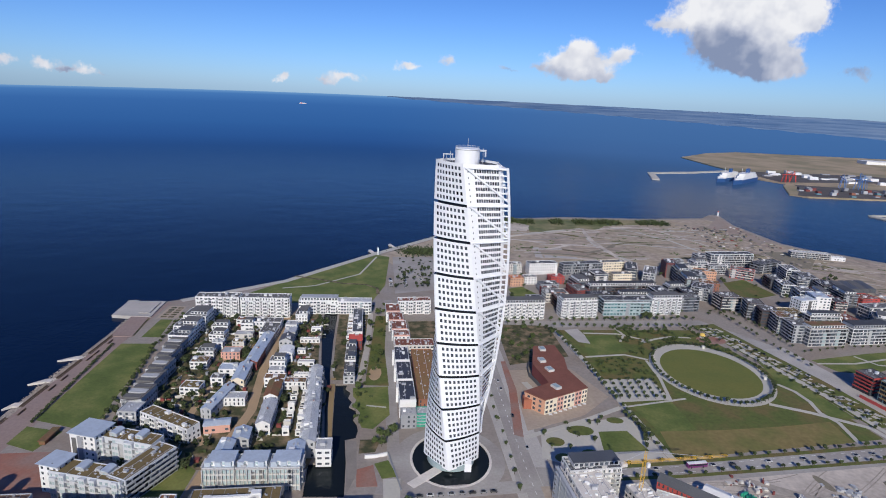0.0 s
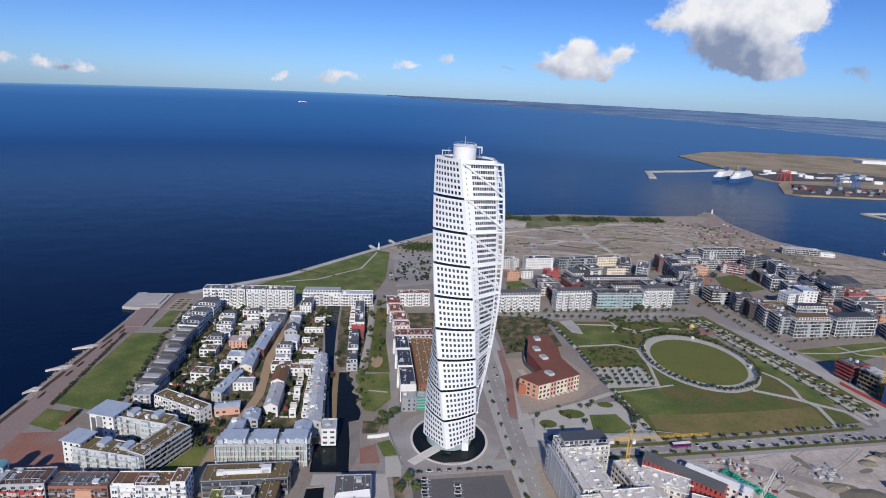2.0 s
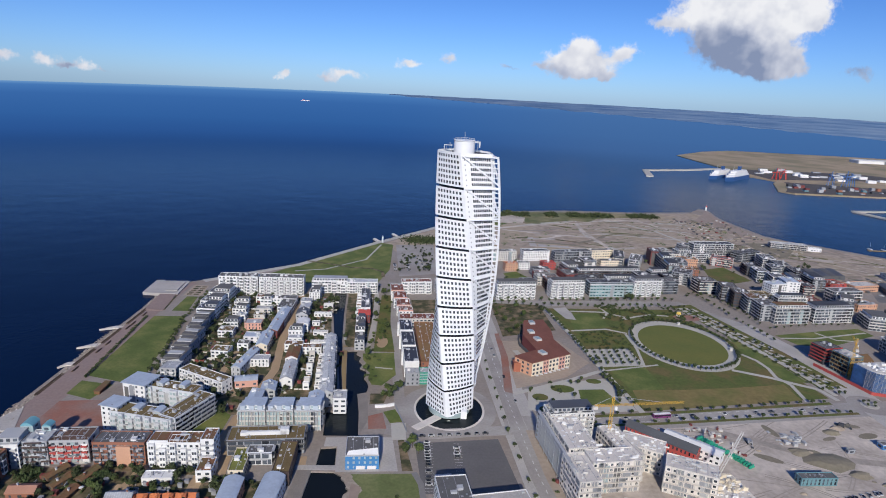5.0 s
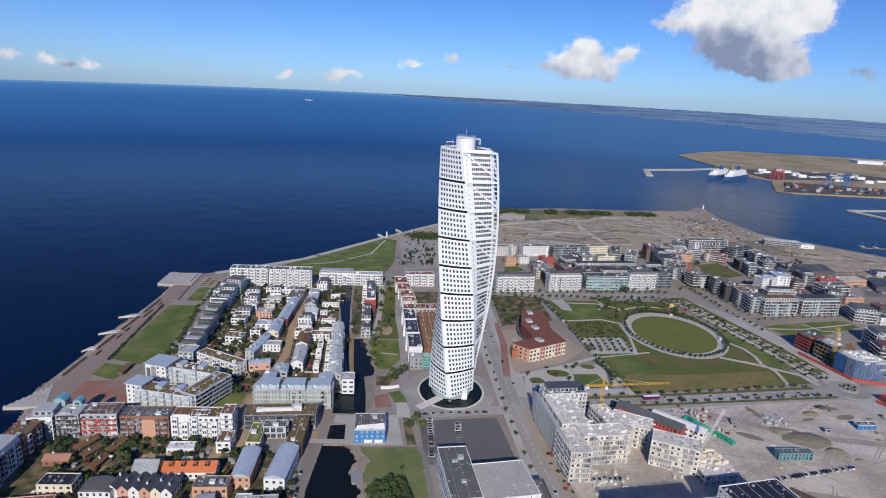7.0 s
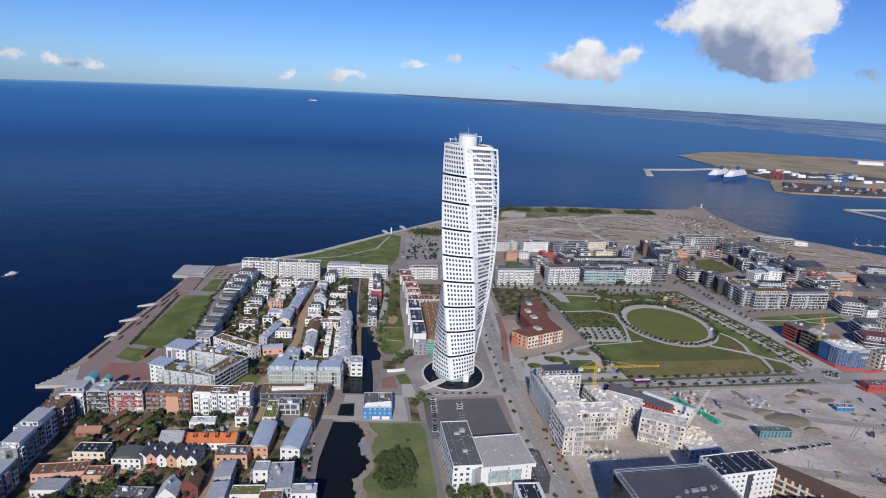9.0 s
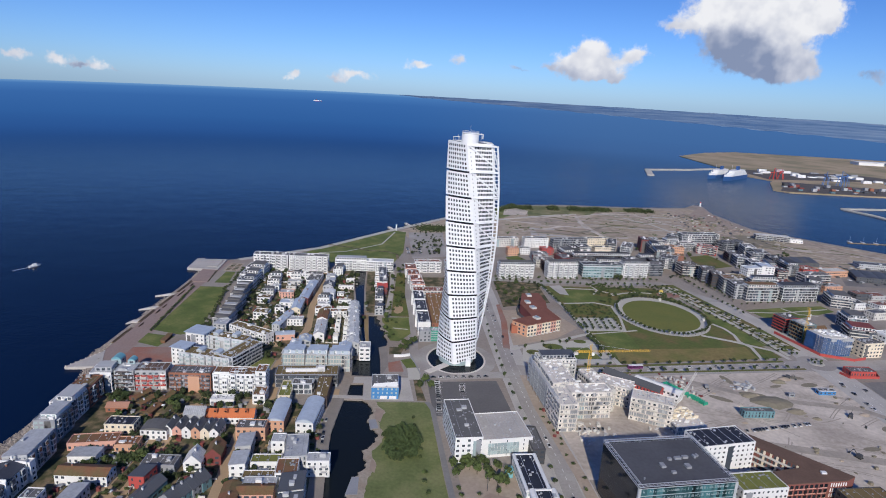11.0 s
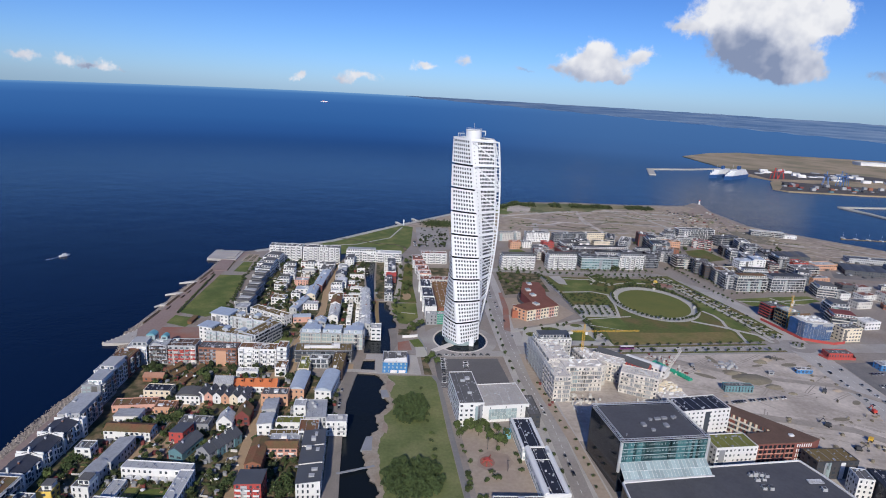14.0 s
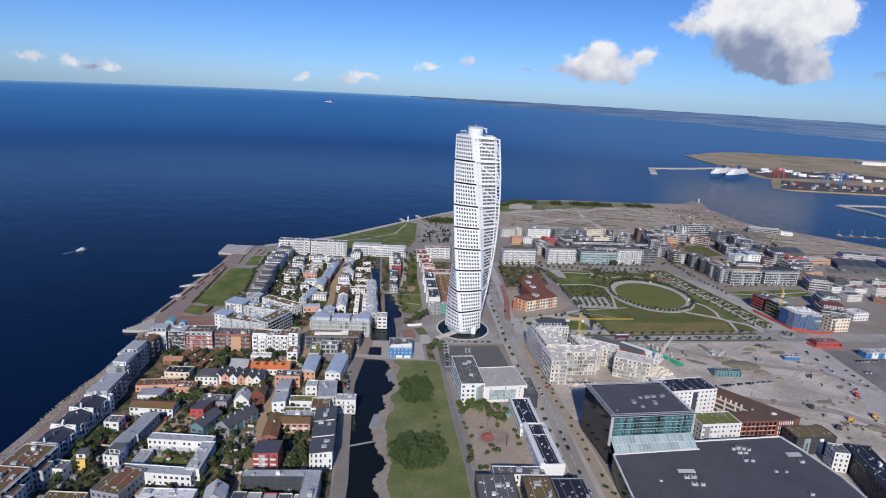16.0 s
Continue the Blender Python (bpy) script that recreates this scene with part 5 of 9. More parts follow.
    if slabs:
        for fl in range(1, floors):
            part("floor_slab", Shape().box(-a - .5, a + .5, -b - .9, b + .3, fl * fh - .14, fl * fh + .14), "concrete", B)
        # props, wall stubs, stacks and edge rails of the raw building
        works = Shape()
        for i in range(int(w * d / 9)):
            fx, fy = rnd.uniform(-a + .5, a - .5), rnd.uniform(-b + .5, b - .5)
            if rnd.random() < 0.5:
                works.beam((fx, fy, h), (fx, fy, h + rnd.uniform(0.8, 2.2)), 0.08)
            elif rnd.random() < 0.5:
                works.box(fx, fx + rnd.uniform(1, 4), fy, fy + 0.22, h, h + rnd.uniform(0.5, 1.6))
            else:
                works.box(fx - .7, fx + .7, fy - .5, fy + .5, h, h + rnd.uniform(0.2, 0.9))
        part("roof_works", works, rnd.choice(("offwhite", "light_grey", "white")), B, kind="stuff")
        props = Shape()
        for fl in range(floors + 1):
            z = fl * fh if fl else 0.0
            for i in range(int(w / 1.6) + 1):
                fx = -a + i * w / int(w / 1.6)
                props.beam((fx, -b - .85, z), (fx, -b - .85, z + 1.1), 0.06)
                if rnd.random() < 0.5 and fl < floors:
                    props.box(fx - .15, fx + .15, -b - .6, -b - .3, z, z + fh)
            props.beam((-a, -b - .85, z + 1.05), (a, -b - .85, z + 1.05), 0.05).beam((-a, -b - .85, z + .6), (a, -b - .85, z + .6), 0.05)
        part("edge_rails", props, "offwhite", B, kind="stuff")
        holes = Shape()
        for fl in range(floors):
            for i in range(int(w / 5)):
                fx = rnd.uniform(-a + 1.5, a - 1.5)
                holes.box(fx - 1.3, fx + 1.3, -b - .1, -b - .02, fl * fh + .2, fl * fh + fh - .3)
            for i in range(int(d / 5)):
                fy = rnd.uniform(-b + 1.5, b - 1.5)
                holes.box(-a - .1, -a - .02, fy - 1.3, fy + 1.3, fl * fh + .2, fl * fh + fh - .3)
        part("raw_openings", holes, "grey", B, "dark unglazed openings", kind="stuff")
    if balconies:
        win = max(win, 1.8)
        me = Shape().box(-1.6, 1.6, -1.5, 0, 0, 0.18).box(-1.6, 1.6, -1.5, -1.42, 0.18, 1.15).box(-1.6, -1.52, -1.42, 0, 0.18, 1.15).box(1.52, 1.6, -1.42, 0, 0.18, 1.15).mesh("balcony", rail or ("light_grey" if wall in ("white", "offwhite") else "white"))
        for fl in range(1, floors):
            for i in range(balconies):
                c = -a + (i + 0.5) * w / balconies
                ob = part("balcony", me, "", B)
                ob.location = (c, -b, fl * fh)
    for i in range(boxes):
        bw, bd, bh = rnd.uniform(1.5, 3.5), rnd.uniform(1.5, 3), rnd.uniform(0.8, 2.2)
        bx, by = rnd.uniform(-a + 2.2, a - 2.2) if a > 2.6 else 0, rnd.uniform(-b + 2, b - 2) if b > 2.4 else 0
        hz = h + (rise * 0.5 if form != "flat" else 0)
        part("roof_hood", Shape().box(bx - bw / 2, bx + bw / 2, by - bd / 2, by + bd / 2, hz, hz + bh).box(bx - bw / 2 - .1, bx + bw / 2 + .1, by - bd / 2 - .1, by + bd / 2 + .1, hz + bh, hz + bh + .12), "light_grey" if rnd.random() < 0.6 else "white", B)
    if form.startswith("gable") and w * d > 60:
        cxx, cyy = (rnd.uniform(-a * .6, a * .6), 0.6) if form == "gable_x" else (0.6, rnd.uniform(-b * .6, b * .6))
        stack = part("chimney", Shape().box(cxx - .4, cxx + .4, cyy - .4, cyy + .4, h, h + rise + 1.2), "brick" if rnd.random() < 0.4 else "white", B)
        part("cap", Shape().box(cxx - .5, cxx + .5, cyy - .5, cyy + .5, h + rise + 1.2, h + rise + 1.4), "grey", stack)
    if terrace:
        # a set-back top storey
        q = Shape().box(-a + terrace, a - 0.6, -b + terrace, b - 0.6, h, h + 2.8)
        top_storey = part("top_storey", q, "white" if wall != "white" or rnd.random() < 0.7 else "light_grey", B)
        part("top_roof", Shape().box(-a + terrace - .3, a - .3, -b + terrace - .3, b - .3, h + 2.8, h + 3.05), roof, top_storey)
        g = Shape()
        n = max(1, int((w - terrace) / 3))
        for i in range(n):
            c = -a + terrace + (i + 0.5) * (w - terrace - 0.6) / n
            g.box(c - 1.0, c + 1.0, -b + terrace - 0.05, -b + terrace + 0.05, h + 0.5, h + 2.3)
        part("window_row", g, glass, top_storey, kind="stuff")
    return B


APT = dict(kind="apartment_building")

# north waterfront quarter
N_ = dict(group="north quarter houses")
building(-190, 543, 40, 13, 20, 3, "white", "felt", boxes=5, fronts=6, **APT, **N_)
building(-146, 546, 46, 13, 19.5, 3, "white", "felt", boxes=4, fronts=7, **APT, **N_)
building(-98, 560, 38, 12, 13, 4, "white", "metal_roof", boxes=4, fronts=4, terrace=2, **APT, **N_)
building(-62.7, 562, 33, 12, 12.5, 4, "white", "metal_roof", boxes=2, fronts=3, **APT, **N_)
rnd = random.Random(11)
# stepped row facing the lawn: white at its north end, then dark pent roofs
for x, y, w, d, h, wl, rf, te in ((-198.5, 513, 20, 20, 13.5, "white", "felt", 5), (-199.5, 491, 19, 18, 12, "white", "felt", 6), (-198, 472, 17, 15, 11, "white", "slate", 6)):
    building(x, y, w, d, h, -2, wl, rf, terrace=te, boxes=1, win=2.2, gap=3.1, **N_)
for i, (x, y, d, w) in enumerate(((-196.5, 455, 16, 14), (-194.5, 436, 19, 12), (-191.5, 415, 19, 13), (-189.5, 394, 20, 14), (-187.5, 371, 21, 14))):
    B = building(x, y, w, d, 8.6, -3, ("grey", "grey", "light_grey", "grey", "light_grey")[i], ("felt", "slate", "felt", "felt", "felt")[i], "shed", lean=0.3, boxes=0, win=1.6, gap=2.8, **N_)
    for k in (-1, 1):
        part("fire_wall", Shape().prism([(-w / 2 - .4, k * (d / 2 - .2) - .2), (w / 2 + .3, k * (d / 2 - .2) - .2), (w / 2 + .3, k * (d / 2 - .2) + .2), (-w / 2 - .4, k * (d / 2 - .2) + .2)], 7, 9.4), "white", B, "white fire wall")
    for k in range(3):
        part("roof_step", Shape().box(-w * .42, w * .40, -d / 2 + 1 + k * d / 3, -d / 2 + d / 3 - .8 + k * d / 3, 9.4, 11.2), "felt" if k != 1 else "light_grey", B)
building(-184, 353, 12, 13, 9, -3, "light_grey", "metal_roof", balconies=2, **N_)
for x, y, w, d, rf in ((-176, 504, 14, 10, "felt"), (-172, 485, 13, 11, "felt"), (-170, 451, 13, 11, "felt"), (-168.5, 432, 13, 11, "brown_roof"), (-159.5, 391, 14, 11, "sedum"), (-166, 468, 9, 8, "light_grey"), (-160, 520, 12, 9, "brown_roof")):
    building(x, y, w, d, 6, rnd.choice((0, 3, -3)), "white", rf, terrace=3 if rf == "felt" else 0, boxes=1, win=2.2, **N_)
building(-153.5, 510, 11, 10, 7, 2, "white", "felt", terrace=3, **N_)
building(-139, 516, 29, 12, 7, 2, "white", "felt", boxes=3, **N_)
building(-130.5, 498, 14, 24, 7, 0, "white", "felt", boxes=2, **N_)
for x, y, w, d, wl, rf in ((-150, 487, 15, 9, "offwhite", "light_grey"), (-150, 451, 15, 11, "pink", "metal_roof"), (-142.5, 421, 14, 11, "white", "pale_metal"), (-126, 377, 17, 9, "white", "light_grey"), (-150, 470, 10, 7, "offwhite", "sedum"), (-146, 405, 9, 8, "white", "felt")):
    building(x, y, w, d, 6, 3, wl, rf, boxes=1, **N_)
for x, y, d, r, wl in ((-128.4, 470, 29, 0, "light_grey"), (-128.4, 441, 28, 1, "dark_red"), (-130, 411, 29, 3, "cream"), (-133.6, 381, 18, -8, "white"), (-136.2, 363, 17, -8, "light_grey")):
    building(x, y, 9.3 if d > 20 else 7.2, d, 7.5, r, wl, "pale_metal", "gable_y", lean=0.22, boxes=2, **N_)
building(-126, 343, 16, 8.5, 5.5, 12, "pink", "pale_metal", "gable_x", lean=0.12, **N_)
building(-154.7, 340.5, 42, 10, 9.6, -28, "white", "sedum", boxes=2, fronts=5, **APT, **N_)
for x, y, w, d, h, wl, rf, fm in ((-109, 535, 11, 18, 9, "white", "felt", "flat"), (-113.5, 508, 10, 11, 8, "white", "light_grey", "flat"), (-111, 490, 10, 12, 8, "light_grey", "metal_roof", "shed"), (-110.5, 474, 11, 14, 8, "light_grey", "slate", "gable_y"),
                                  (-105.5, 450, 11, 13, 8, "white", "white", "barrel"), (-108, 432, 12, 10, 8.5, "white", "felt", "flat"), (-105.5, 418, 12, 8, 7, "white", "light_grey", "flat"), (-104, 405, 15, 8, 7, "white", "brown_roof", "flat"),
                                  (-88.5, 402, 16, 8, 6, "white", "brown_roof", "flat"), (-100.5, 385, 9.5, 24, 8, "white", "brown_roof", "gable_y"), (-97, 353, 9, 30, 8, "white", "metal_roof", "gable_y")):
    building(x, y, w, d, h, 4 if d > 20 else 2, wl, rf, fm, lean=0.25, boxes=1, terrace=3 if rf == "felt" else 0, **N_)
for x, y, w in ((-93, 485, 17), (-88, 440, 13), (-87, 418, 12), (-92, 510, 9), (-96, 462, 7)):
    building(x, y, w, 4.5, 3.2, 3, "white", rnd.choice(("white", "light_grey")), **N_)
for i in range(8):
    for x0, w in ((-86.5, 4.5), (-105, 3.4), (-79.5, 3.5)):
        building(x0 + i * 0.75 + rnd.uniform(-.5, .5), 392 - i * 7.6, w, rnd.uniform(2.2, 4.2), rnd.choice((2.8, 3, 5.4)), 5, rnd.choice(("white", "white", "offwhite")), rnd.choice(("white", "light_grey", "felt", "brown_roof")), **N_)
for x, y in ((-72.8, 398), (-68.8, 364), (-64.8, 331)):
    B = building(x, y, 8.4, 34, 11, 6.8, "light_grey", "metal_roof", "gable_y", lean=0.25, boxes=3, bays=5, **APT, **N_)
    for k in range(6):
        part("roof_terrace", Shape().box(-5.6, -3.6, -15.5 + k * 5.3, -12.6 + k * 5.3, 7.4, 11.3).box(-5.7, -3.5, -15.7 + k * 5.3, -12.4 + k * 5.3, 11.3, 11.5), "white" if k % 2 else "light_grey", B)
building(-55.5, 521, 9, 60, 8, 5.3, "white", "slate", boxes=4, win=1.6, **N_)
for k in range(7):
    building(-64 + k * .6, 545 - k * 8.5, 5, 5, 3, 5, "white", rnd.choice(("light_grey", "white", "brown_roof")), **N_)
building(-52.5, 478, 11, 13, 8.5, 4, "dark_red", "red", "gable_x", lean=0.2, boxes=1, **N_)
for k, (wl, rf) in enumerate((("white", "slate"), ("light_grey", "felt"), ("white", "slate"), ("dark", "felt"), ("light_grey", "slate"))):
    building(-54.5 + k * 1.0, 463 - k * 12, 8.5, 11.5, (8, 7, 8, 6.5, 6)[k], 4, wl, rf, boxes=1, terrace=2.5 if k != 3 else 0, **N_)
for i, x in enumerate((-105.5, -88, -70.5)):                        # glazed front block and its wings
    B = building(x, 289 + i * 0.9, 17, 13, 14, 3, "light_grey", "pale_metal", "flat", bands=True, rail="offwhite", boxes=4, terrace=2.5, glass="glass_pale", **APT, **N_)
    fins = Shape()
    for k in range(9):
        fins.box(-8.5 + k * 2.1, -8.2 + k * 2.1, -7.8, -6.5, 0.2, 13.8)
    part("fins", fins, "offwhite", B, kind="stuff")
    for k in range(3):
        part("roof_hood", Shape().box(-7.4 + k * 5.4, -4.2 + k * 5.4, -5.4, -2.6, 14.0, 16.9).box(-7.5 + k * 5.4, -4.1 + k * 5.4, -5.5, -2.5, 16.9, 17.1), "pale_metal", B, "pale metal roof hood")
building(-109.5, 305, 9, 19, 11, 2, "light_grey", "pale_metal", "gable_y", lean=0.2, boxes=2, **N_)
building(-68.5, 305, 10, 16, 12, 4, "light_grey", "pale_metal", "gable_y", lean=0.2, boxes=2, **N_)
building(-105, 325, 10, 13, 9, 6, "light_grey", "pale_metal", "gable_y", lean=0.2, boxes=2, **N_)
building(-53, 312.5, 9, 12, 11, 4, "white", "light_grey", boxes=1, **N_)

# courtyard block near the shore, turned a little
U_ = dict(group="courtyard block", kind="apartment_building")
building(-169, 278, 42, 12, 14.5, -12, "pale_grey", "sedum", boxes=2, fronts=7, glass="glass_pale", **U_)
building(-146.5, 287, 12, 34, 14.9, -23, "pale_grey", "sedum", boxes=2, balconies=0, bands=True, rail="light_grey", **U_)
building(-166, 312, 38, 11, 14.2, -14, "pale_grey", "sedum", boxes=2, fronts=4, glass="glass_pale", **U_)
for x, y, w, d, h in ((-190.5, 283.8, 11.5, 11.5, 16.5), (-188.5, 314.5, 16.5, 15, 16.5)):
    B = building(x, y, w, d, h, -13, "white", "pale_metal", boxes=0, win=1.4, gap=3.2, **U_)
    part("eaves", Shape().prism([(-w / 2 - 1.2, -d / 2 - 1), (w / 2 + 1, -d / 2 - 1.3), (w / 2 + 1.4, d / 2 + .8), (-w / 2 - .8, d / 2 + 1.2)], h + 0.6, h + 0.9), "pale_metal", B, "wide pale metal roof plate")
for x, y, r in ((-174.5, 280.5, -12), (-160.5, 277.5, -12), (-173.5, 313.5, -14), (-158, 311.5, -14)):
    building(x, y, 5, 6.5, 16.4, r, "light_grey", "pale_metal", "barrel", lean=0.3, win=1.8, glass="glass_pale", **U_)

def checkered_front(b_ob, w, b, h, seed, mats):
    """Balcony screens set like a checkerboard over a front."""
    rnd = random.Random(seed)
    for k, mt in enumerate(mats):
        s = Shape()
        for fl in range(int(h / 2.9)):
            for i in range(int(w / 1.5)):
                if rnd.random() < (0.5, 0.3, 0.25)[k]:
                    x, out = -w / 2 + i * 1.5, 0.9 + 0.25 * k
                    s.box(x, x + 1.35, -b - out, -b - out + .1, fl * 2.9 + .6, fl * 2.9 + rnd.choice((1.7, 2.6)))
                    s.box(x, x + 1.35, -b - out, -b, fl * 2.9 + .45, fl * 2.9 + .6)
        part("balcony_screens", s, mt, b_ob, "coloured balcony screens", kind="stuff")


# south row of blocks
S_ = dict(group="south quarter houses")
building(-229, 243.5, 14, 14, 15, 8, "white", "light_grey", boxes=3, balconies=3, terrace=3, **APT, **S_)
building(-224, 254, 7, 7, 19, 2, "glass_pale", "pale_teal", "barrel", lean=0.5, **APT, **S_)
building(-214, 254.5, 5, 5, 18, 2, "glass_pale", "pale_teal", "barrel", lean=0.5, **APT, **S_)
B = building(-214.5, 247, 13, 13, 15, 5, "light_grey", "metal_roof", boxes=3, bands=True, **APT, **S_)
checkered_front(B, 12.5, 6.5, 14.5, 5, ("pale_grey", "pale_metal", "grey"))
B = building(-197.5, 250.5, 21, 14, 14.5, 5, "light_grey", "umber_roof", balconies=5, boxes=2, gap=2.4, rail="red", **APT, **S_)
checkered_front(B, 20, 7, 14, 3, ("red", "offwhite", "grey"))
frame_s = Shape()
for k in range(5):
    frame_s.box(-8 + k * 4, -7.8 + k * 4, -6, 1, 17, 17.2).beam((-7.9 + k * 4, -5.8, 14.5), (-7.9 + k * 4, -5.8, 17), .1)
part("roof_pergola", frame_s.box(-8, 8.2, -6, -5.8, 17, 17.2).box(-8, 8.2, .8, 1, 17, 17.2), "light_grey", B, "pale pergola frame on the roof", kind="stuff")
B = building(-169.5, 249.5, 29, 12, 14, 2, "brick", "felt", balconies=6, boxes=2, gap=2.4, rail="grey", **APT, **S_)
checkered_front(B, 28, 6, 13.5, 4, ("brick", "dark", "light_grey"))
part("render_panel", Shape().box(-1, 7, -7.6, -6, 0, 12.6), "salmon", B, "salmon rendered middle bay")
frame_s = Shape()
for k in range(8):
    frame_s.box(-13.5 + k * 3.8, -13.35 + k * 3.8, -5, 4, 15.8, 15.95)
part("roof_pergola", frame_s.box(-13.5, 13.5, -5, -4.85, 15.8, 15.95).box(-13.5, 13.5, 3.85, 4, 15.8, 15.95), "grey", B, "grey pergola frame on the roof", kind="stuff")
B = building(-138.8, 250, 29.5, 12, 14.6, 2, "white", "brown_roof", fronts=5, boxes=2, **APT, **S_)
frame_s = Shape().box(-2, 8, -6.4, -6.1, 16.8, 17.1).box(-2, 8, -1, -.7, 16.8, 17.1)
for k in range(5):
    frame_s.box(-2 + k * 2.4, -1.75 + k * 2.4, -6.4, -.7, 16.8, 17.05).beam((-1.9 + k * 2.4, -6.2, 14.6), (-1.9 + k * 2.4, -6.2, 16.9), .12)
part("roof_pergola", frame_s, "white", B, "white roof terrace frame", kind="stuff")
part("roof_screen", Shape().box(-13.5, -3, -5.8, -5.5, 14.6, 16.2), "white", B, "long white roof screen")
building(-120, 250.5, 7.5, 12, 17, 3, "white", "brown_roof", balconies=2, **APT, **S_)
B = building(-90.5, 264.5, 45, 15, 10, 6, "grey", "sedum", boxes=1, bands=True, rail="felt", **APT, **S_)
part("roof_screen", Shape().box(-12, 12, -2.4, -.8, 10, 12.4).box(8, 13, -2.4, 1, 10, 13.6).box(-15.5, -12, -3, 0, 10, 12.2), "white", B, "white roof pavilion on the planted roof")
building(-101, 243, 8.5, 22, 6, 4, "cream", "green_roof", boxes=1, **S_)
building(-75, 243, 9.5, 30, 8.5, 2, "brown_black", "sedum", boxes=1, **S_)
building(-91, 250.5, 14, 8, 8, 4, "pale_grey", "felt", boxes=2, bands=True, rail="light_grey", **S_)
building(-231, 225, 13, 18, 14.5, 2, "brick", "brown_roof", rail="dark", balconies=3, boxes=2, bays=2, **APT, **S_)
building(-231, 205, 13, 19, 15, 1, "white", "light_grey", boxes=4, balconies=4, bays=3, terrace=3, **APT, **S_)
building(-228, 184, 12.5, 19, 15, 2, "grey", "metal_roof", boxes=4, terrace=3, glass="glass_pale", win=2.0, bays=3, **APT, **S_)
building(-223, 154, 13, 26, 13.5, 3, "light_grey", "metal_roof", "shed", lean=0.22, boxes=1, bays=4, **APT, **S_)
building(-219, 140.5, 13, 4, 12, -2, "white", "white", **S_)
for i, (y, l, hh) in enumerate(((130, 16, 12.5), (113, 18, 11.5), (95, 17, 10.5))):
    building(-221.5, y, 14 - i * 0.4, l, hh - 1, 1, "white", "navy_felt", "gable_y", lean=0.16, gap=2.7, win=1.3, wh=1.9, bays=2, **APT, **S_)
    for k in (-1, 1):
        solid("party_wall", Shape().box(-229, -214, y + k * (l / 2 - .2) - .25, y + k * (l / 2 - .2) + .25, 0, hh + 1.0).box(-222, -221, y + k * (l / 2 - .2) - .3, y + k * (l / 2 - .2) + .3, hh, hh + 4), "white", "white party wall and chimney between terrace houses", "wall", "", "party walls")
building(-219, 84, 13, 4, 11, -1, "white", "white", **S_)
for i, (y, hh) in enumerate(((70, 14), (48, 15.5), (24, 15))):
    building(-219, y, 17, 21, hh, -1, "offwhite", "brown_roof", boxes=3, gap=2.9, win=2.2, wh=1.3, terrace=0, bands=True, **APT, **S_)
    building(-208.5, y - 4, 4.5, 9, hh - 3, -1, "light_grey", "brown_roof", gap=2.6, **APT, **S_)
building(-201, 121, 9, 8, 7, 0, "white", "felt", **S_)
building(-205, 72, 9, 8, 8, 0, "white", "felt", **S_)
building(-199.5, 83.5, 7.5, 8, 6, 4, "yellow", "felt", terrace=2, **S_)
building(-183, 88, 9, 9, 7, -2, "white", "felt", terrace=2.5, **S_)
building(-184, 99, 9, 13, 7.5, -3, "light_grey", "metal_roof", "barrel", **S_)
building(-182, 117, 9.5, 25, 7, -3, "light_grey", "metal_roof", "shed", lean=0.25, **S_)
building(-186, 142, 28, 10, 6.5, 0, "white", "brown_roof", "gable_x", lean=0.2, **S_)
building(-196, 160, 16, 9, 5, 0, "white", "metal_roof", "shed", lean=0.1, **S_)
building(-199, 175, 27, 10, 4.6, 10, "pink", "brown_roof", "flat", **S_)
building(-178, 173, 13, 9, 5, 6, "salmon", "brown_roof", boxes=1, **S_)
building(-191, 192, 18, 10, 6.5, 2, "cream", "solar", boxes=0, **S_)
building(-168, 188, 16, 11, 6.5, 2, "white", "felt", "barrel", lean=0.2, **S_)
building(-205.5, 216, 14, 8, 3.6, 4, "brick", "clay_tile", "gable_x", lean=0.22, **S_)
for x, y, r in ((-192, 226, -24), (-199, 233, -24), (-181, 232, -16), (-183, 215, -10)):
    building(x, y, 5, 13, 2.4, r, "timber_dark", "brown_roof", "gable_y", lean=0.22, kind="shed", group="garden sheds")
building(-150, 205, 13, 11, 8, 3, "light_grey", "metal_roof", "gable_x", lean=0.3, **S_)
B = building(-131.5, 208.5, 36, 10, 4.8, 4, "white", "orange_tile", "gable_x", lean=0.36, win=1.2, **S_)
for i in range(5):
    dormer = part("dormer", Shape().box(-13.6 + i * 6.4, -11.6 + i * 6.4, -4.2, -1.5, 7.6, 9.4), "orange_tile", B)
    part("dormer_window", Shape().box(-13.3 + i * 6.4, -11.9 + i * 6.4, -4.27, -4.18, 8.0, 9.2), "glass_black", dormer)
for i, c in enumerate(("white", "pink", "white", "salmon", "cream", "white")):
    building(-160.5 + i * 5.8, 192 - i * 0.3, 5.7, 12, 5.8, -2, c, "slate", "gable_y", lean=0.5, win=1.0, wh=1.6, gap=2.5, **S_)
building(-133, 158, 10, 11, 6, 5, "white", "metal_roof", "gable_y", lean=0.5, **S_)
building(-124, 166, 9, 13, 6.5, 5, "dark_red", "brown_roof", "gable_y", lean=0.5, **S_)
building(-151, 155, 19, 10, 5.5, 0, "grey", "felt", boxes=2, **S_)
building(-155, 142, 9.5, 11, 7, -12, "red", "slate", "shed", lean=0.3, **S_)
building(-147, 129.5, 9, 20, 5.5, -14, "teal", "slate", "gable_y", lean=0.3, **S_)
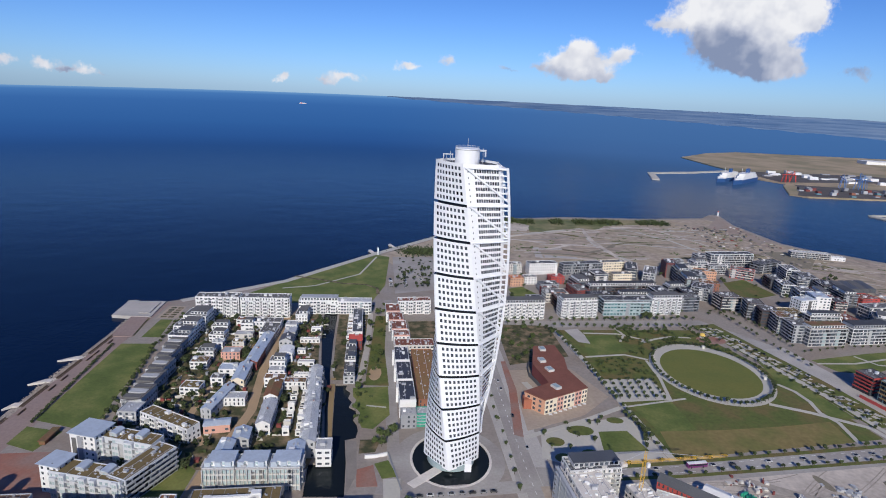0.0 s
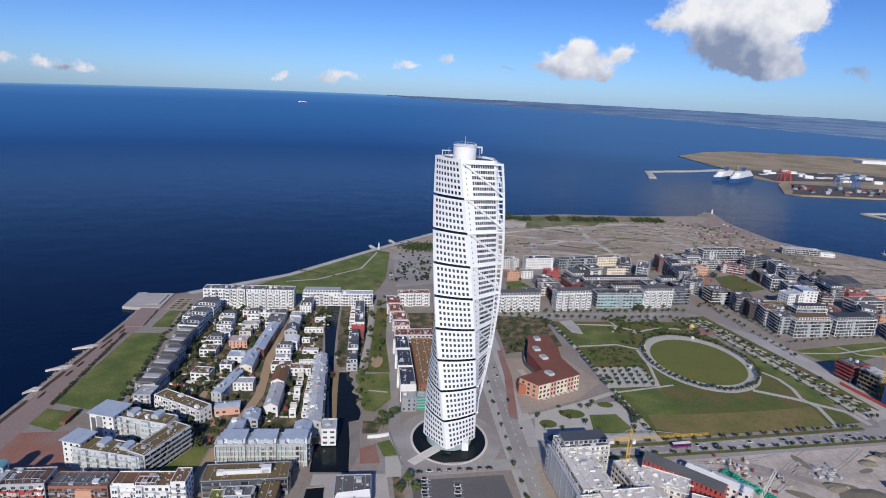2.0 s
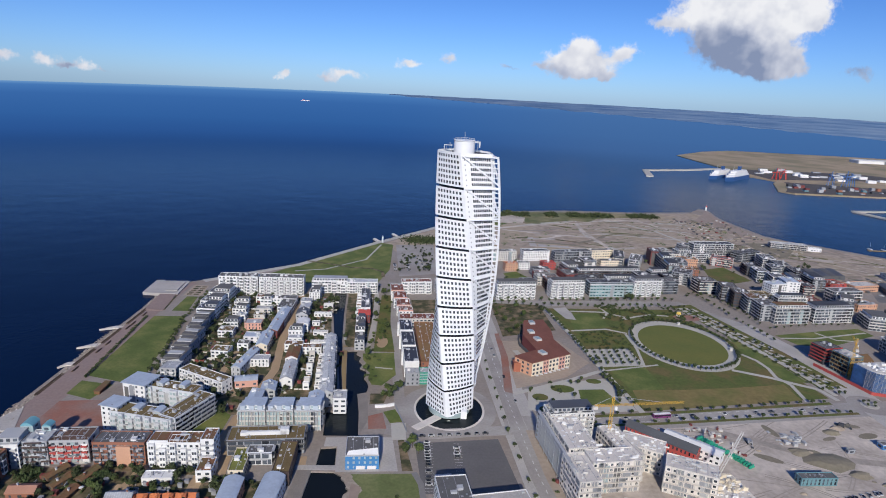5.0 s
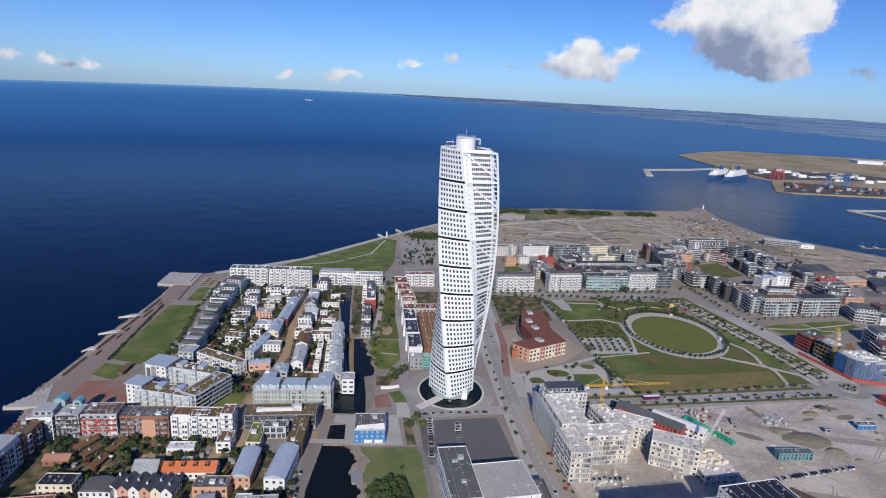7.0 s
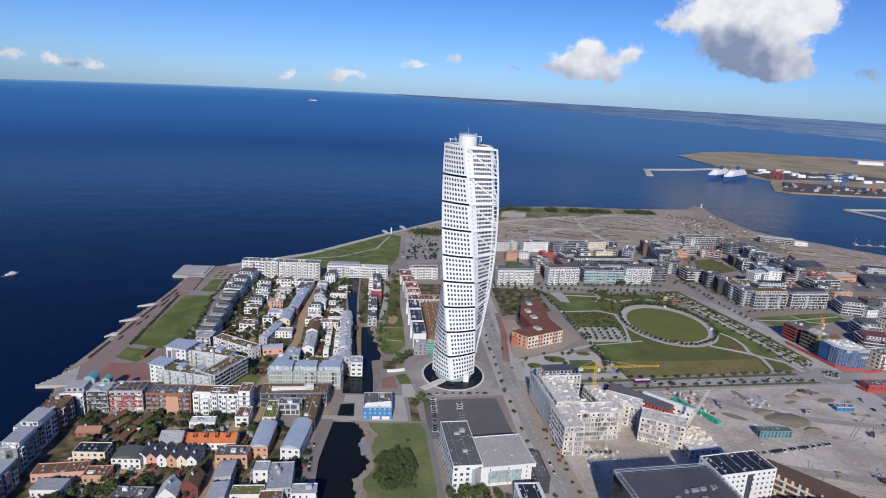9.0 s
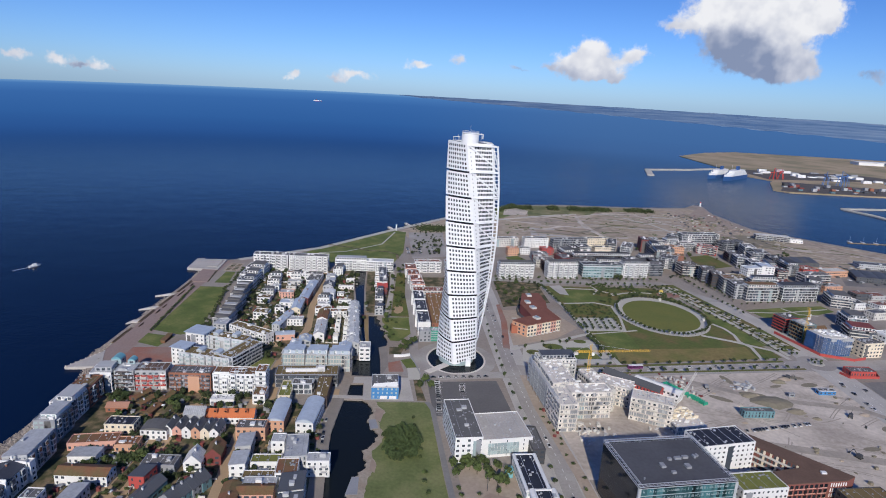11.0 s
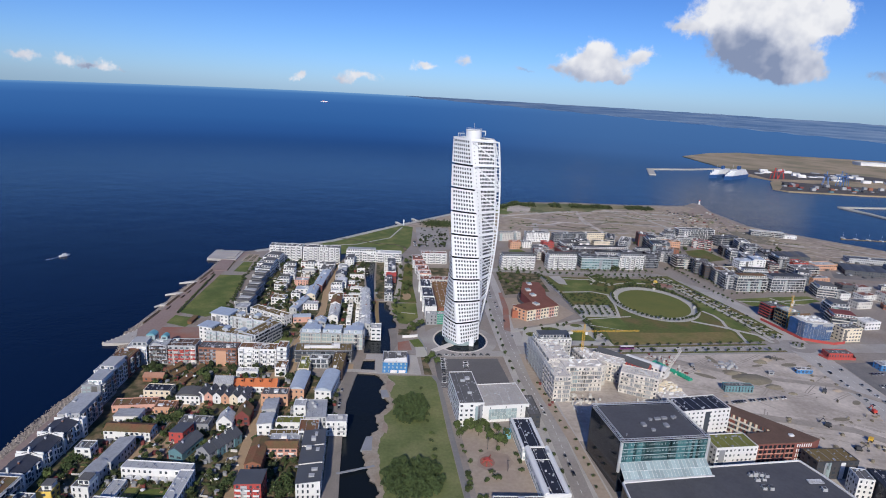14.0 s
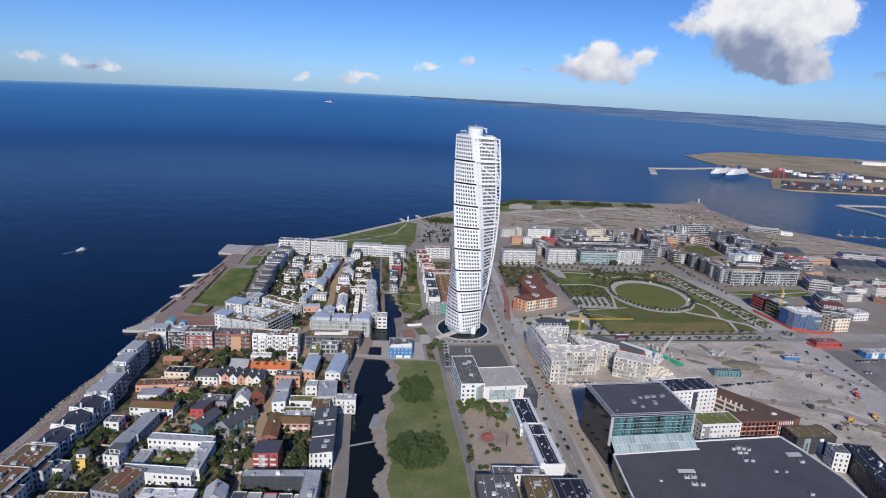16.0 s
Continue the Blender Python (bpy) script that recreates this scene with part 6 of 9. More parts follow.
for i in range(4):
    building(-132.5 + i * 3.0, 123.5 + i * 5.6, 10, 6.4, 6, -22, "teal" if i % 2 else "grey", "slate", "gable_y", lean=0.4, gap=2.4, **S_)
building(-152, 73, 40, 7, 7.1, -2, "white", "light_grey", **S_)
building(-152, 104.5, 38, 7, 7, -1, "white", "light_grey", **S_)
building(-134, 88, 7.5, 27, 7.3, 2, "white", "light_grey", boxes=1, **S_)
building(-168, 86, 7, 18, 4, 0, "white", "light_grey", **S_)
patch("garden_strip", [(-222, 238), (-158, 243), (-160, 226), (-222, 226)], 0.085, "garden", "overgrown gardens before the row of blocks", "garden")
patch("garden_strip", [(-151, 243), (-124, 243), (-124, 236), (-150, 236)], 0.085, "garden", "overgrown gardens before the row of blocks", "garden")
patch("garden_lane", strip([(-175, 118), (-173, 140), (-169.5, 174), (-166, 202), (-156, 228), (-154, 244)], 4.2), 0.1, "sand_path", "sandy lane between the gardens", "path")
patch("garden_yard", [(-183, 128), (-176, 142), (-157, 130), (-158, 124), (-172, 118)], 0.09, "sand_path", "sandy yard beside the white court", "pavement")
patch("garden_yard", [(-208, 170), (-193, 169), (-192, 149), (-204, 148)], 0.09, "red_paving", "reddish earth yard behind the houses", "pavement")
patch("courtyard_lawn", [(-168, 94), (-138, 94), (-138, 79), (-168, 79)], 0.09, "lawn", "green courtyard lawn", "lawn")
building(-139, 56, 28, 8, 5.5, 2, "white", "white", boxes=3, **S_)
building(-114, 56, 11, 12, 7, 10, "light_grey", "metal_roof", "gable_y", lean=0.4, **S_)
building(-167, 62, 16, 22, 8, -10, "grey", "brown_roof", boxes=1, **S_)
building(-188, 48, 20, 10, 6, 0, "cream", "sedum", **S_)
building(-97.5, 210, 10.5, 27, 8, 2, "salmon", "pale_metal", "barrel", lean=0.3, **S_)
building(-77.5, 210.5, 11.5, 31, 8.5, -3, "white", "pale_metal", "barrel", lean=0.35, **S_)
building(-141.5, 230, 16, 7, 4, 4, "white", "white", **S_)
building(-117.5, 236, 8.5, 13, 7, 4, "white", "brown_roof", boxes=1, **S_)
building(-110, 191, 18, 10, 8.5, 3, "salmon", "felt", boxes=2, **S_)
building(-90, 178, 8, 9, 8, 4, "white", "light_grey", **S_)
building(-109, 174, 9, 14, 8, 5, "light_grey", "metal_roof", "shed", lean=0.2, **S_)
building(-107, 156, 9, 13, 8, 5, "white", "metal_roof", "shed", lean=0.2, **S_)
building(-93, 161, 17, 8, 5, 4, "white", "green_roof", **S_)
building(-93, 146, 18, 7, 5, 4, "white", "sedum", **S_)
building(-77, 168, 13, 23, 10, 8, "light_grey", "metal_roof", boxes=2, **APT, **S_)
building(-78, 149, 12, 14, 9, 6, "white", "brown_roof", **S_)
building(-62, 157, 13, 8.5, 10, 4, "white", "light_grey", boxes=1, balconies=2, **S_)
building(-90, 138, 18, 7, 7, 4, "light_grey", "metal_roof", boxes=1, **S_)
building(-90.5, 131, 19, 9, 7, 4, "pink", "brown_roof", "gable_x", lean=0.2, balconies=3, **S_)
building(-102.5, 122, 9, 26, 7.5, 5, "brick", "brown_roof", "gable_y", lean=0.2, **S_)
building(-96.5, 90, 14, 12, 13, 2, "red", "slate", "shed", lean=0.1, balconies=3, **APT, **S_)
for i, y in enumerate((128, 111, 94)):
    building(-71.5 + 2.2 * i, y + 5 - i * 0.5, 13, 15.5, 10.5, 6, "white", "slate", "shed", lean=0.22, boxes=2, **APT, **S_)
building(-88, 72, 34, 7, 9, 4, "dark", "metal_roof", boxes=2, **APT, **S_)
building(-66, 58, 9, 34, 10, 4, "grey", "metal_roof", boxes=2, **APT, **S_)
for i, c in enumerate(("light_grey", "green_roof", "red", "white", "cream")):
    building(-102 + i * 8, 56, 7, 7, 6, 4, c if c in WORDS and "roof" not in c else "cream", rnd.choice(("slate", "light_grey")), **S_)

# between pond and street
E_ = dict(group="buildings by the tower street")
B = building(-31.7, 254.8, 19.5, 20, 9, 4, "glass_blue", "felt", boxes=0, kind="pavilion", glass="glass_pale", gap=2.2, **E_)
screen = Shape()
screen.face((-9.4, -9.6, 8.8), (9.4, -9.6, 8.8), (9.0, -5.0, 11.2), (-8.0, -6.6, 10.4)).face((-8.0, -6.6, 10.4), (9.0, -5.0, 11.2), (9.0, -4.4, 9), (-8.0, -6.0, 9))
part("roof_wave", screen, "white", B, "white sloping roof screen")
part("base_panel", Shape().box(-3.5, 1.5, -10.2, -10.05, 0.2, 2.4).box(3.0, 8.0, -10.2, -10.05, 0.2, 2.4), "white", B)
part("lift_hood", Shape().box(1.5, 4.5, 3, 6, 9, 11), "light_grey", B)
building(22, 194.5, 17, 46, 17, 8, "white", "felt", boxes=3, gap=3.2, win=1.8, **APT, **E_)
building(16, 219, 9, 9, 13, 8, "white", "felt", boxes=1, **APT, **E_)
H = building(46.5, 195.5, 33, 31, 12, 11, "white", "paving", boxes=0, kind="hall", win=0.6, gap=9, **E_)
glz = Shape()
for i in range(10):
    for j in range(3):
        glz.box(-12 + i * 2.0, -12 + i * 2.0 + 1.85, -15.66, -15.52, 2.0 + j * 2.6, 2.0 + j * 2.6 + 2.45)
part("glass_wall", glz, "glass_pale", H, "large pale glazed wall", kind="stuff")
building(67, 186, 8, 26, 10, 5, "black_render", "felt", kind="hall", **E_)
C = building(60, 153, 13.5, 34, 8.6, 5.7, "white", "solar", kind="hall", boxes=0, glass="glass_pale", win=2.2, **E_)
part("eaves", Shape().beam((-6.3, -17, 8.4), (-6.3, 17, 8.4), 1.0, 12).beam((6.3, -17, 8.4), (6.3, 17, 8.4), 1.2, 12), "white", C, "rounded white eaves")
part("end_cap", Shape().box(-6.8, 6.8, 16.4, 17.3, 0, 9.2), "white", C)
C = building(66, 114, 14, 45, 9, 5.7, "white", "solar", kind="hall", boxes=1, glass="glass_pale", win=2.2, **E_)
part("eaves", Shape().beam((-6, -22.4, 8.8), (-6, 22.4, 8.8), 1.9, 14).beam((6, -22.4, 8.8), (6, 22.4, 8.8), 1.7, 14), "white", C, "broad rounded white eaves")
part("end_wall", Shape().box(-7.2, 7.2, -22.9, -22.2, 0, 10.2), "white", C, "plain white end wall")
part("end_cap", Shape().box(-7, 7, 21.8, 22.7, 0, 10), "white", C)
part("roof_strap", Shape().box(-4.6, 4.6, 9.6, 10, 9.1, 9.4), "white", C)
solid("store_box", Shape().box(46.3, 50.8, 158.5, 162.5, -0.1, 5.2).box(46.1, 51, 158.3, 162.7, 5.2, 5.45), "pale_teal", "pale blue-green store box beside the hall", "store", "")
building(48, 88, 30, 8, 7, 3, "white", "felt", kind="hall", boxes=2, **E_)
building(34, 70, 22, 24, 8, 3, "dark", "felt", kind="hall", boxes=3, **E_)
building(57, 68, 16, 24, 9, 3, "dark", "sedum", kind="hall", boxes=2, **E_)
building(75, 68, 18, 24, 9, 5, "grey", "solar", kind="hall", boxes=1, **E_)

# brown and dark-roofed rows behind the tower
for x, y, d in ((-6, 378, 30), (-9, 409, 31), (-12, 439, 27)):
    B = building(x, y, 11, d, 12.5, 5, "white", "navy_felt", boxes=2, **E_)
    part("fire_wall", Shape().box(-5.7, 5.7, -d / 2 - .1, -d / 2 + .7, 0, 13.6), "white", B, "white fire wall between the blocks")
    part("stair_bay", Shape().box(-7, -5.4, d / 2 - 9, d / 2 - 5, 0, 12), "white", B)
building(-4, 354, 10.5, 9, 10, 5, "grey", "light_grey", boxes=1, **E_)
B = building(5.6, 356.5, 8.5, 9, 9.5, 5, "green_net", "light_grey", glass="teal", **E_)
for k in range(4):
    part("scaffold_lift", Shape().box(-4.7, 4.7, -5.6, -4.6, 2.2 * (k + 1), 2.2 * (k + 1) + .2), "steel", B)
building(7.5, 414, 17, 84, 9, 5, "brick", "planted_rust", kind="hall", **E_)
building(-2, 469, 33, 14, 9.5, 5, "offwhite", "rust_roof", boxes=2, **APT, **E_)
for x, y, d in ((-24.5, 548, 22), (-20.5, 525, 21), (-16.5, 503, 20), (-13.5, 485, 13)):
    B = building(x, y, 13.5, d, 11, 6, "white", "rust_roof", boxes=2, **APT, **E_)
    part("parapet_trim", Shape().box(-6.9, 6.9, -d / 2 - .3, -d / 2 + .5, 10.6, 11.9), "pink", B)
building(-4, 567, 33, 11, 13.5, 8, "white", "rust_roof", fronts=4, boxes=3, **APT, **E_)
building(34, 571, 34, 11, 13.5, 8, "white", "rust_roof", fronts=4, boxes=3, **APT, **E_)
building(27, 510, 12, 40, 12, 4, "offwhite", "rust_roof", boxes=2, **APT, **E_)
patch("courtyard_lawn", [(-9, 540), (18, 544), (18, 482), (-3, 480)], 0.1, "garden", "leafy green court behind the tower", "garden")

# east building site
X_ = dict(group="unfinished blocks", slabs=True, wh=1.4)
building(95, 262, 18, 40, 20, 8, "raw_concrete", "concrete", boxes=2, gap=3.4, win=1.3, balconies=0, **APT, **X_)
building(99, 285, 30, 13, 21, 8, "white", "slate", boxes=3, terrace=3, balconies=5, **APT, **X_)
building(113, 236, 30, 13, 20, 8, "raw_concrete", "concrete", boxes=1, gap=3.0, win=1.4, **APT, **X_)
building(124, 256, 12, 34, 17, 14, "offwhite", "concrete", boxes=1, gap=3.0, **APT, **X_)
building(92, 224, 13, 26, 20, 8, "raw_concrete", "concrete", gap=2.6, **APT, **X_)
building(139, 258, 26, 15, 15, -28, "raw_concrete", "concrete", gap=3.0, **APT, **X_)
building(159, 276, 46, 9, 8, -42, "red", "slate", "gable_x", lean=0.35, gap=3.4, **S_)
building(178, 272, 36, 9, 7, -42, "white", "white", "gable_x", lean=0.15, **S_)
building(158, 232, 28, 14, 17, -24, "raw_concrete", "concrete", gap=3.2, **APT, **X_)
S = thing("scaffold", "grey steel scaffold along the unfinished block", "scaffold", pose(84, 250, 0, 0, 0, 8), "scaffolds")
for k in range(9):
    part("standard", Shape().beam((0, -32 + k * 8, 0), (0, -32 + k * 8, 21), .12).beam((-1.6, -32 + k * 8, 0), (-1.6, -32 + k * 8, 21), .12), "steel", S)
for k in range(7):
    part("deck", Shape().box(-1.7, 0.1, -32, 32, 2.5 + k * 3, 2.65 + k * 3), "light_grey", S)
F = building(178, 226, 22, 25, 6, 8, "raw_concrete", "concrete", gap=3.2, **X_)
form = Shape()
for i in range(70):
    fx, fy, fw = rnd.uniform(-10, 9), rnd.uniform(-3, 12), rnd.uniform(1, 3)
    form.box(fx, fx + fw, fy, fy + rnd.choice((.2, 1.4)), 6, 6 + rnd.uniform(.4, 2.4))
part("formwork", form, "cream", F, "pale timber formwork on the raw deck", kind="stuff")

# glass office box with the long low hall before it
G = thing("office_building", "dark glass office box with green glazed front and black roof", "building", pose(128.3, 134, 0, 0, 0, 9.5))
w, d, h = 27.0, 20.5, 32.0
part("body", Shape().box(-w, w, -d, d, -0.3, h), "glass_black", G, "dark mirrored glass walls")
part("roof", Shape().box(-w + 2, w - 2, -d + 2, d - 2, h, h + 0.15), "hall_felt", G, "black felt roof")
fr = Shape()
for x0, x1, y0, y1 in ((-w - .4, w + .4, -d - .4, -d + 2), (-w - .4, w + .4, d - 2, d + .4), (-w - .4, -w + 2, -d + 2, d - 2), (w - 2, w + .4, -d + 2, d - 2)):
    for zz in (h - 0.2, h + 0.9):
        fr.box(x0, x1, y0, y0 + 0.25, zz, zz + 0.25).box(x0, x1, y1 - 0.25, y1, zz, zz + 0.25).box(x0, x0 + 0.25, y0, y1, zz, zz + 0.25).box(x1 - 0.25, x1, y0, y1, zz, zz + 0.25)
for i in range(28):
    x = -w + i * 2 * w / 27
    fr.box(x - .1, x + .1, -d - .4, -d + 2, h + .9, h + 1.05).box(x - .1, x + .1, d - 2, d + .4, h + .9, h + 1.05)
for i in range(18):
    y = -d + i * 2 * d / 17
    fr.box(-w - .4, -w + 2, y - .1, y + .1, h + .9, h + 1.05).box(w - 2, w + .4, y - .1, y + .1, h + .9, h + 1.05)
part("roof_frame", fr, "steel", G, "pale steel maintenance frame round the roof edge", kind="stuff")
for j in range(3):
    row = Shape()
    for i in range(30):
        row.box(-w + 0.6 + i * 1.79, -w + 0.6 + i * 1.79 + 1.66, -d - 0.12, -d, 19.4 + j * 4.2, 19.4 + j * 4.2 + 3.6)
    part("window_row", row, "glass_green", G, kind="stuff")
    fins = Shape()
    for i in range(88):
        if rnd.random() < 0.72:
            fx = -w + 0.9 + i * 0.6
            fins.box(fx, fx + 0.22, -d - 0.2, -d - 0.1, 21.0 + j * 4.2, 21.0 + j * 4.2 + rnd.choice((0.8, 1.3, 1.5)))
    part("blind_fins", fins, "glass_pale", G, "pale upright blinds behind the glazing", kind="stuff")
    part("floor_band", Shape().box(-w, w, -d - 0.16, -d - 0.02, 18.95 + j * 4.2, 19.35 + j * 4.2), "glass_pale", G)
for sx in (-1, 1):
    part("corner_post", Shape().box(sx * w - 0.7, sx * w + 0.7, -d - 0.5, -d + 0.6, 13, h), "steel", G)
skirt = Shape()
for i in range(24):
    x = -w + i * 2 * w / 24
    for za, zb, ya, yb in ((13.5, 16.2, 8.6, 4.5), (16.3, 19.0, 4.4, 0.3)):
        skirt.face((x + .06, -d - ya, za), (x + 2 * w / 24 - .06, -d - ya, za), (x + 2 * w / 24 - .06, -d - yb, zb), (x + .06, -d - yb, zb))
part("skirt_frame", Shape().face((-w, -d - 8.8, 13.3), (w, -d - 8.8, 13.3), (w, -d - 0.1, 18.9), (-w, -d - 0.1, 18.9)).box(-w - .6, w + .6, -d - 9.6, -d - 8.6, 12.8, 13.8), "white", G, "white frame of the sloping canopy")
part("glass_skirt", skirt, "glass_pale", G, "pale sloping glass canopy", kind="stuff")
for x, y, uw, ud in ((1.5, .6, 1.8, 1.6), (6.4, 1, 3.6, 1.8), (11, 1.4, 3.2, 1.8), (16.6, 1.6, 1.2, 2.4), (18.6, 2.2, .8, 2.0), (-5.5, -4.4, 2.4, 3.4), (8, -6.3, 2.6, 3.4), (-2.6, -10.6, 2.2, 1.6), (-21, -14, .6, .6)):
    part("roof_hood", Shape().box(x - uw / 2, x + uw / 2, y - ud / 2, y + ud / 2, h + .15, h + 1.2).box(x - uw / 2 - .1, x + uw / 2 + .1, y - ud / 2 - .1, y + ud / 2 + .1, h + 1.2, h + 1.3), "grey", G)

A = thing("exhibition_hall", "long low hall with a wide black felt roof", "hall", pose(0, 0, 0))
outline = [(104, -20), (105, 99), (154, 108.5), (157, 117), (220.6, 128.4), (226, 115), (234, 89), (242, -20)]
part("wall", Shape().prism(outline, -0.3, 13), "glass_black", A)
part("roof", Shape().prism([(160 + (x - 160) * 0.99, 60 + (y - 60) * 0.99) for x, y in outline], 13, 13.25), "hall_felt", A, "black felt roof")
edge = Shape()
for p, q in zip(outline, outline[1:] + outline[:1]):
    edge.prism(strip([p, q], 0.8), 12.6, 13.9)
part("roof_edge", edge, "white", A, "white roof edge")
def roof_unit(x, y, w, d, h):
    u = part("roof_unit", Shape().box(x - w / 2, x + w / 2, y - d / 2, y + d / 2, 13.5, 13.5 + h), "light_grey", A)
    part("fan", Shape().prism(ellipse(x, y, d * 0.36, d * 0.36, 0, 12), 13.5 + h, 13.7 + h), "dark", u)
    part("skid", Shape().box(x - w / 2 - .2, x + w / 2 + .2, y - d / 2, y - d / 2 + .2, 13.2, 13.5).box(x - w / 2 - .2, x + w / 2 + .2, y + d / 2 - .2, y + d / 2, 13.2, 13.5), "steel", u)


for x, y, uw, ud, uh in ((182, 111, 2.2, 1.8, 1.4), (185, 111.5, 2.4, 2, 2.0), (188.4, 111.5, 2.2, 2, 1.6), (191.5, 111, 2, 1.8, 1.2), (184, 107, 2.6, 1.8, 1.3), (188, 107.5, 2.2, 1.6, 1.1), (184, 100, 2.2, 3, 1.2), (188, 100, 2.2, 3, 1.2),
                         (218.5, 101, 2.6, 2.4, 1.3), (203, 90, 1.6, 1.6, .9), (197, 90, 1.6, 1.6, .9), (141, 80, 3, 2, 1.3), (145, 80.5, 3, 2, 1.3), (143, 74, 3.4, 1.8, 1.2), (147.5, 74, 2.4, 1.8, 1.2), (125, 76, 1.6, 1.6, .8), (206, 70, 2.2, 1.8, 1.2)):
    roof_unit(x, y, uw, ud, uh)
duct = Shape()
for k in range(4):
    duct.beam((213, 105.5 + k * 1.1, 14), (222, 106.5 + k * 1.1, 14), 0.3, 8)
    duct.beam((138, 84 + k * .9, 13.9), (148, 84.6 + k * .9, 13.9), 0.25, 8)
part("duct", duct, "steel", A, "bright steel ducts", kind="stuff")
seam = Shape()
for k in range(12):
    seam.box(104 + k * 9.5, 104.12 + k * 9.5, -18, 104, 13.2, 13.32)
part("roof_seams", seam, "felt", A, kind="stuff")
O_ = dict(group="harbour-side office blocks")
B = building(176, 172, 36, 18, 25, 13, "white", "solar", boxes=0, gap=3.2, win=1.2, wh=1.2, **APT, **O_)
building(155, 162, 12, 16, 19, 13, "white", "dark", **APT, **O_)
building(184, 141, 28, 15, 17, 9, "white", "green_roof", gap=2.6, win=1.2, wh=1.3, **APT, **O_)
W = thing("apartment_building", "brick wedge-shaped block with brown planted roof", "building", pose(0, 0, 0), "harbour-side office blocks")
wedge = [(200, 141), (240, 147), (247, 151), (206, 192), (198, 184), (220, 158), (200, 153)]
part("wall", Shape().prism(wedge, -0.3, 15), "dark_brick", W)
part("roof", Shape().prism(wedge, 15, 15.4), "umber_roof", W)
part("roof_hood", Shape().box(228, 231, 152, 154, 15.4, 16.4), "white", W)


def wall_row(p, q, n, z0, z1, out, share=0.6, skip=0.0, seed=1):
    """Openings set along a straight wall from p to q, proud of it by out."""
    rnd = random.Random(seed)
    s = Shape()
    for i in range(n):
        if rnd.random() < skip:
            continue
        ka, kb = (i + 0.5 - share / 2) / n, (i + 0.5 + share / 2) / n
        s.prism(strip([(p[0] + (q[0] - p[0]) * k, p[1] + (q[1] - p[1]) * k) for k in (ka, kb)], out), z0, z1)
    return s


for j in range(4):
    part("window_row", wall_row((200, 141), (228, 145.2), 9, 1.8 + j * 3.4, 3.9 + j * 3.4, 0.3), "glass_black", W, kind="stuff")
    part("sill_band", wall_row((200, 141), (228, 145.2), 4, 1.2 + j * 3.4, 1.7 + j * 3.4, 0.5, 0.8), "pink", W, "pinkish bands below the windows")
    part("window_row", wall_row((229, 145.4), (240, 147), 7, 1.8 + j * 3.4, 4.1 + j * 3.4, 0.3, 0.45), "white", W, kind="stuff")
    part("court_gallery", wall_row((198.6, 183.4), (219.6, 158.4), 1, 0.9 + j * 3.6, 1.9 + j * 3.6, 1.6, 1.0), "offwhite", W, "pale gallery balconies on the court side")
    part("window_row", wall_row((198.2, 183.8), (219.8, 158.2), 13, 2.0 + j * 3.6, 4.1 + j * 3.6, 0.5, 0.62, 0.1, j), "dark", W, kind="stuff")
    part("court_wall_panels", wall_row((198.2, 183.8), (219.8, 158.2), 9, 1.9 + j * 3.6, 4.3 + j * 3.6, 0.7, 0.35, 0.2, 7 + j), "cream", W, kind="stuff")
building(246, 138, 28, 14, 12, 7, "black_render", "sedum", boxes=0, **APT, **O_)
building(252, 118, 9, 11, 13, -8, "white", "felt", boxes=0, gap=2.4, win=1.1, wh=1.6, **APT, **O_)
building(262.5, 98, 15, 50, 13.4, -8, "black_render", "solar", boxes=1, gap=2.4, win=1.1, wh=1.6, **APT, **O_)

# school: one long bent building under a rust-red roof
K = thing("school", "bent brick and cream school under a rust-red roof", "building", pose(0, 0, 0))
bent = [(98.7, 462), (117.3, 466), (120, 440), (118, 420), (126, 391), (91, 371), (78.6, 383.5), (99, 397), (92.3, 429)]
part("wall", Shape().prism(bent, -0.3, 11.4), "dark_red", K, "dark red brick walls")
part("roof", Shape().prism([(105 + (x - 105) * 1.02, 415 + (y - 415) * 1.012) for x, y in bent], 11.4, 12), "rust_roof", K, "rust-red roof")
part("end_panel", wall_row((78.6, 383.5), (91, 371), 2, 0, 11.3, 0.35, 0.98), "salmon", K, "orange brick gable wall")
for k, (a, b, mt) in enumerate(((0.0, 0.28, "cream"), (0.29, 0.42, "pink"), (0.43, 0.7, "cream"), (0.71, 0.86, "pink"), (0.87, 1.0, "cream"))):
    p, q = [(91 + 35 * f, 371 + 20 * f) for f in (a, b)]
    part("front_panel", wall_row(p, q, 1, 0.1, 11.2, 0.5, 1.0), mt, K, "cream and pink rendered front")
    for fl in range(3):
        part("window_row", wall_row(p, q, max(2, int((b - a) * 14)), 1.2 + fl * 3.5, 3.1 + fl * 3.5, 0.62, 0.55, 0.1, k + fl), "glass", K, kind="stuff")
for fl in range(3):
    part("window_row", wall_row((126, 391), (118, 420), 6, 1.2 + fl * 3.5, 3.1 + fl * 3.5, 0.4, 0.5), "glass", K, kind="stuff")
    part("window_row", wall_row((79.5, 382.6), (90, 372), 3, 1.2 + fl * 3.5, 3.0 + fl * 3.5, 0.5, 0.4), "glass", K, kind="stuff")
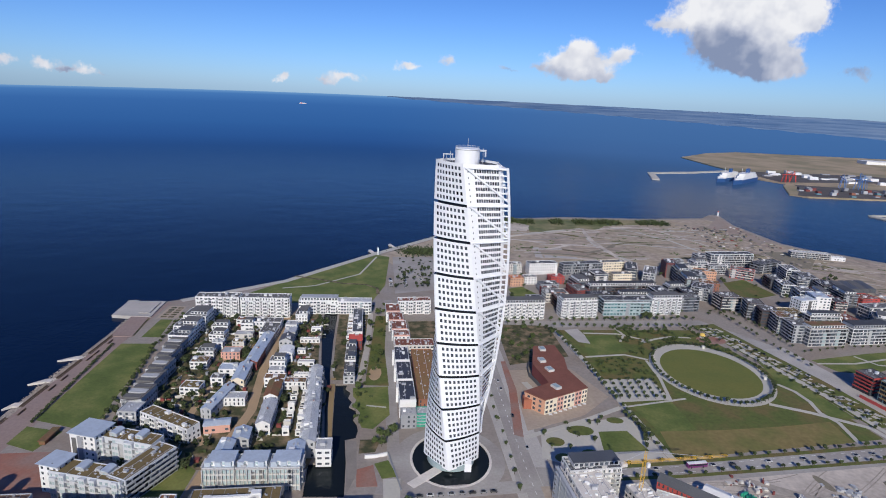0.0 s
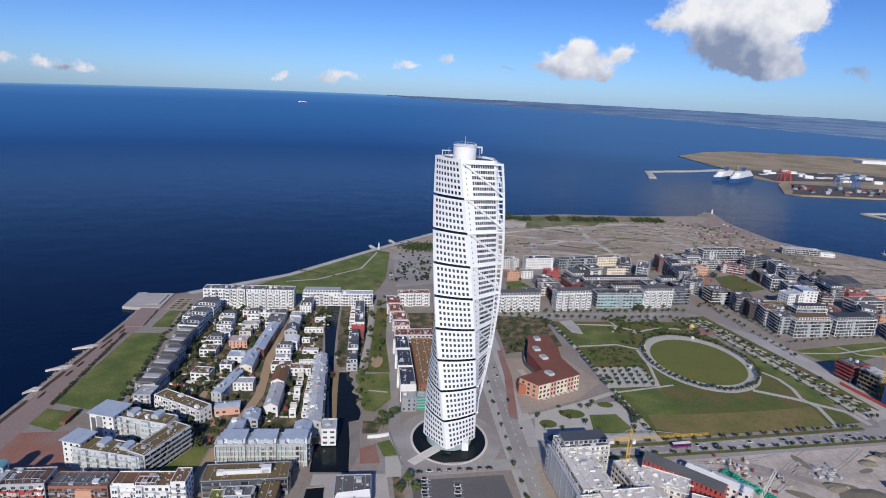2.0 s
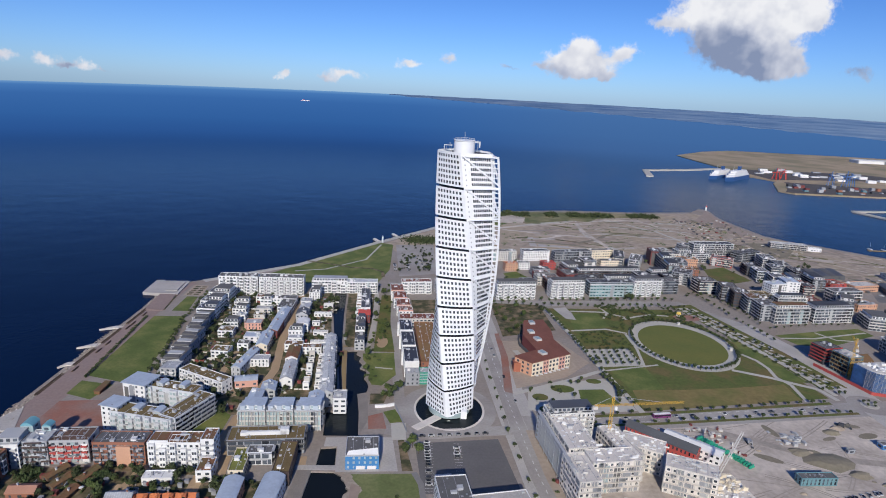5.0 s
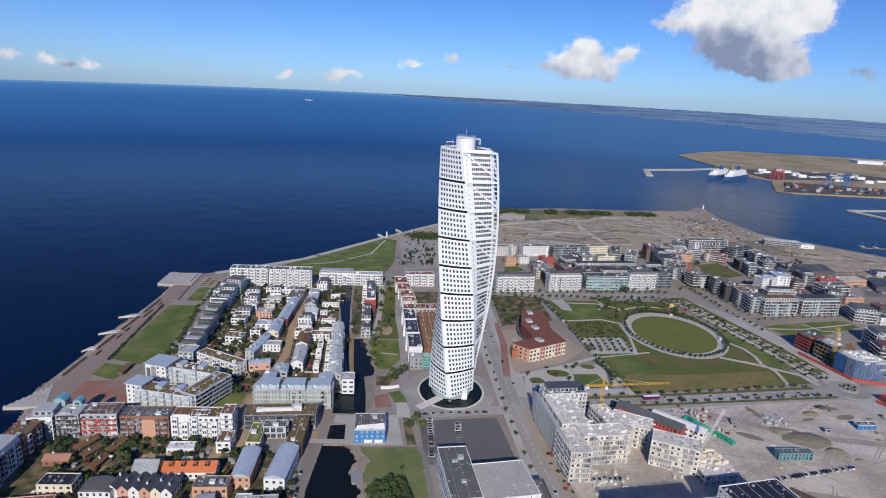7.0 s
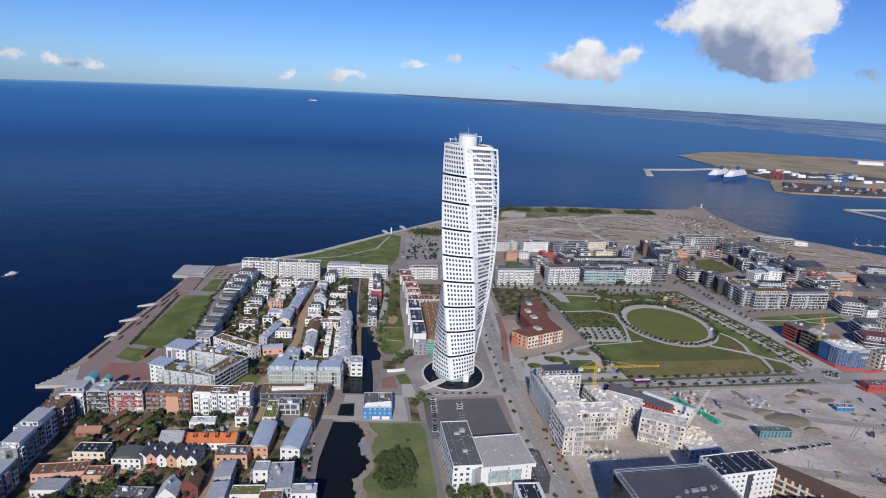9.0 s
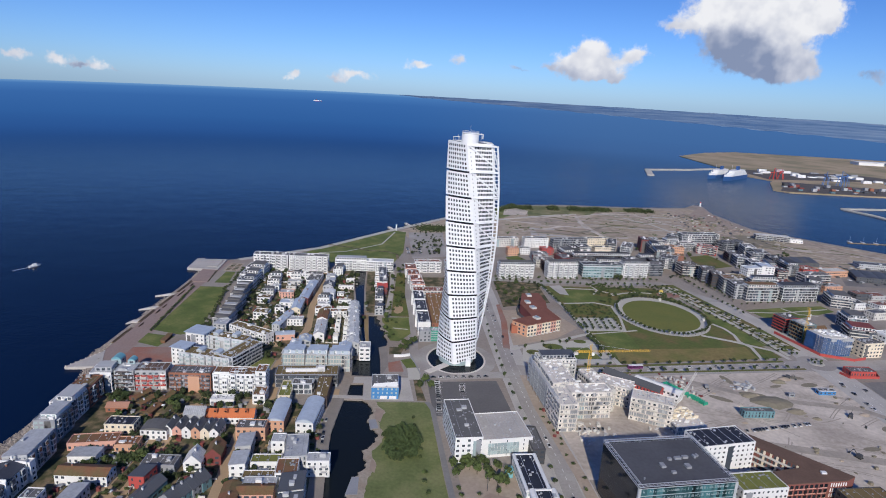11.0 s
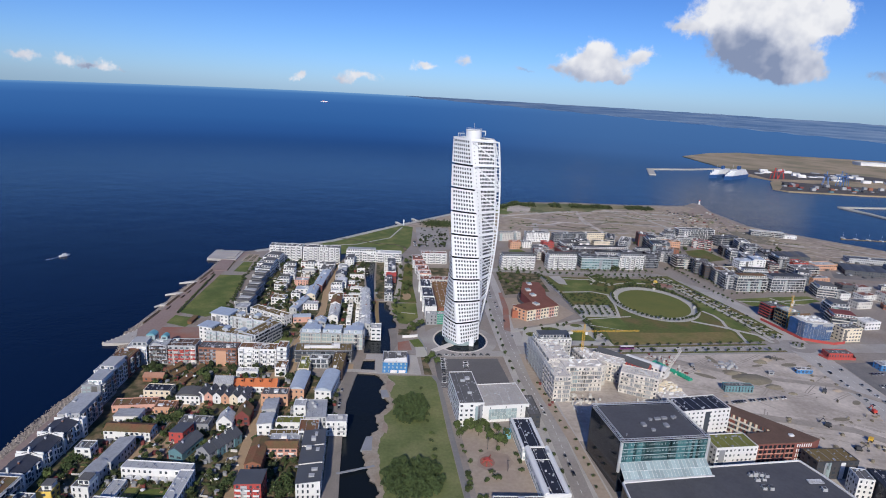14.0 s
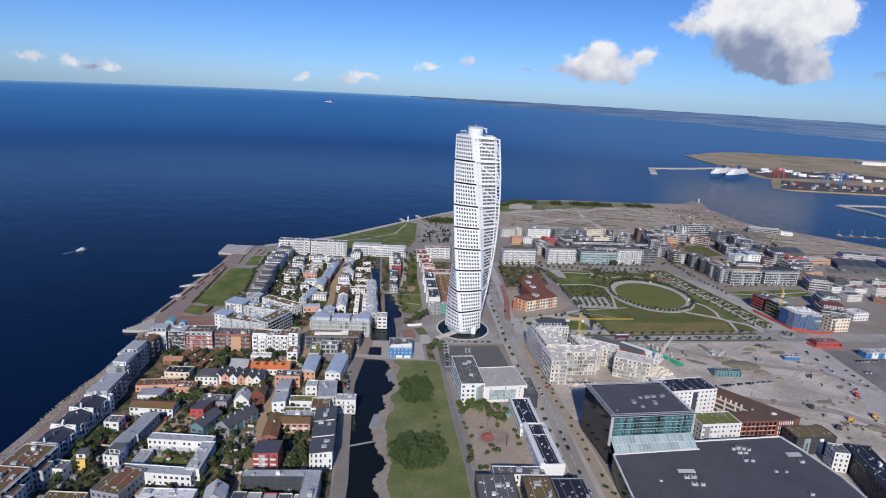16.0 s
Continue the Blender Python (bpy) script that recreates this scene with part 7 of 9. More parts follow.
for x, y, r in ((105, 456, 8), (100.5, 434, 12), (103.5, 418, 20), (102.5, 389.5, 30)):
    c, n = math.cos(radians(r)), math.sin(radians(r))
    rim_pts = [(x + u * c - v * n, y + u * n + v * c) for u, v in ((-2.4, -3.4), (2.4, -3.4), (2.4, 3.4), (-2.4, 3.4))]
    light = part("roof_light", Shape().prism(rim_pts, 12, 13.6), "offwhite", K, "pale roof light box")
    part("pane", Shape().prism([(x + (u - x) * .8, y + (v - y) * .8) for u, v in rim_pts], 13.6, 13.75), "glass_pale", light)
for k in range(8):
    part("canopy", Shape().box(93.5 + k * 4, 96 + k * 4, 367 + k * 2.3, 369 + k * 2.3, 2.4, 2.6), "white", K, "white canopy over the yard")
part("end_wing", Shape().box(77.6, 86, 378.6, 386, 0, 7.5), "orange_wall", K, "orange-red rendered end wing")
solid("yard_wall", Shape().prism(strip([(93.6, 452), (91, 440), (90.5, 430), (97, 408), (99.5, 398)], 0.8), 0, 3.2), "slate", "dark curved wall beside the school", "wall", "")
patch("ramp", strip([(85, 420), (92, 398)], 5), 0.13, "pale_path", "pale concrete ramp in the school yard", "pavement")
FOOT.extend(((106, 384, 46, 22, radians(28)), (106, 425, 22, 70, radians(8))))

# east side of the avenue
Q_ = dict(group="harbour quarter blocks", kind="apartment_building")
B = thing("apartment_building", "unfinished block wrapped in blue sheeting on scaffolding", "building", pose(0, 0, 0), "harbour quarter blocks")
wrap = [(361, 367), (364, 361), (369, 358.5), (376, 358), (392, 361.5), (388, 384), (359, 379)]
FOOT.append((376, 371, 34, 26, radians(10)))
part("wall", Shape().prism(wrap, -0.3, 17), "blue_cover", B)
part("roof", Shape().prism([(376 + (x - 376) * .9, 371 + (y - 371) * .9) for x, y in wrap], 17, 17.8), "offwhite", B, "ragged pale concrete top deck")
for k in range(8):
    lift = Shape()
    for p, q in zip(wrap, wrap[1:]):
        lift.prism(strip([p, q], 1.0), 1.9 + k * 2.0, 2.02 + k * 2.0).prism(strip([p, q], 1.3), 2.9 + k * 2.0, 2.98 + k * 2.0)
    part("scaffold_lift", lift, "grey", B)
for k, (p, q) in enumerate(zip(wrap, wrap[1:])):
    for i in range(max(1, int(math.hypot(q[0] - p[0], q[1] - p[1]) / 2.6))):
        f = i * 2.6 / math.hypot(q[0] - p[0], q[1] - p[1])
        x, y = p[0] + (q[0] - p[0]) * f, p[1] + (q[1] - p[1]) * f - .5
        part("standard", Shape().beam((x, y, 0), (x, y, 18.6), .07), "steel", B)
sheets = Shape()
for i in range(34):
    x, y = rnd.uniform(364, 385), rnd.uniform(362, 378)
    sheets.box(x, x + rnd.uniform(.6, 3.4), y, y + rnd.uniform(.3, 2), 17.8, 18 + rnd.uniform(.2, 1.4))
part("deck_works", sheets, "white", B, "white panels and wall stubs on the top deck", kind="stuff")
part("loose_sheet", Shape().prism(strip([(369, 357.6), (392.5, 360.9)], .5), 14.6, 17.3).prism(strip([(385, 359.4), (392.5, 360.9)], .9), 9, 11), "light_grey", B, "pale loose sheeting along the top lift")
building(368, 399, 15, 17, 17, 14, "teal", "concrete", boxes=3, bands=True, rail="timber", **Q_)
F = building(364, 421, 17, 15, 15, 14, "dark", "felt", boxes=2, bands=True, rail="red", **Q_)
part("red_frame", Shape().box(-9.2, 9.2, -8.6, -8.2, 11, 12.2).box(-9.2, 9.2, -8.6, -8.2, 14.4, 15.8).box(-9.2, -8.6, -8.6, 8, 11, 12.2), "red", F, "red edge boards of the raw frame")
patch("site_earth", [(382, 402), (412, 420), (420, 440), (384, 432)], 0.1, "planted_rust", "brown excavated earth beside the raw frame", "ground")
solid("site_hoarding", Shape().prism(strip([(348, 410), (362, 358), (388, 349), (402, 354)], 0.4), 0, 2.6), "red", "red site hoarding round the sheeted block", "hoarding", "")
building(373, 322, 23, 10, 4.5, 3, "red", "felt", **Q_)
solid("site_hoarding", Shape().prism(strip([(356, 322), (359, 313), (386, 315), (390, 326)], 0.4), 0, 2.2), "red", "red site hoarding round the low red block", "hoarding", "")
for i in range(5):
    building(396 + i * 6.4, 298 + i * 0.8, 6, 9, 5.5, 6, "white" if i % 2 else "glass_blue", "metal_roof", kind="site_cabin", storey=2.7, group="blue and white cabins")
# park front
for x, y, ww, dd, hh, r, wl in ((105, 562, 44, 13, 17, 8, "white"), (164, 572, 39, 14, 18, 9, "white"), (218, 584, 53, 14, 16.5, 6, "light_grey"), (261.5, 590, 34, 14, 18, 8, "white"), (291, 601, 22, 15, 16, 10, "slate"), (340, 609, 22, 18, 16, 4, "brown_black")):
    if wl == "white":
        building(x, y, ww, dd, hh, r, wl, "felt", boxes=4, fronts=int(ww / 6), gap=2.3, win=1.6, wh=1.7, terrace=2, **Q_)
    else:
        building(x, y, ww, dd, hh, r, wl, "felt" if wl != "light_grey" else "dark", boxes=3, bands=True, rail="glass_pale" if wl == "light_grey" else "", **Q_)
building(217.6, 576.3, 50, 0.8, 14.5, 6, "glass_pale", "metal_roof", glass="glass_green", gap=2.0, **Q_)
rnd = random.Random(23)
# blocks round their courts: x, y, width, depth, height, turn, wall, roof, balcony bands
BLOCKS = [(156, 722, 38, 13, 14, 12, "white", "dark", 0), (112, 716, 34, 12, 13, 12, "offwhite", "felt", 0), (115, 668, 16, 12, 10, 8, "salmon", "orange_tile", 0), (133, 677, 15, 11, 9, 8, "white", "felt", 0), (166, 682, 17, 13, 9, 10, "red", "red", 0),
          (150, 652, 22, 14, 9, 10, "grey", "dark", 0), (151, 618, 26, 16, 10, 8, "offwhite", "felt", 0), (124, 592, 16, 18, 11, 8, "grey", "dark", 1), (148, 636, 18, 10, 8, 8, "dark_red", "felt", 0), (153, 598, 14, 20, 12, 8, "brick", "felt", 1),
          (208, 727, 55, 12, 14, 14, "light_grey", "dark", 1), (252, 740, 38, 12, 14, 14, "cream", "felt", 0), (190, 664, 17, 22, 11, 14, "slate", "felt", 1), (221, 694, 17, 20, 12, 12, "light_grey", "dark", 1), (206, 690, 10, 18, 10, 12, "black_render", "felt", 0),
          (250, 697, 25, 12, 11, 8, "cream", "felt", 0), (272, 722, 12, 34, 14, -16, "black_render", "dark", 1), (291, 708, 14, 36, 13, -24, "white", "felt", 1), (234, 645, 84, 12, 12, 8, "grey", "dark", 1), (200, 616, 26, 12, 11, 8, "dark", "dark", 0),
          (238, 614, 40, 11, 12, 8, "slate", "dark", 1), (272, 630, 14, 24, 13, 8, "light_grey", "dark", 1), (298, 650, 22, 13, 12, 10, "grey", "dark", 1), (302, 626, 14, 20, 14, 8, "dark", "dark", 1), (181, 636, 16, 26, 10, 14, "dark_red", "felt", 0),
          (324, 730, 14, 22, 19, -5, "dark_red", "dark", 0), (329, 706, 14, 24, 17, -6, "slate", "dark", 1), (325, 674, 16, 26, 16, -4, "brown_black", "dark", 1), (328, 643, 20, 24, 15, -34, "light_grey", "dark", 1), (348, 668, 22, 14, 12, -20, "brick", "brown_roof", 0),
          (430, 783, 64, 16, 20, 8, "white", "dark", 1), (422, 730, 28, 14, 12, -30, "red", "felt", 1), (474, 766, 44, 14, 14, 24, "slate", "dark", 1), (396, 748, 26, 12, 12, 10, "white", "felt", 1), (374, 754, 20, 14, 15, 8, "white", "felt", 1),
          (354, 740, 20, 14, 13, 8, "offwhite", "felt", 0), (368, 722, 26, 13, 11, -6, "salmon", "brown_roof", 0), (348, 700, 14, 26, 14, -8, "grey", "dark", 1), (392, 790, 14, 14, 15, 8, "light_grey", "felt", 1), (345, 765, 24, 12, 12, 12, "light_grey", "felt", 1),
          (442, 694, 14, 24, 13, -8, "slate", "felt", 1), (442, 669, 14, 22, 14, -8, "white", "felt", 1), (449, 645, 14, 22, 14, -10, "white", "felt", 1), (450, 619, 17, 22, 16, -6, "white", "pale_metal", 0), (472, 690, 12, 22, 14, -8, "grey", "dark", 1),
          (487, 735, 16, 28, 15, -10, "white", "felt", 1), (489, 702, 16, 28, 15, -8, "light_grey", "felt", 1), (493, 671, 16, 27, 15, -8, "brown_black", "dark", 1), (494, 640, 16, 28, 15, -4, "black_render", "dark", 1), (470, 645, 12, 28, 12, -8, "dark_red", "felt", 1),
          (470, 616, 13, 20, 12, -8, "dark_red", "dark", 1), (355.5, 584, 16, 19, 18, -12, "brown_black", "felt", 1), (359.5, 564, 16, 19, 17, -12, "brown_black", "felt", 1), (364.5, 545, 16, 19, 18, -8, "grey", "brown_roof", 1), (366, 525, 16, 20, 18, -2, "grey", "felt", 1),
          (388, 517, 40, 14, 17, 7, "offwhite", "brown_roof", 1), (437, 526, 46, 17, 16, 8, "white", "dark", 1), (392, 571, 28, 40, 9, 0, "cream", "sedum", 0), (420, 598, 22, 14, 18, 14, "white", "pale_metal", 0), (413, 556, 34, 12, 15, 2, "white", "dark", 1),
          (444, 562, 18, 22, 10, 4, "dark_red", "rust_roof", 0), (502, 594, 38, 15, 14, 8, "light_grey", "felt", 1), (482, 563, 16, 22, 13, -32, "slate", "felt", 1), (478, 510, 22, 26, 12, -14, "light_grey", "felt", 1), (505, 566, 26, 16, 8, 10, "salmon", "light_grey", 0),
          (520, 640, 24, 20, 9, 10, "red", "rust_roof", 0), (558, 641, 38, 18, 8, 12, "salmon", "offwhite", 0), (446, 439, 19, 22, 13, -8, "white", "felt", 1), (434, 411, 24, 20, 10, -14, "slate", "dark_red", 1), (458, 404, 20, 15, 8, 14, "white", "white", 0), (410, 366, 22, 14, 14, 12, "cream", "felt", 0)]
for x, y, ww, dd, hh, r, wl, rf, bd in BLOCKS:
    building(x, y, ww, dd, hh, r, wl, rf, boxes=2, bands=bool(bd), terrace=3 if bd and rnd.random() < 0.35 else 0, **Q_)
for i in range(16):
    building(500 + (i % 5) * 27 + rnd.uniform(-6, 6), 470 + (i // 5) * 34 + rnd.uniform(-6, 6), rnd.uniform(12, 24), rnd.uniform(10, 18), rnd.choice((5, 6, 8, 11)), rnd.choice((10, 14, -20)), rnd.choice(("white", "grey", "slate", "brick", "offwhite", "light_grey")), rnd.choice(("dark", "felt", "slate", "rust_roof")), boxes=1, **Q_)
for i in range(6):
    building(508 + i * 11.5, 690 + i * 2.0, 11, 36, 5.5, -12, "slate", "slate" if i % 2 else "felt", "barrel", lean=0.12, kind="warehouse", gap=6)
for i in range(4):
    building(590 + i * 15, 632 - i * 2, 14, 40, 6, -20, "slate", "slate", "barrel", lean=0.15, kind="warehouse", gap=6)
building(590, 850, 54, 14, 9, -12, "offwhite", "light_grey", kind="warehouse", bands=True, boxes=4)
building(628, 842, 20, 10, 5, -12, "white", "white", kind="warehouse")
for x, y, ww, dd, hh in ((660, 690, 60, 18, 7), (700, 640, 80, 28, 8), (720, 590, 80, 36, 10), (690, 540, 90, 36, 11)):
    building(x, y, ww, dd, hh, -8, rnd.choice(("grey", "light_grey", "brick")), "slate", kind="warehouse", gap=6, boxes=2)
patch("planted_court", [(386, 706), (421, 722), (430, 662), (369, 633)], 0.1, "meadow", "planted green court between blocks", "lawn")
patch("planted_court", [(104, 652), (122, 662), (137, 632), (109, 612)], 0.1, "lawn", "small green lawn between blocks", "lawn")
patch("planted_court", [(353, 477), (414, 494), (456, 503), (460, 485), (389, 451), (362, 455)], 0.11, "lawn", "green lawn with curved paths beside the avenue", "lawn")
for pts in ([(354, 470), (390, 472), (456, 492)], [(400, 488), (410, 470), (430, 468)]):
    patch("park_path", strip(pts, 2.5), 0.16, "pale_path", "pale path across the lawn", "path")


# ---- trees ----
def leaf_crown(seed, rx, rz, zc, count, size):
    """Leaf clumps on and in an uneven crown."""
    rnd = random.Random(seed)
    s = Shape()
    lobes = [(rnd.uniform(-.45, .45) * rx, rnd.uniform(-.45, .45) * rx, zc + rnd.uniform(-.4, .5) * rz, rnd.uniform(.45, .75)) for _ in range(6)]
    for i in range(count):
        lx, ly, lz, lr = lobes[i % 6]
        d = Vector((rnd.gauss(0, 1), rnd.gauss(0, 1), rnd.gauss(0, 1))).normalized()
        k = lr * (0.55 + 0.45 * rnd.random())
        p = Vector((lx + d.x * rx * k, ly + d.y * rx * k, lz + d.z * rz * k))
        n = (d + Vector((rnd.uniform(-.7, .7), rnd.uniform(-.7, .7), rnd.uniform(-.3, .8)))).normalized()
        a = n.orthogonal().normalized()
        b = n.cross(a)
        h = size * rnd.uniform(0.6, 1.25)
        s.face(p + a * h, p + b * h * 0.8, p - a * h * 0.9, p - b * h)
    return s


def tree_kind(name, label, seed, height, rx, leaf, count=130, size=0.55, category="tree"):
    T = thing(name, label, category, pose(0, 0, -60))
    t = Shape()
    t.beam((0, 0, -0.2), (0.05, 0, height * 0.3), 0.16, 6)
    t.beam((0.05, 0, height * 0.3), (0.0, 0.1, height * 0.62), 0.10, 5)
    for i in range(4):
        w = i * 1.6 + seed
        t.beam((0.03, 0, height * 0.32), (math.cos(w) * rx * 0.55, math.sin(w) * rx * 0.55, height * 0.62), 0.05, 4)
    part("trunk", t, "bark", T)
    part("crown", leaf_crown(seed, rx, height * 0.34, height * 0.62, count, size), leaf, T)
    return T


KINDS = [tree_kind("tree", "small dark green street tree", 1, 5.0, 1.9, "leaf_dark"), tree_kind("tree", "small dark green street tree", 2, 4.4, 1.7, "leaf_dark"),
         tree_kind("tree", "leafy green garden tree", 3, 6.5, 2.6, "leaf_mid", 170, 0.65), tree_kind("tree", "leafy green garden tree", 4, 7.5, 3.0, "leaf_mid", 190, 0.7),
         tree_kind("bush", "low rounded dark green bush", 5, 2.2, 1.6, "leaf_dark", 90, 0.45, "bush"), tree_kind("bush", "low rounded leafy green bush", 6, 2.6, 2.0, "leaf_mid", 100, 0.5, "bush")]
JOINED = ("garden trees of the north quarter", "garden undergrowth", "meadow shrubs", "courtyard trees of the harbour quarter", "avenue trees", "street trees below the park front", "hedge along the promenade", "shrubs below the stepped row")
rnd = random.Random(77)


LOOSE = {}


def plant(k, x, y, group, scale=1.0):
    """One plant; those of the far or uncountable stands are gathered into one object."""
    if group in JOINED:
        s = LOOSE.setdefault(group, (Shape(), Shape()))
        m = pose(x, y, 0, 0, 0, rnd.uniform(0, 360)) @ Matrix.Scale(scale * rnd.uniform(0.85, 1.15), 4)
        for child in KINDS[k].children:
            shape = s[0 if child.name.startswith("trunk") else 1]
            n = len(shape.v)
            shape.v += [tuple(m @ v.co) for v in child.data.vertices]
            shape.f += [tuple(n + i for i in p.vertices) for p in child.data.polygons]
        return None
    t = copy_thing(KINDS[k], pose(x, y, 0, 0, 0, rnd.uniform(0, 360)))
    t.scale = (scale * rnd.uniform(0.85, 1.15),) * 3
    return tagged(t, group=group)


def free(x, y, room=2.0):
    for bx, by, w, d, r in FOOT:
        c, s = math.cos(-r), math.sin(-r)
        dx, dy = x - bx, y - by
        if abs(dx * c - dy * s) < w / 2 + room and abs(dx * s + dy * c) < d / 2 + room:
            return False
    return True


def lane(x, y):
    """False on the sandy lanes."""
    if y < 240 and x > -72 + (236 - y) * 0.085:
        return False
    if y > 300:
        return not -125 < x < -106
    return abs(x + (121 - max(0, 190 - y) * 0.13 if y > 88 else 107.5)) > 4.2


def row_of_trees(pts, step, k, group, off=0.0, jitter=0.4, scale=1.0):
    for (x0, y0), (x1, y1) in zip(pts, pts[1:]):
        L = math.hypot(x1 - x0, y1 - y0)
        for i in range(int(L / step)):
            f = (i + 0.5) * step / L
            x = x0 + (x1 - x0) * f - (y1 - y0) / L * off + rnd.uniform(-jitter, jitter)
            y = y0 + (y1 - y0) * f + (x1 - x0) / L * off + rnd.uniform(-jitter, jitter)
            if free(x, y, 0.5):
                plant(k + (rnd.random() < 0.4), x, y, group, scale)


for i in range(62):
    w = 2 * math.pi * i / 62
    (x, y), = [ellipse(246, 447, 45, 54.5, 0, 62)[i]]
    plant(rnd.choice((0, 1)), x, y, "trees round the oval lawn", 0.95)
for i in range(6):
    for j in range(5):
        plant(rnd.choice((0, 1)), 154 + i * 6.8 + j * 0.3, 397 + j * 7 + i * 0.3, "trees of the gravel court", 0.85)
row_of_trees([(131, 528), (142, 461), (151, 388), (161, 320)], 7, 0, "trees on the park edge")
row_of_trees([(96, 308.5), (161, 317.5), (318, 342)], 10.5, 0, "street trees by the park", 0, 0.3, 0.85)
row_of_trees([(96, 297.5), (161, 304), (330, 328)], 10.5, 0, "street trees by the park", 0, 0.3, 0.85)
row_of_trees([(76, 552), (130, 553), (290, 570)], 8, 0, "street trees below the park front", -1, 0.6, 1.0)
row_of_trees([(76, 541), (130, 537), (280, 548)], 8, 0, "street trees below the park front", 0, 0.6, 1.0)
row_of_trees([(284, 552), (298, 500), (318, 430), (336, 350)], 8, 0, "avenue trees", 6, 1.0, 0.75)
row_of_trees([(284, 552), (298, 500), (318, 430), (336, 350)], 10, 0, "avenue trees", -1, 1.2, 0.7)
row_of_trees([(288, 556), (304, 500), (324, 430), (342, 350)], 12, 0, "avenue trees", -14, 0.6, 0.75)
row_of_trees([(58, 500), (63, 400), (68, 310), (73, 245), (82, 177), (86, 99), (92, 0)], 15, 0, "street trees by the tower street", -8, 0.8, 0.85)
row_of_trees([(80.5, 242), (92, 163), (98, 101), (105, 20)], 9, 4, "shrubs in the street bed", 0, 2.0, 0.8)
for i in range(5):
    plant(0, 348 + 4 * math.cos(i * 1.26), 341 + 4 * math.sin(i * 1.26), "trees on the roundabout", 0.7)
for x0, x1, y0, y1, n in ((-200, -62, 300, 540, 760), (-206, -60, 40, 232, 700), (-222, -126, 226, 241, 60), (20, 40, 96, 150, 12), (-26, 16, 640, 770, 70)):
    for i in range(n):
        x, y = rnd.uniform(x0, x1), rnd.uniform(y0, y1)
        if free(x, y, 0.6) and lane(x, y) and not (-164 < x < -130 and 76 < y < 94) and not (-85 < x < -66 and y > 300):
            plant(rnd.choice((4, 5, 5, 2, 0)), x, y, "garden undergrowth", rnd.uniform(0.6, 1.2))
for x, y, k, z in ((20, 161, 3, 1.0), (26, 165, 3, 1.15), (30, 161, 2, 1.2), (36, 160, 3, 1.1), (41, 149, 3, 1.25), (37, 155, 2, 1.2), (45, 153, 2, 1.0), (41, 143, 2, .8), (17.5, 157, 2, 1.0)):
    plant(k, x, y, "trees in the playground", z)
for x, y, z in ((18.6, 146.6, 1.2), (20, 140, 1), (23.5, 130.5, 1), (21, 118, 1.5), (21.7, 114, 1.6), (20.6, 104, 1.5), (22, 109, 1.3), (32, 113, 1.3), (37.7, 115.3, 1.5), (39.5, 117, 1.2), (35, 121, 1), (53.4, 133, 1.3), (53.3, 124, 1.3), (52, 140, 1.3), (30, 142, .8), (27, 97, 1.2), (30, 98, 1)):
    plant(4 if z > 1.1 else 5, x, y, "bushes in the yard", z)
row_of_trees([(0, 225), (8, 165), (16, 100)], 9, 4, "bushes beside the yard", -10, 1.0)
row_of_trees([(152, 331), (158, 352), (150, 376)], 5, 0, "trees of the pocket park", 2, 0.8)
row_of_trees([(352, 492), (408, 505), (462, 513)], 9, 0, "street trees on the east lawn", 0, 0.6, 0.8)
row_of_trees([(337, 600), (343, 572), (350, 540), (352, 500)], 8, 0, "avenue trees", 0, 0.7, 0.9)
row_of_trees([(322, 600), (328, 560), (333, 520), (345, 450)], 9, 0, "avenue trees", 0, 0.8, 0.9)
row_of_trees([(185, 600), (186, 640), (178, 700)], 8, 0, "courtyard trees of the harbour quarter", 0, 0.7, 0.8)
row_of_trees([(311, 612), (312, 660), (308, 700)], 8, 0, "courtyard trees of the harbour quarter", 0, 0.7, 0.8)
row_of_trees([(-244, 345), (-254, 470)], 3.0, 4, "hedge along the promenade", 0, 0.4, 0.8)
row_of_trees([(-201, 345), (-219, 470), (-222, 540)], 5, 4, "shrubs below the stepped row", 0, 2.2, 1.2)
for x, y in ((104, 360), (120, 360), (108, 344), (118, 338), (100, 330), (120, 318), (126, 360), (130, 366), (104, 352), (88, 330), (86, 345)):
    plant(rnd.choice((0, 1, 4)), x, y, "trees of the pocket park")
for i in range(330):                       # loose shrubs of the park meadow
    x, y = rnd.uniform(188, 292), rnd.uniform(478, 545)
    if math.hypot((x - 246) / 50, (y - 447) / 60) > 1 and x < 290 - (y - 468) * 0.15 and math.sin(x * 0.19) + math.sin(y * 0.23 + x * 0.05) > -0.5:
        plant(4 + (rnd.random() < 0.4), x, y, "meadow shrubs", rnd.uniform(0.7, 1.2))
for i in range(60):
    x, y = rnd.uniform(152, 196), rnd.uniform(435, 467)
    plant(4 + (rnd.random() < 0.4), x, y, "meadow shrubs", rnd.uniform(0.6, 1.1))
for i in range(60):
    y = rnd.uniform(350, 590)
    plant(rnd.choice((4, 4, 5, 2)), -36 - (y - 402) * 0.02 + rnd.uniform(-7, 9), y, "canal park shrubs", rnd.uniform(0.7, 1.2))
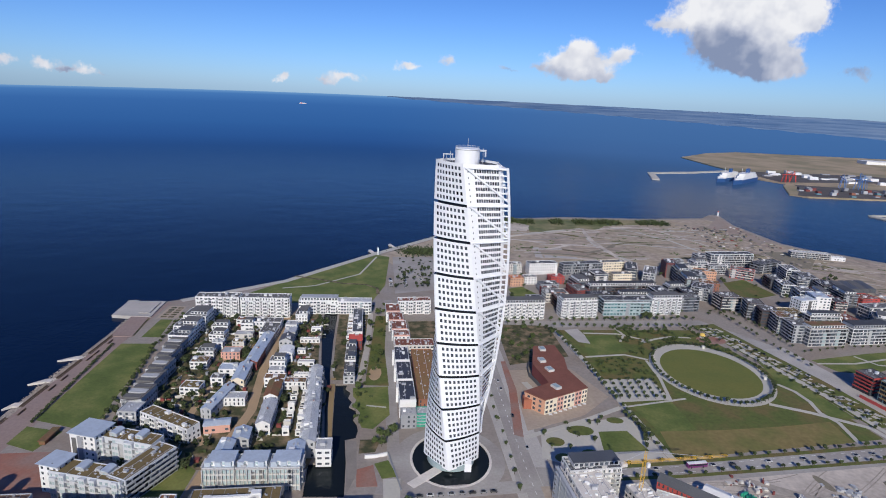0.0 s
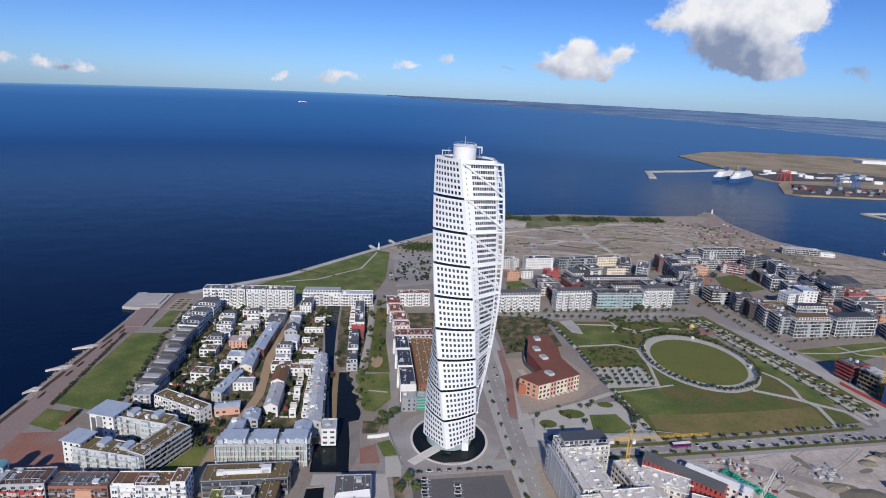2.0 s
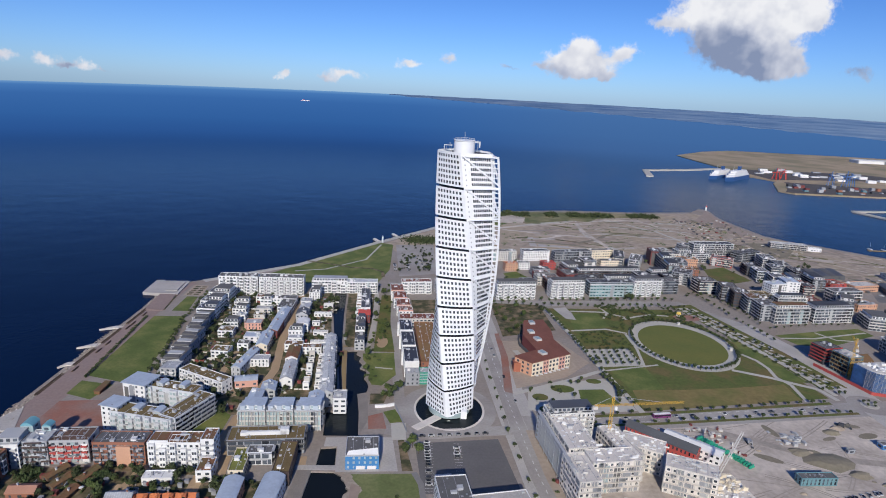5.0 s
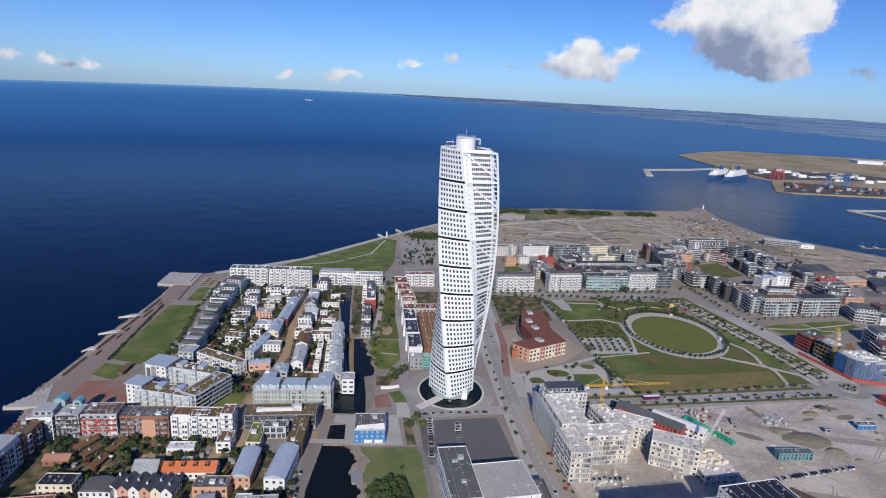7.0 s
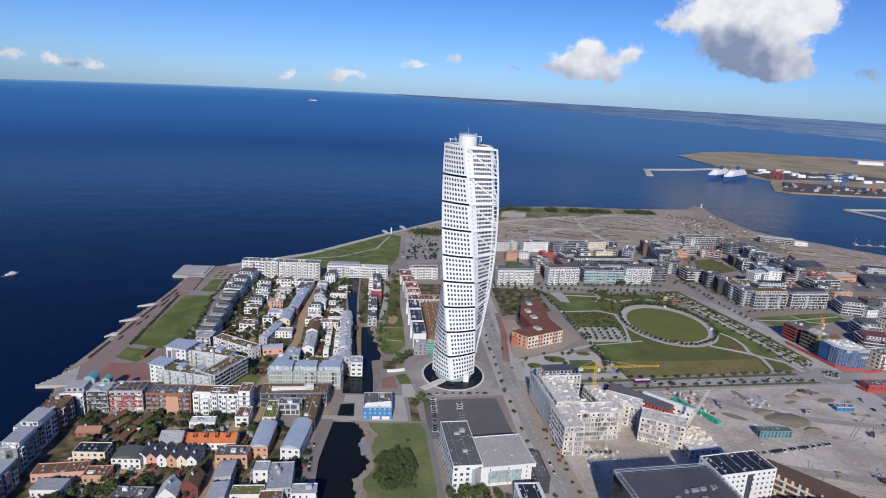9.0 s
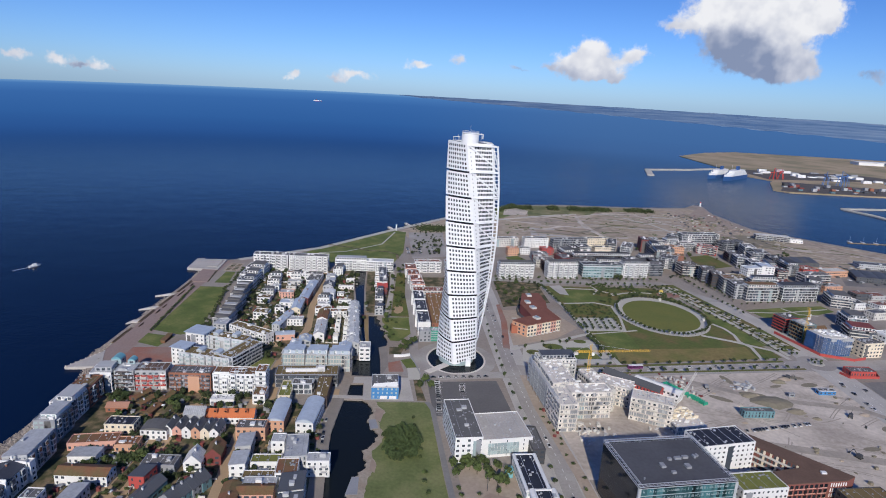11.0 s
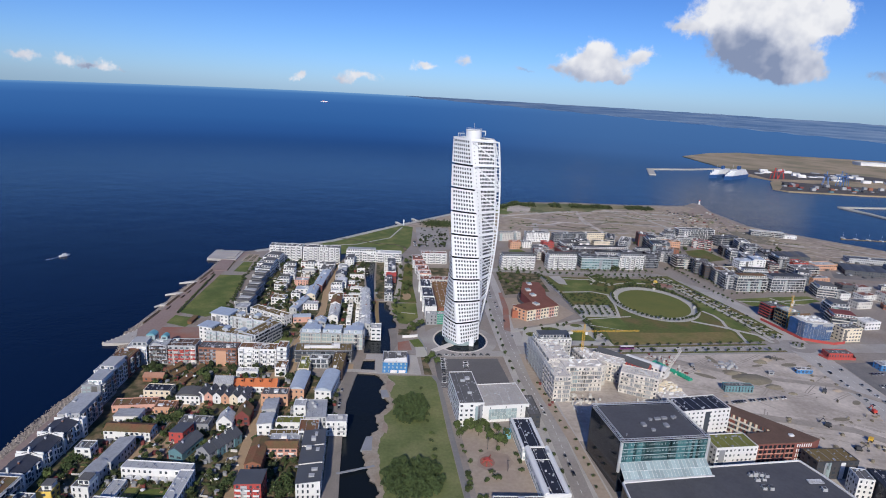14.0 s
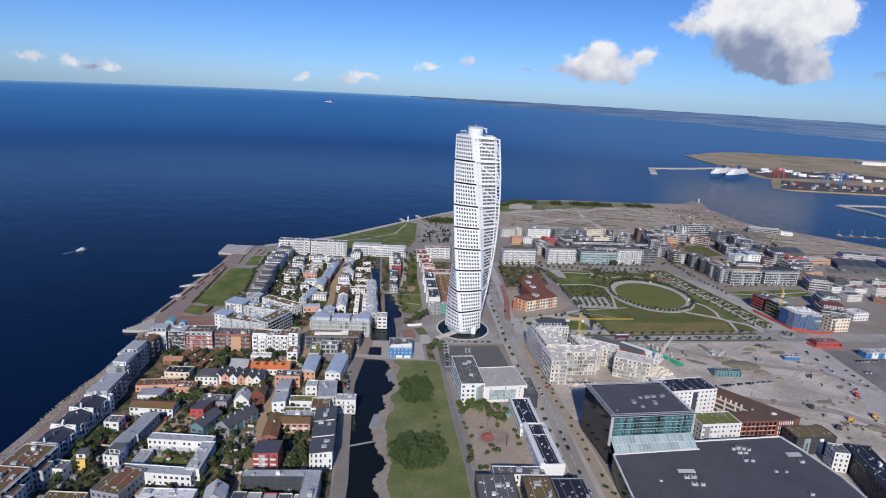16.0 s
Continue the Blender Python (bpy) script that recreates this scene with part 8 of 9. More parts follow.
for x0, x1, y0, y1, n, g in ((-198, -62, 300, 540, 170, "garden trees of the north quarter"), (-208, -60, 40, 232, 230, "garden trees of the south quarter"), (76, 130, 450, 535, 40, "play garden trees"), (100, 560, 560, 740, 150, "courtyard trees of the harbour quarter")):
    for i in range(n):
        x, y = rnd.uniform(x0, x1), rnd.uniform(y0, y1)
        if free(x, y, 1.5) and lane(x, y) and not (-164 < x < -130 and 76 < y < 94) and not (x > -84 and x < -68 and y > 300):
            plant(rnd.choice((2, 3, 4, 5, 5, 0)), x, y, g, rnd.uniform(0.7, 1.15))
for x, y, k in ((16, 166, 3), (22, 168, 2), (30, 166, 3), (36, 168, 2), (42, 165, 3), (48, 160, 3), (46, 150, 2), (24, 170, 3), (33, 170, 2), (-2, 268, 3), (2, 262, 2), (-6, 262, 2), (-18, 335, 3), (-22, 338, 3), (-20, 328, 2), (-14, 340, 3), (-24, 330, 2)):
    plant(k, x, y, "trees by the tower", 1.1)


for group, (wood, leaves) in LOOSE.items():
    S = thing("shrubs" if "shrub" in group or "hedge" in group else "trees", "many small " + group + ", dark green", "trees", None, "", "stuff")
    part("trunk", wood if "tree" not in group else wood, "bark", S, kind="stuff")
    part("crown", leaves, "leaf_dark", S, kind="stuff")


def shrub_mound(x, y, rx, ry, h, seed, count, label="broad rounded mound of dense green willow shrubs"):
    rnd = random.Random(seed)
    M = thing("shrubbery", label, "shrubbery", pose(x, y, 0))
    s = Shape()
    lumps = []
    for i in range(max(6, int(rx * ry / 3))):
        a, k = rnd.uniform(0, 2 * math.pi), math.sqrt(rnd.random()) * 0.9
        lumps.append((rx * k * math.cos(a), ry * k * math.sin(a), rnd.uniform(1.7, 3.2), h * rnd.uniform(0.75, 1.1) * (1 - 0.45 * k * k)))
    for i in range(count):
        lx, ly, lr, lh = lumps[i % len(lumps)]
        a, q = rnd.uniform(0, 2 * math.pi), math.sqrt(rnd.random())
        px, py = lx + lr * q * math.cos(a), ly + lr * q * math.sin(a)
        pz = lh * math.sqrt(max(0.0, 1.02 - q * q)) * rnd.uniform(0.8, 1.0) + 0.2
        n = Vector((rnd.gauss(0, .6), rnd.gauss(0, .6), rnd.uniform(.2, 1))).normalized()
        u = n.orthogonal().normalized()
        v = n.cross(u)
        q = rnd.uniform(0.3, 0.65)
        p = Vector((px, py, pz))
        s.face(p + u * q, p + v * q, p - u * q, p - v * q)
    part("crown", s, "leaf_willow", M)
    t = Shape()
    for i in range(14):
        a, k = rnd.uniform(0, 6.28), 0.7 * rnd.random()
        t.beam((rx * k * math.cos(a), ry * k * math.sin(a), -0.1), (rx * k * math.cos(a) * 1.05, ry * k * math.sin(a) * 1.05, h * 0.5), 0.12, 5)
    part("trunk", t, "bark", M)


shrub_mound(-205, 112, 5, 17, 4.5, 4, 1500, "dense dark row of garden trees and shrubs")
shrub_mound(-82, 98, 6, 11, 6, 5, 1300, "dense green clump of garden trees")
shrub_mound(-213, 231, 6, 6, 4.5, 6, 1100, "dense green garden trees behind the blocks")
shrub_mound(-172, 231, 9, 3.5, 3.5, 16, 900, "dense green garden hedges behind the blocks")
shrub_mound(-172, 160, 9, 5, 5, 7, 900, "dense green clump of garden trees")
shrub_mound(-112, 100, 4, 10, 4, 9, 700, "dense green clump of garden shrubs")
shrub_mound(-16, 189, 12.5, 20, 8, 3, 15000)
shrub_mound(-10.5, 112, 19, 20, 7, 8, 21000)


def scrub_band():
    rnd = random.Random(9)
    s = Shape()
    for i in range(9000):
        k = rnd.random()
        x = 70 + 420 * k + rnd.gauss(0, 6)
        y = (935 + 2.9 * (x - 70) * 0.42 if x < 170 else 1040 + (x - 170) * 0.12) + rnd.gauss(0, 9) - 6
        if math.sin(x * 0.11) + math.sin(x * 0.043 + 1) < -0.5 or x > 460:
            continue
        z = rnd.random() * (3 + 3 * math.sin(x * 0.07) ** 2)
        n = Vector((rnd.gauss(0, .6), rnd.gauss(0, .6), rnd.uniform(.2, 1))).normalized()
        u = n.orthogonal().normalized()
        v = n.cross(u)
        q = rnd.uniform(0.7, 1.6)
        p = Vector((x, y, z))
        s.face(p + u * q, p + v * q, p - u * q, p - v * q)
    for i in range(1600):
        x, y = 4 + rnd.gauss(0, 14), 800 + rnd.gauss(0, 9)
        p, q = Vector((x, y, rnd.random() * 5)), rnd.uniform(.7, 1.4)
        u = Vector((rnd.gauss(0, 1), rnd.gauss(0, 1), rnd.gauss(0, 1))).normalized()
        v = u.orthogonal().normalized()
        s.face(p + u * q, p + v * q, p - u * q, p - v * q)
    return s


solid("scrub_bushes", scrub_band(), "leaf_dark", "band of dark shore scrub and low trees", "bushes", "stuff")


# ---- garden clutter ----
def clutter(name, label, zones, n, material, make, seed):
    """Small garden things that nobody could count, set between the houses."""
    rnd = random.Random(seed)
    s = Shape()
    for x0, x1, y0, y1 in zones:
        for i in range(n):
            x, y = rnd.uniform(x0, x1), rnd.uniform(y0, y1)
            if free(x, y, 0.8) and lane(x, y) and not (-86 < x < -66 and y > 300):
                make(s, x, y, rnd)
    solid(name, s, material, label, "garden clutter", "stuff")


GARDENS = ((-198, -64, 305, 540), (-206, -62, 42, 230))


def a_hedge(s, x, y, r):
    l, t, q = r.uniform(1.5, 6), r.uniform(.3, .6), r.random() < .5
    for k in range(int(l / .8)):
        ox, oy = (k * .8, 0) if q else (0, k * .8)
        s.box(x + ox - t, x + ox + t, y + oy - t, y + oy + t, 0, r.uniform(0.9, 1.7))


def a_wall(s, x, y, r):
    l, q = r.uniform(2, 8), r.random() < .5
    s.box(x, x + (l if q else .25), y, y + (.25 if q else l), 0, r.uniform(.8, 1.9))


def a_deck(s, x, y, r):
    w, d = r.uniform(1.5, 4), r.uniform(1.5, 3.5)
    for k in range(5):
        s.box(x, x + w, y + k * d / 5, y + k * d / 5 + d / 5 - .06, .05, .16)


def a_shed(s, x, y, r):
    w, d, h = r.uniform(1.4, 3), r.uniform(1.2, 2.4), r.uniform(1.8, 2.5)
    s.box(x, x + w, y, y + d, 0, h).box(x - .15, x + w + .15, y - .15, y + d + .15, h, h + .12)


def a_parasol(s, x, y, r):
    s.beam((x, y, 0), (x, y, 2.3), .05)
    p = ellipse(x, y, 1.4, 1.4, 0, 8)
    for a, b in zip(p, p[1:] + p[:1]):
        s.face((*a, 2.2), (*b, 2.2), (x, y, 2.8))


clutter("hedges", "clipped dark green hedges between gardens", GARDENS, 260, "leaf_dark", a_hedge, 1)
clutter("garden_walls", "low pale garden walls and screens", GARDENS, 230, "offwhite", a_wall, 2)
clutter("garden_decks", "small grey-brown timber terraces", GARDENS, 150, "timber", a_deck, 3)
clutter("garden_sheds", "small dark garden sheds", GARDENS, 120, "dark_red", a_shed, 4)
clutter("garden_sheds", "small grey garden sheds", GARDENS, 120, "grey", a_shed, 5)
clutter("parasols", "white garden parasols on poles", GARDENS, 40, "white", a_parasol, 6)


def ruts():
    """Wheel marks over the building site."""
    rnd = random.Random(12)
    s = Shape()
    for i in range(46):
        x, y, a = rnd.uniform(150, 345), rnd.uniform(110, 312), rnd.uniform(-.6, .9)
        bend = rnd.uniform(-.05, .05)
        for off in (0, 2.0):
            px, py, aa = x - off * math.sin(a), y + off * math.cos(a), a
            for k in range(int(rnd.uniform(6, 18))):
                qx, qy = px + 4 * math.cos(aa), py + 4 * math.sin(aa)
                n = (-math.sin(aa) * .35, math.cos(aa) * .35)
                if free(px, py, 1) and free(qx, qy, 1) and not (90 < px < 226 and py < 190):
                    s.face((px - n[0], py - n[1], .06), (qx - n[0], qy - n[1], .06), (qx + n[0], qy + n[1], .06), (px + n[0], py + n[1], .06))
                px, py, aa = qx, qy, aa + bend
    return s


def loose_scrub():
    """Dry tufts and low bushes over the bare northern land."""
    rnd = random.Random(31)
    s = Shape()
    for i in range(260):
        x, y = rnd.uniform(120, 560), rnd.uniform(770, 1080)
        if y > 1010 + (x - 280) * 0.1 or math.sin(x * 0.05) * math.sin(y * 0.04) < -0.1 or x > 520 + (y - 770) * .1:
            continue
        for k in range(9):
            p = Vector((x + rnd.gauss(0, 1.6), y + rnd.gauss(0, 1.6), rnd.random() * 1.6))
            u = Vector((rnd.gauss(0, 1), rnd.gauss(0, 1), rnd.gauss(0, .6))).normalized()
            v = u.orthogonal().normalized()
            q = rnd.uniform(.5, 1.1)
            s.face(p + u * q, p + v * q, p - u * q, p - v * q)
    return s


solid("dry_scrub", loose_scrub(), "leaf_bush", "scattered low scrub on the bare land", "scrub", "stuff")
for x0, y0, x1, y1 in ((150, 850, 260, 830), (300, 900, 460, 880), (330, 960, 520, 930), (160, 900, 250, 940), (380, 820, 560, 860), (420, 1000, 560, 1040), (200, 800, 330, 815), (610, 860, 720, 800), (560, 830, 680, 770)):
    patch("track", strip([(x0, y0), ((x0 + x1) / 2, (y0 + y1) / 2 + rnd.uniform(-14, 14)), (x1, y1)], rnd.uniform(3, 9)), 0.1 + rnd.random() * .03, rnd.choice(("dirt", "pale_path", "city_ground", "garden")), "worn track over the bare land", "path")
solid("wheel_ruts", ruts(), "track_dirt", "dark wheel ruts in the dusty site", "ruts", "stuff")


# ---- vehicles ----
def car_kind():
    C = thing("car", "parked small car on the asphalt", "car", pose(0, 0, -60))
    part("body", Shape().prism([(-2.1, -.85), (2.1, -.85), (2.1, .85), (-2.1, .85)], 0.3, 0.85).prism([(-1.9, -.8), (2.0, -.8), (2.0, .8), (-1.9, .8)], 0.85, 0.95), "car_paint", C)
    c = Shape()
    c.v = [(-1.5, -.75, .95), (1.2, -.75, .95), (1.2, .75, .95), (-1.5, .75, .95), (-1.0, -.6, 1.42), (0.5, -.6, 1.42), (0.5, .6, 1.42), (-1.0, .6, 1.42)]
    c.f = [(4, 5, 6, 7), (0, 1, 5, 4), (1, 2, 6, 5), (2, 3, 7, 6), (3, 0, 4, 7)]
    part("cabin", c, "glass_black", C)
    wheel = Shape().beam((0, -.12, 0), (0, .12, 0), 0.32, 10).mesh("wheel", "rubber")
    for x, y in ((-1.3, -.8), (1.3, -.8), (-1.3, .8), (1.3, .8)):
        part("wheel", wheel, "", C).location = (x, y, 0.32)
    return C


CAR = car_kind()


def park_cars(x0, y0, x1, y1, n, rot, group, chance=0.8):
    for i in range(n):
        if rnd.random() < chance:
            k = i / max(1, n - 1)
            tagged(copy_thing(CAR, pose(x0 + (x1 - x0) * k + rnd.uniform(-.3, .3), y0 + (y1 - y0) * k, 0.08, 0, 0, rot + rnd.uniform(-3, 3))), group=group)


park_cars(4, 281, 52, 287, 9, 5, "cars in front of the tower", 0.9)
park_cars(8.5, 232, 7, 274, 15, 2, "cars on the car park", 0.6)
park_cars(26, 256, 26, 272, 6, 2, "cars on the car park", 0.7)
park_cars(-36, 700, -30, 640, 14, 5, "cars on the north car park", 0.6)
park_cars(-20, 705, -14, 645, 14, 5, "cars on the north car park", 0.6)
park_cars(0, 700, 6, 640, 12, 5, "cars on the north car park", 0.6)
park_cars(217.5, 219.5, 277, 234.5, 24, 82, "cars on the building site", 0.75)
park_cars(104, 214, 126, 216, 8, 80, "cars on the building site", 0.8)
park_cars(343, 300, 338, 180, 16, 92, "cars along the avenue", 0.5)
park_cars(357, 300, 352, 160, 16, 92, "cars along the avenue", 0.4)
park_cars(372, 262, 420, 270, 14, 80, "cars on the asphalt yard", 0.6)
park_cars(380, 285, 400, 288, 7, 80, "cars on the asphalt yard", 0.6)
park_cars(72, 330, 64, 420, 8, 95, "cars in the tower street", 0.5)
park_cars(77.5, 210, 92, 30, 22, 96, "cars in the tower street", 0.5)
park_cars(300, 528, 338, 420, 14, 105, "cars along the avenue", 0.6)
park_cars(110, 305, 300, 331, 16, 8, "cars on the park street", 0.35)
park_cars(62, 500, 60, 430, 10, 92, "cars in the tower street", 0.6)
park_cars(-50, 540, -47, 440, 12, 93, "cars by the canal park", 0.6)
park_cars(-68.5, 228, -64, 166, 13, 92, "cars on the canal walk", 0.75)

BUS = thing("bus", "purple and white city bus in the street", "bus", pose(174.5, 313.8, 0.1, 0, 0, 9))
part("body", Shape().box(-6.5, 6.5, -1.25, 1.25, 0.4, 3.0), "purple", BUS)
part("roof", Shape().box(-6.4, 6.4, -1.2, 1.2, 3.0, 3.25).box(-2, 1, -.7, .7, 3.25, 3.5), "white", BUS)
part("window_band", Shape().box(-6.2, 6.2, -1.29, 1.29, 1.5, 2.5), "glass_black", BUS)
for x in (-4.2, 3.8):
    for y in (-1.15, 1.15):
        part("wheel", Shape().beam((x, y - .15, .5), (x, y + .15, .5), .5, 12), "rubber", BUS)


# ---- cranes and site things ----
def lattice(s, a, b, half, bays, r=0.09):
    a, b = Vector(a), Vector(b)
    d = (b - a).normalized()
    u = d.orthogonal().normalized() if abs(d.z) > 0.9 else Vector((0, 0, 1))
    v = d.cross(u).normalized()
    corners = [u * half + v * half, u * half - v * half, -u * half - v * half, -u * half + v * half]
    for c in corners:
        s.beam(a + c, b + c, r)
    for i in range(bays):
        p, q = a.lerp(b, i / bays), a.lerp(b, (i + 1) / bays)
        for j in range(4):
            s.beam(p + corners[j], q + corners[(j + 1) % 4], r * 0.7)
    return s


def tower_crane(x, y, h, reach, back, rot, material, label):
    C = thing("tower_crane", label, "crane", pose(x, y, 0, 0, 0, rot))
    part("mast", lattice(Shape(), (0, 0, -0.2), (0, 0, h), 0.8, 14), material, C)
    part("jib", lattice(Shape(), (0.5, 0, h + 1), (reach, 0, h + 1), 0.5, 16, 0.06), material, C)
    part("counter_jib", lattice(Shape(), (-0.5, 0, h + 1), (-back, 0, h + 1), 0.6, 6), material, C)
    part("counterweight", Shape().box(-back - 1, -back + 2, -1, 1, h - 1.2, h + 0.6), "concrete", C)
    part("tower_head", lattice(Shape(), (0, 0, h), (0, 0, h + 7), 0.5, 4), material, C)
    part("stay", Shape().beam((0, 0, h + 7), (reach * 0.7, 0, h + 1.5), 0.09).beam((0, 0, h + 7), (-back, 0, h + 1.5), 0.09), "steel", C)
    part("cab", Shape().box(0.7, 2.4, -2.0, -0.6, h - 1.6, h + 0.6), "white", C, "white operator cab")


tower_crane(121, 268, 33, 48, 12, 8, "crane_yellow", "yellow lattice tower crane over the unfinished block")
tower_crane(362, 385, 30, 24, 10, 60, "crane_yellow", "orange-yellow tower crane beside the sheeted block")
M = thing("mobile_crane", "mobile crane with a long raised pale boom", "crane", pose(177, 246, 0))
part("carrier", Shape().box(-6, 6, -1.4, 1.4, 0.5, 2.2).box(-2, 3, -1.3, 1.3, 2.2, 3.8), "crane_red", M)
part("boom", lattice(Shape(), (-9, -18, 3), (16.5, 1.7, 30), 0.6, 16, 0.13), "offwhite", M)
pile = thing("pipe_stack", "row of green pipe bundles on the site", "pipes", pose(0, 0, 0))
for i in range(22):
    x, y = 190 + i * 0.9, 288 - i * 1.5 + rnd.uniform(-1, 1)
    part("pipe", Shape().beam((x - 2, y - 1, 0.7), (x + 2, y + 1, 0.7), 0.7, 8).beam((x - 2, y - 1, 1.8), (x + 1.6, y + 1, 1.8), 0.5, 8), "green_pipe", pile)
for x, y, w_, d_, h_, mt, lb in ((241, 243, 23, 6, 5, "teal", "long blue-green site cabin with windows"), (318, 283, 14, 5, 3.5, "crane_blue", "blue site container"), (286, 276, 5, 2.4, 2.6, "grey", "grey site container")):
    building(x, y, w_, d_, h_, 3, mt if mt in ("teal", "red", "grey") else "glass_blue", "felt", kind="site_cabin", storey=2.6)
HEAPS = [(264, 264, 15), (252, 275, 8), (276, 252, 7), (290, 300, 6), (298, 306, 5), (314, 168, 7), (320, 160, 6)]
for i in range(20):
    x, y, r = HEAPS[i] if i < len(HEAPS) else (rnd.uniform(210, 335), rnd.uniform(130, 300), rnd.uniform(1.5, 4))
    heap, top = Shape(), min(1.6, r * .3)
    ring_pts = [(r * math.cos(a) * rnd.uniform(.8, 1.3), r * 0.7 * math.sin(a) * rnd.uniform(.8, 1.2)) for a in (6.283 * j / 12 for j in range(12))]
    for j in range(12):
        p, q = ring_pts[j], ring_pts[(j + 1) % 12]
        heap.face((*p, 0), (*q, 0), (q[0] * .45, q[1] * .45, top), (p[0] * .45, p[1] * .45, top))
        heap.face((p[0] * .45, p[1] * .45, top), (q[0] * .45, q[1] * .45, top), (0, 0, top * 1.2))
    ob = solid("earth_heap", heap, "mound_earth" if i < 3 else rnd.choice(("dirt", "waste", "mound_earth")), "low heap of excavated earth", "heap", "", "earth heaps")
    ob.location = (x, y, 0)
for x, y, mt in ((283, 194, "dark"), (333, 217, "crane_red"), (302, 177, "crane_yellow"), (324, 184, "crane_yellow"), (285, 165, "dark"), (314, 247, "dark"), (302, 308, "dark"), (222, 284, "grey")):
    D = thing("excavator", "tracked excavator standing on the dirt", "excavator", pose(x, y, 0, 0, 0, rnd.uniform(0, 360)))
    part("track", Shape().box(-2, 2, -1.5, -.9, 0, .9).box(-2, 2, .9, 1.5, 0, .9), "rubber", D)
    part("cab", Shape().box(-1.6, 1.4, -1.3, 1.3, .9, 2.9), mt, D)
    part("arm", Shape().beam((1.2, 0, 2), (4, 0, 4.5), .25).beam((4, 0, 4.5), (6, 0, 1), .22), mt, D)
    part("bucket", Shape().box(5.6, 6.6, -.6, .6, .3, 1.2), "dark", D)
patch("site_track", strip([(150, 170), (230, 205), (300, 190), (345, 150)], 9), 0.07, "track_dirt", "rutted site track over the dirt", "path")
patch("site_track", strip([(200, 300), (260, 270), (330, 260), (360, 230)], 7), 0.08, "track_dirt", "rutted site track over the dirt", "path")

for x, y, a, b, r in ((308, 310, 9, 3, -10), (314, 297, 8, 3.4, 15), (226, 267, 9, 3.2, -30), (261, 273, 6, 5, -40), (246, 300, 3, 8, 12), (283, 292, 6, 2, 20), (300, 205, 7, 2.5, 10), (330, 232, 5, 2.5, 40)):
    patch("earth_stain", ellipse(x, y, a, b, r, 14), 0.11, "mound_earth", "dark patch of earth on the site", "ground")

# row of white arched canopies in the courtyard
for i in range(6):
    arch = Shape()
    cx, cy = -166 + i * 4.6, 100.3
    for j in range(8):
        a, b = math.pi * j / 8, math.pi * (j + 1) / 8
        arch.face((cx + 2.1 * math.cos(a), cy - 3, 1.4 + 2.1 * math.sin(a)), (cx + 2.1 * math.cos(b), cy - 3, 1.4 + 2.1 * math.sin(b)), (cx + 2.1 * math.cos(b), cy, 1.4 + 2.1 * math.sin(b)), (cx + 2.1 * math.cos(a), cy, 1.4 + 2.1 * math.sin(a)))
    for sx in (-2.1, 2.1):
        arch.box(cx + sx - .12, cx + sx + .12, cy - 3, cy, 0, 1.5)
    solid("arched_canopy", arch, "white", "white arched canopy over a courtyard terrace", "canopy", "", "courtyard canopies")

# heaps, stacks and scrap on the harbour point and the bare land
def scrap(zones, n, seed, low, high):
    rnd = random.Random(seed)
    s = Shape()
    for x0, x1, y0, y1 in zones:
        for i in range(n):
            x, y, w, d = rnd.uniform(x0, x1), rnd.uniform(y0, y1), rnd.uniform(low, high), rnd.uniform(low, high)
            t = rnd.uniform(-.6, .6)
            s.prism([(x - w, y - d), (x + w, y - d + t), (x + w - t, y + d), (x - w + t, y + d - t)], 0, rnd.uniform(.3, 2.2))
    return s


def worn_ground(zones, n, seed, width):
    """Curving wheel tracks, ditches and bare strips over open land."""
    rnd = random.Random(seed)
    s = Shape()
    for x0, x1, y0, y1, lean in zones:
        for i in range(n):
            x, y, a, b = rnd.uniform(x0, x1), rnd.uniform(y0, y1), lean + rnd.gauss(0, .25), rnd.uniform(-.06, .06)
            w, z = rnd.uniform(*width), 0.13 + 0.0007 * (i + seed)
            for k in range(rnd.randint(4, 16)):
                c, d = math.cos(a), math.sin(a)
                e, f = math.cos(a + b), math.sin(a + b)
                x2, y2, w2 = x + 7 * c, y + 7 * d, w * rnd.uniform(.8, 1.25)
                if x0 < x2 < x1 and y0 < y2 < y1 and free(x2, y2, 3):
                    s.face((x + d * w, y - c * w, z), (x2 + f * w2, y2 - e * w2, z), (x2 - f * w2, y2 + e * w2, z), (x - d * w, y + c * w, z))
                x, y, a, w = x2, y2, a + b, w2
    return s


OPEN_LAND = ((120, 330, 800, 990, 0.15), (300, 560, 790, 1060, -0.1), (440, 620, 760, 880, -0.5), (560, 760, 640, 820, -0.5))
for k, (mt, lb) in enumerate((("mound_earth", "dark worn strips and ditches over the bare land"), ("dirt", "pale wheel tracks over the bare land"), ("bare_earth", "brown worn strips over the bare land"), ("pale_path", "whitish dusty tracks over the bare land"), ("meadow", "thin green strips over the bare land"))):
    solid("worn_tracks", worn_ground(OPEN_LAND, (9, 12, 9, 5, 8)[k], 90 + k, ((.5, 2.2), (.6, 3.0), (1, 4), (.4, 1.0), (.6, 2.0))[k]), mt, lb, "tracks", "stuff")
patch("waste_meadow", [(182, 956), (273, 1002), (307, 994), (336, 1040), (429, 1059), (423, 1090), (350, 1091), (194, 1063)], 0.31, "waste_grass", "rough green meadow on the north point", "grass")
patch("sand_field", [(135, 956), (179, 965), (191, 1010), (168, 1031), (143, 1011)], 0.31, "dirt", "pale sandy field on the north point", "ground")
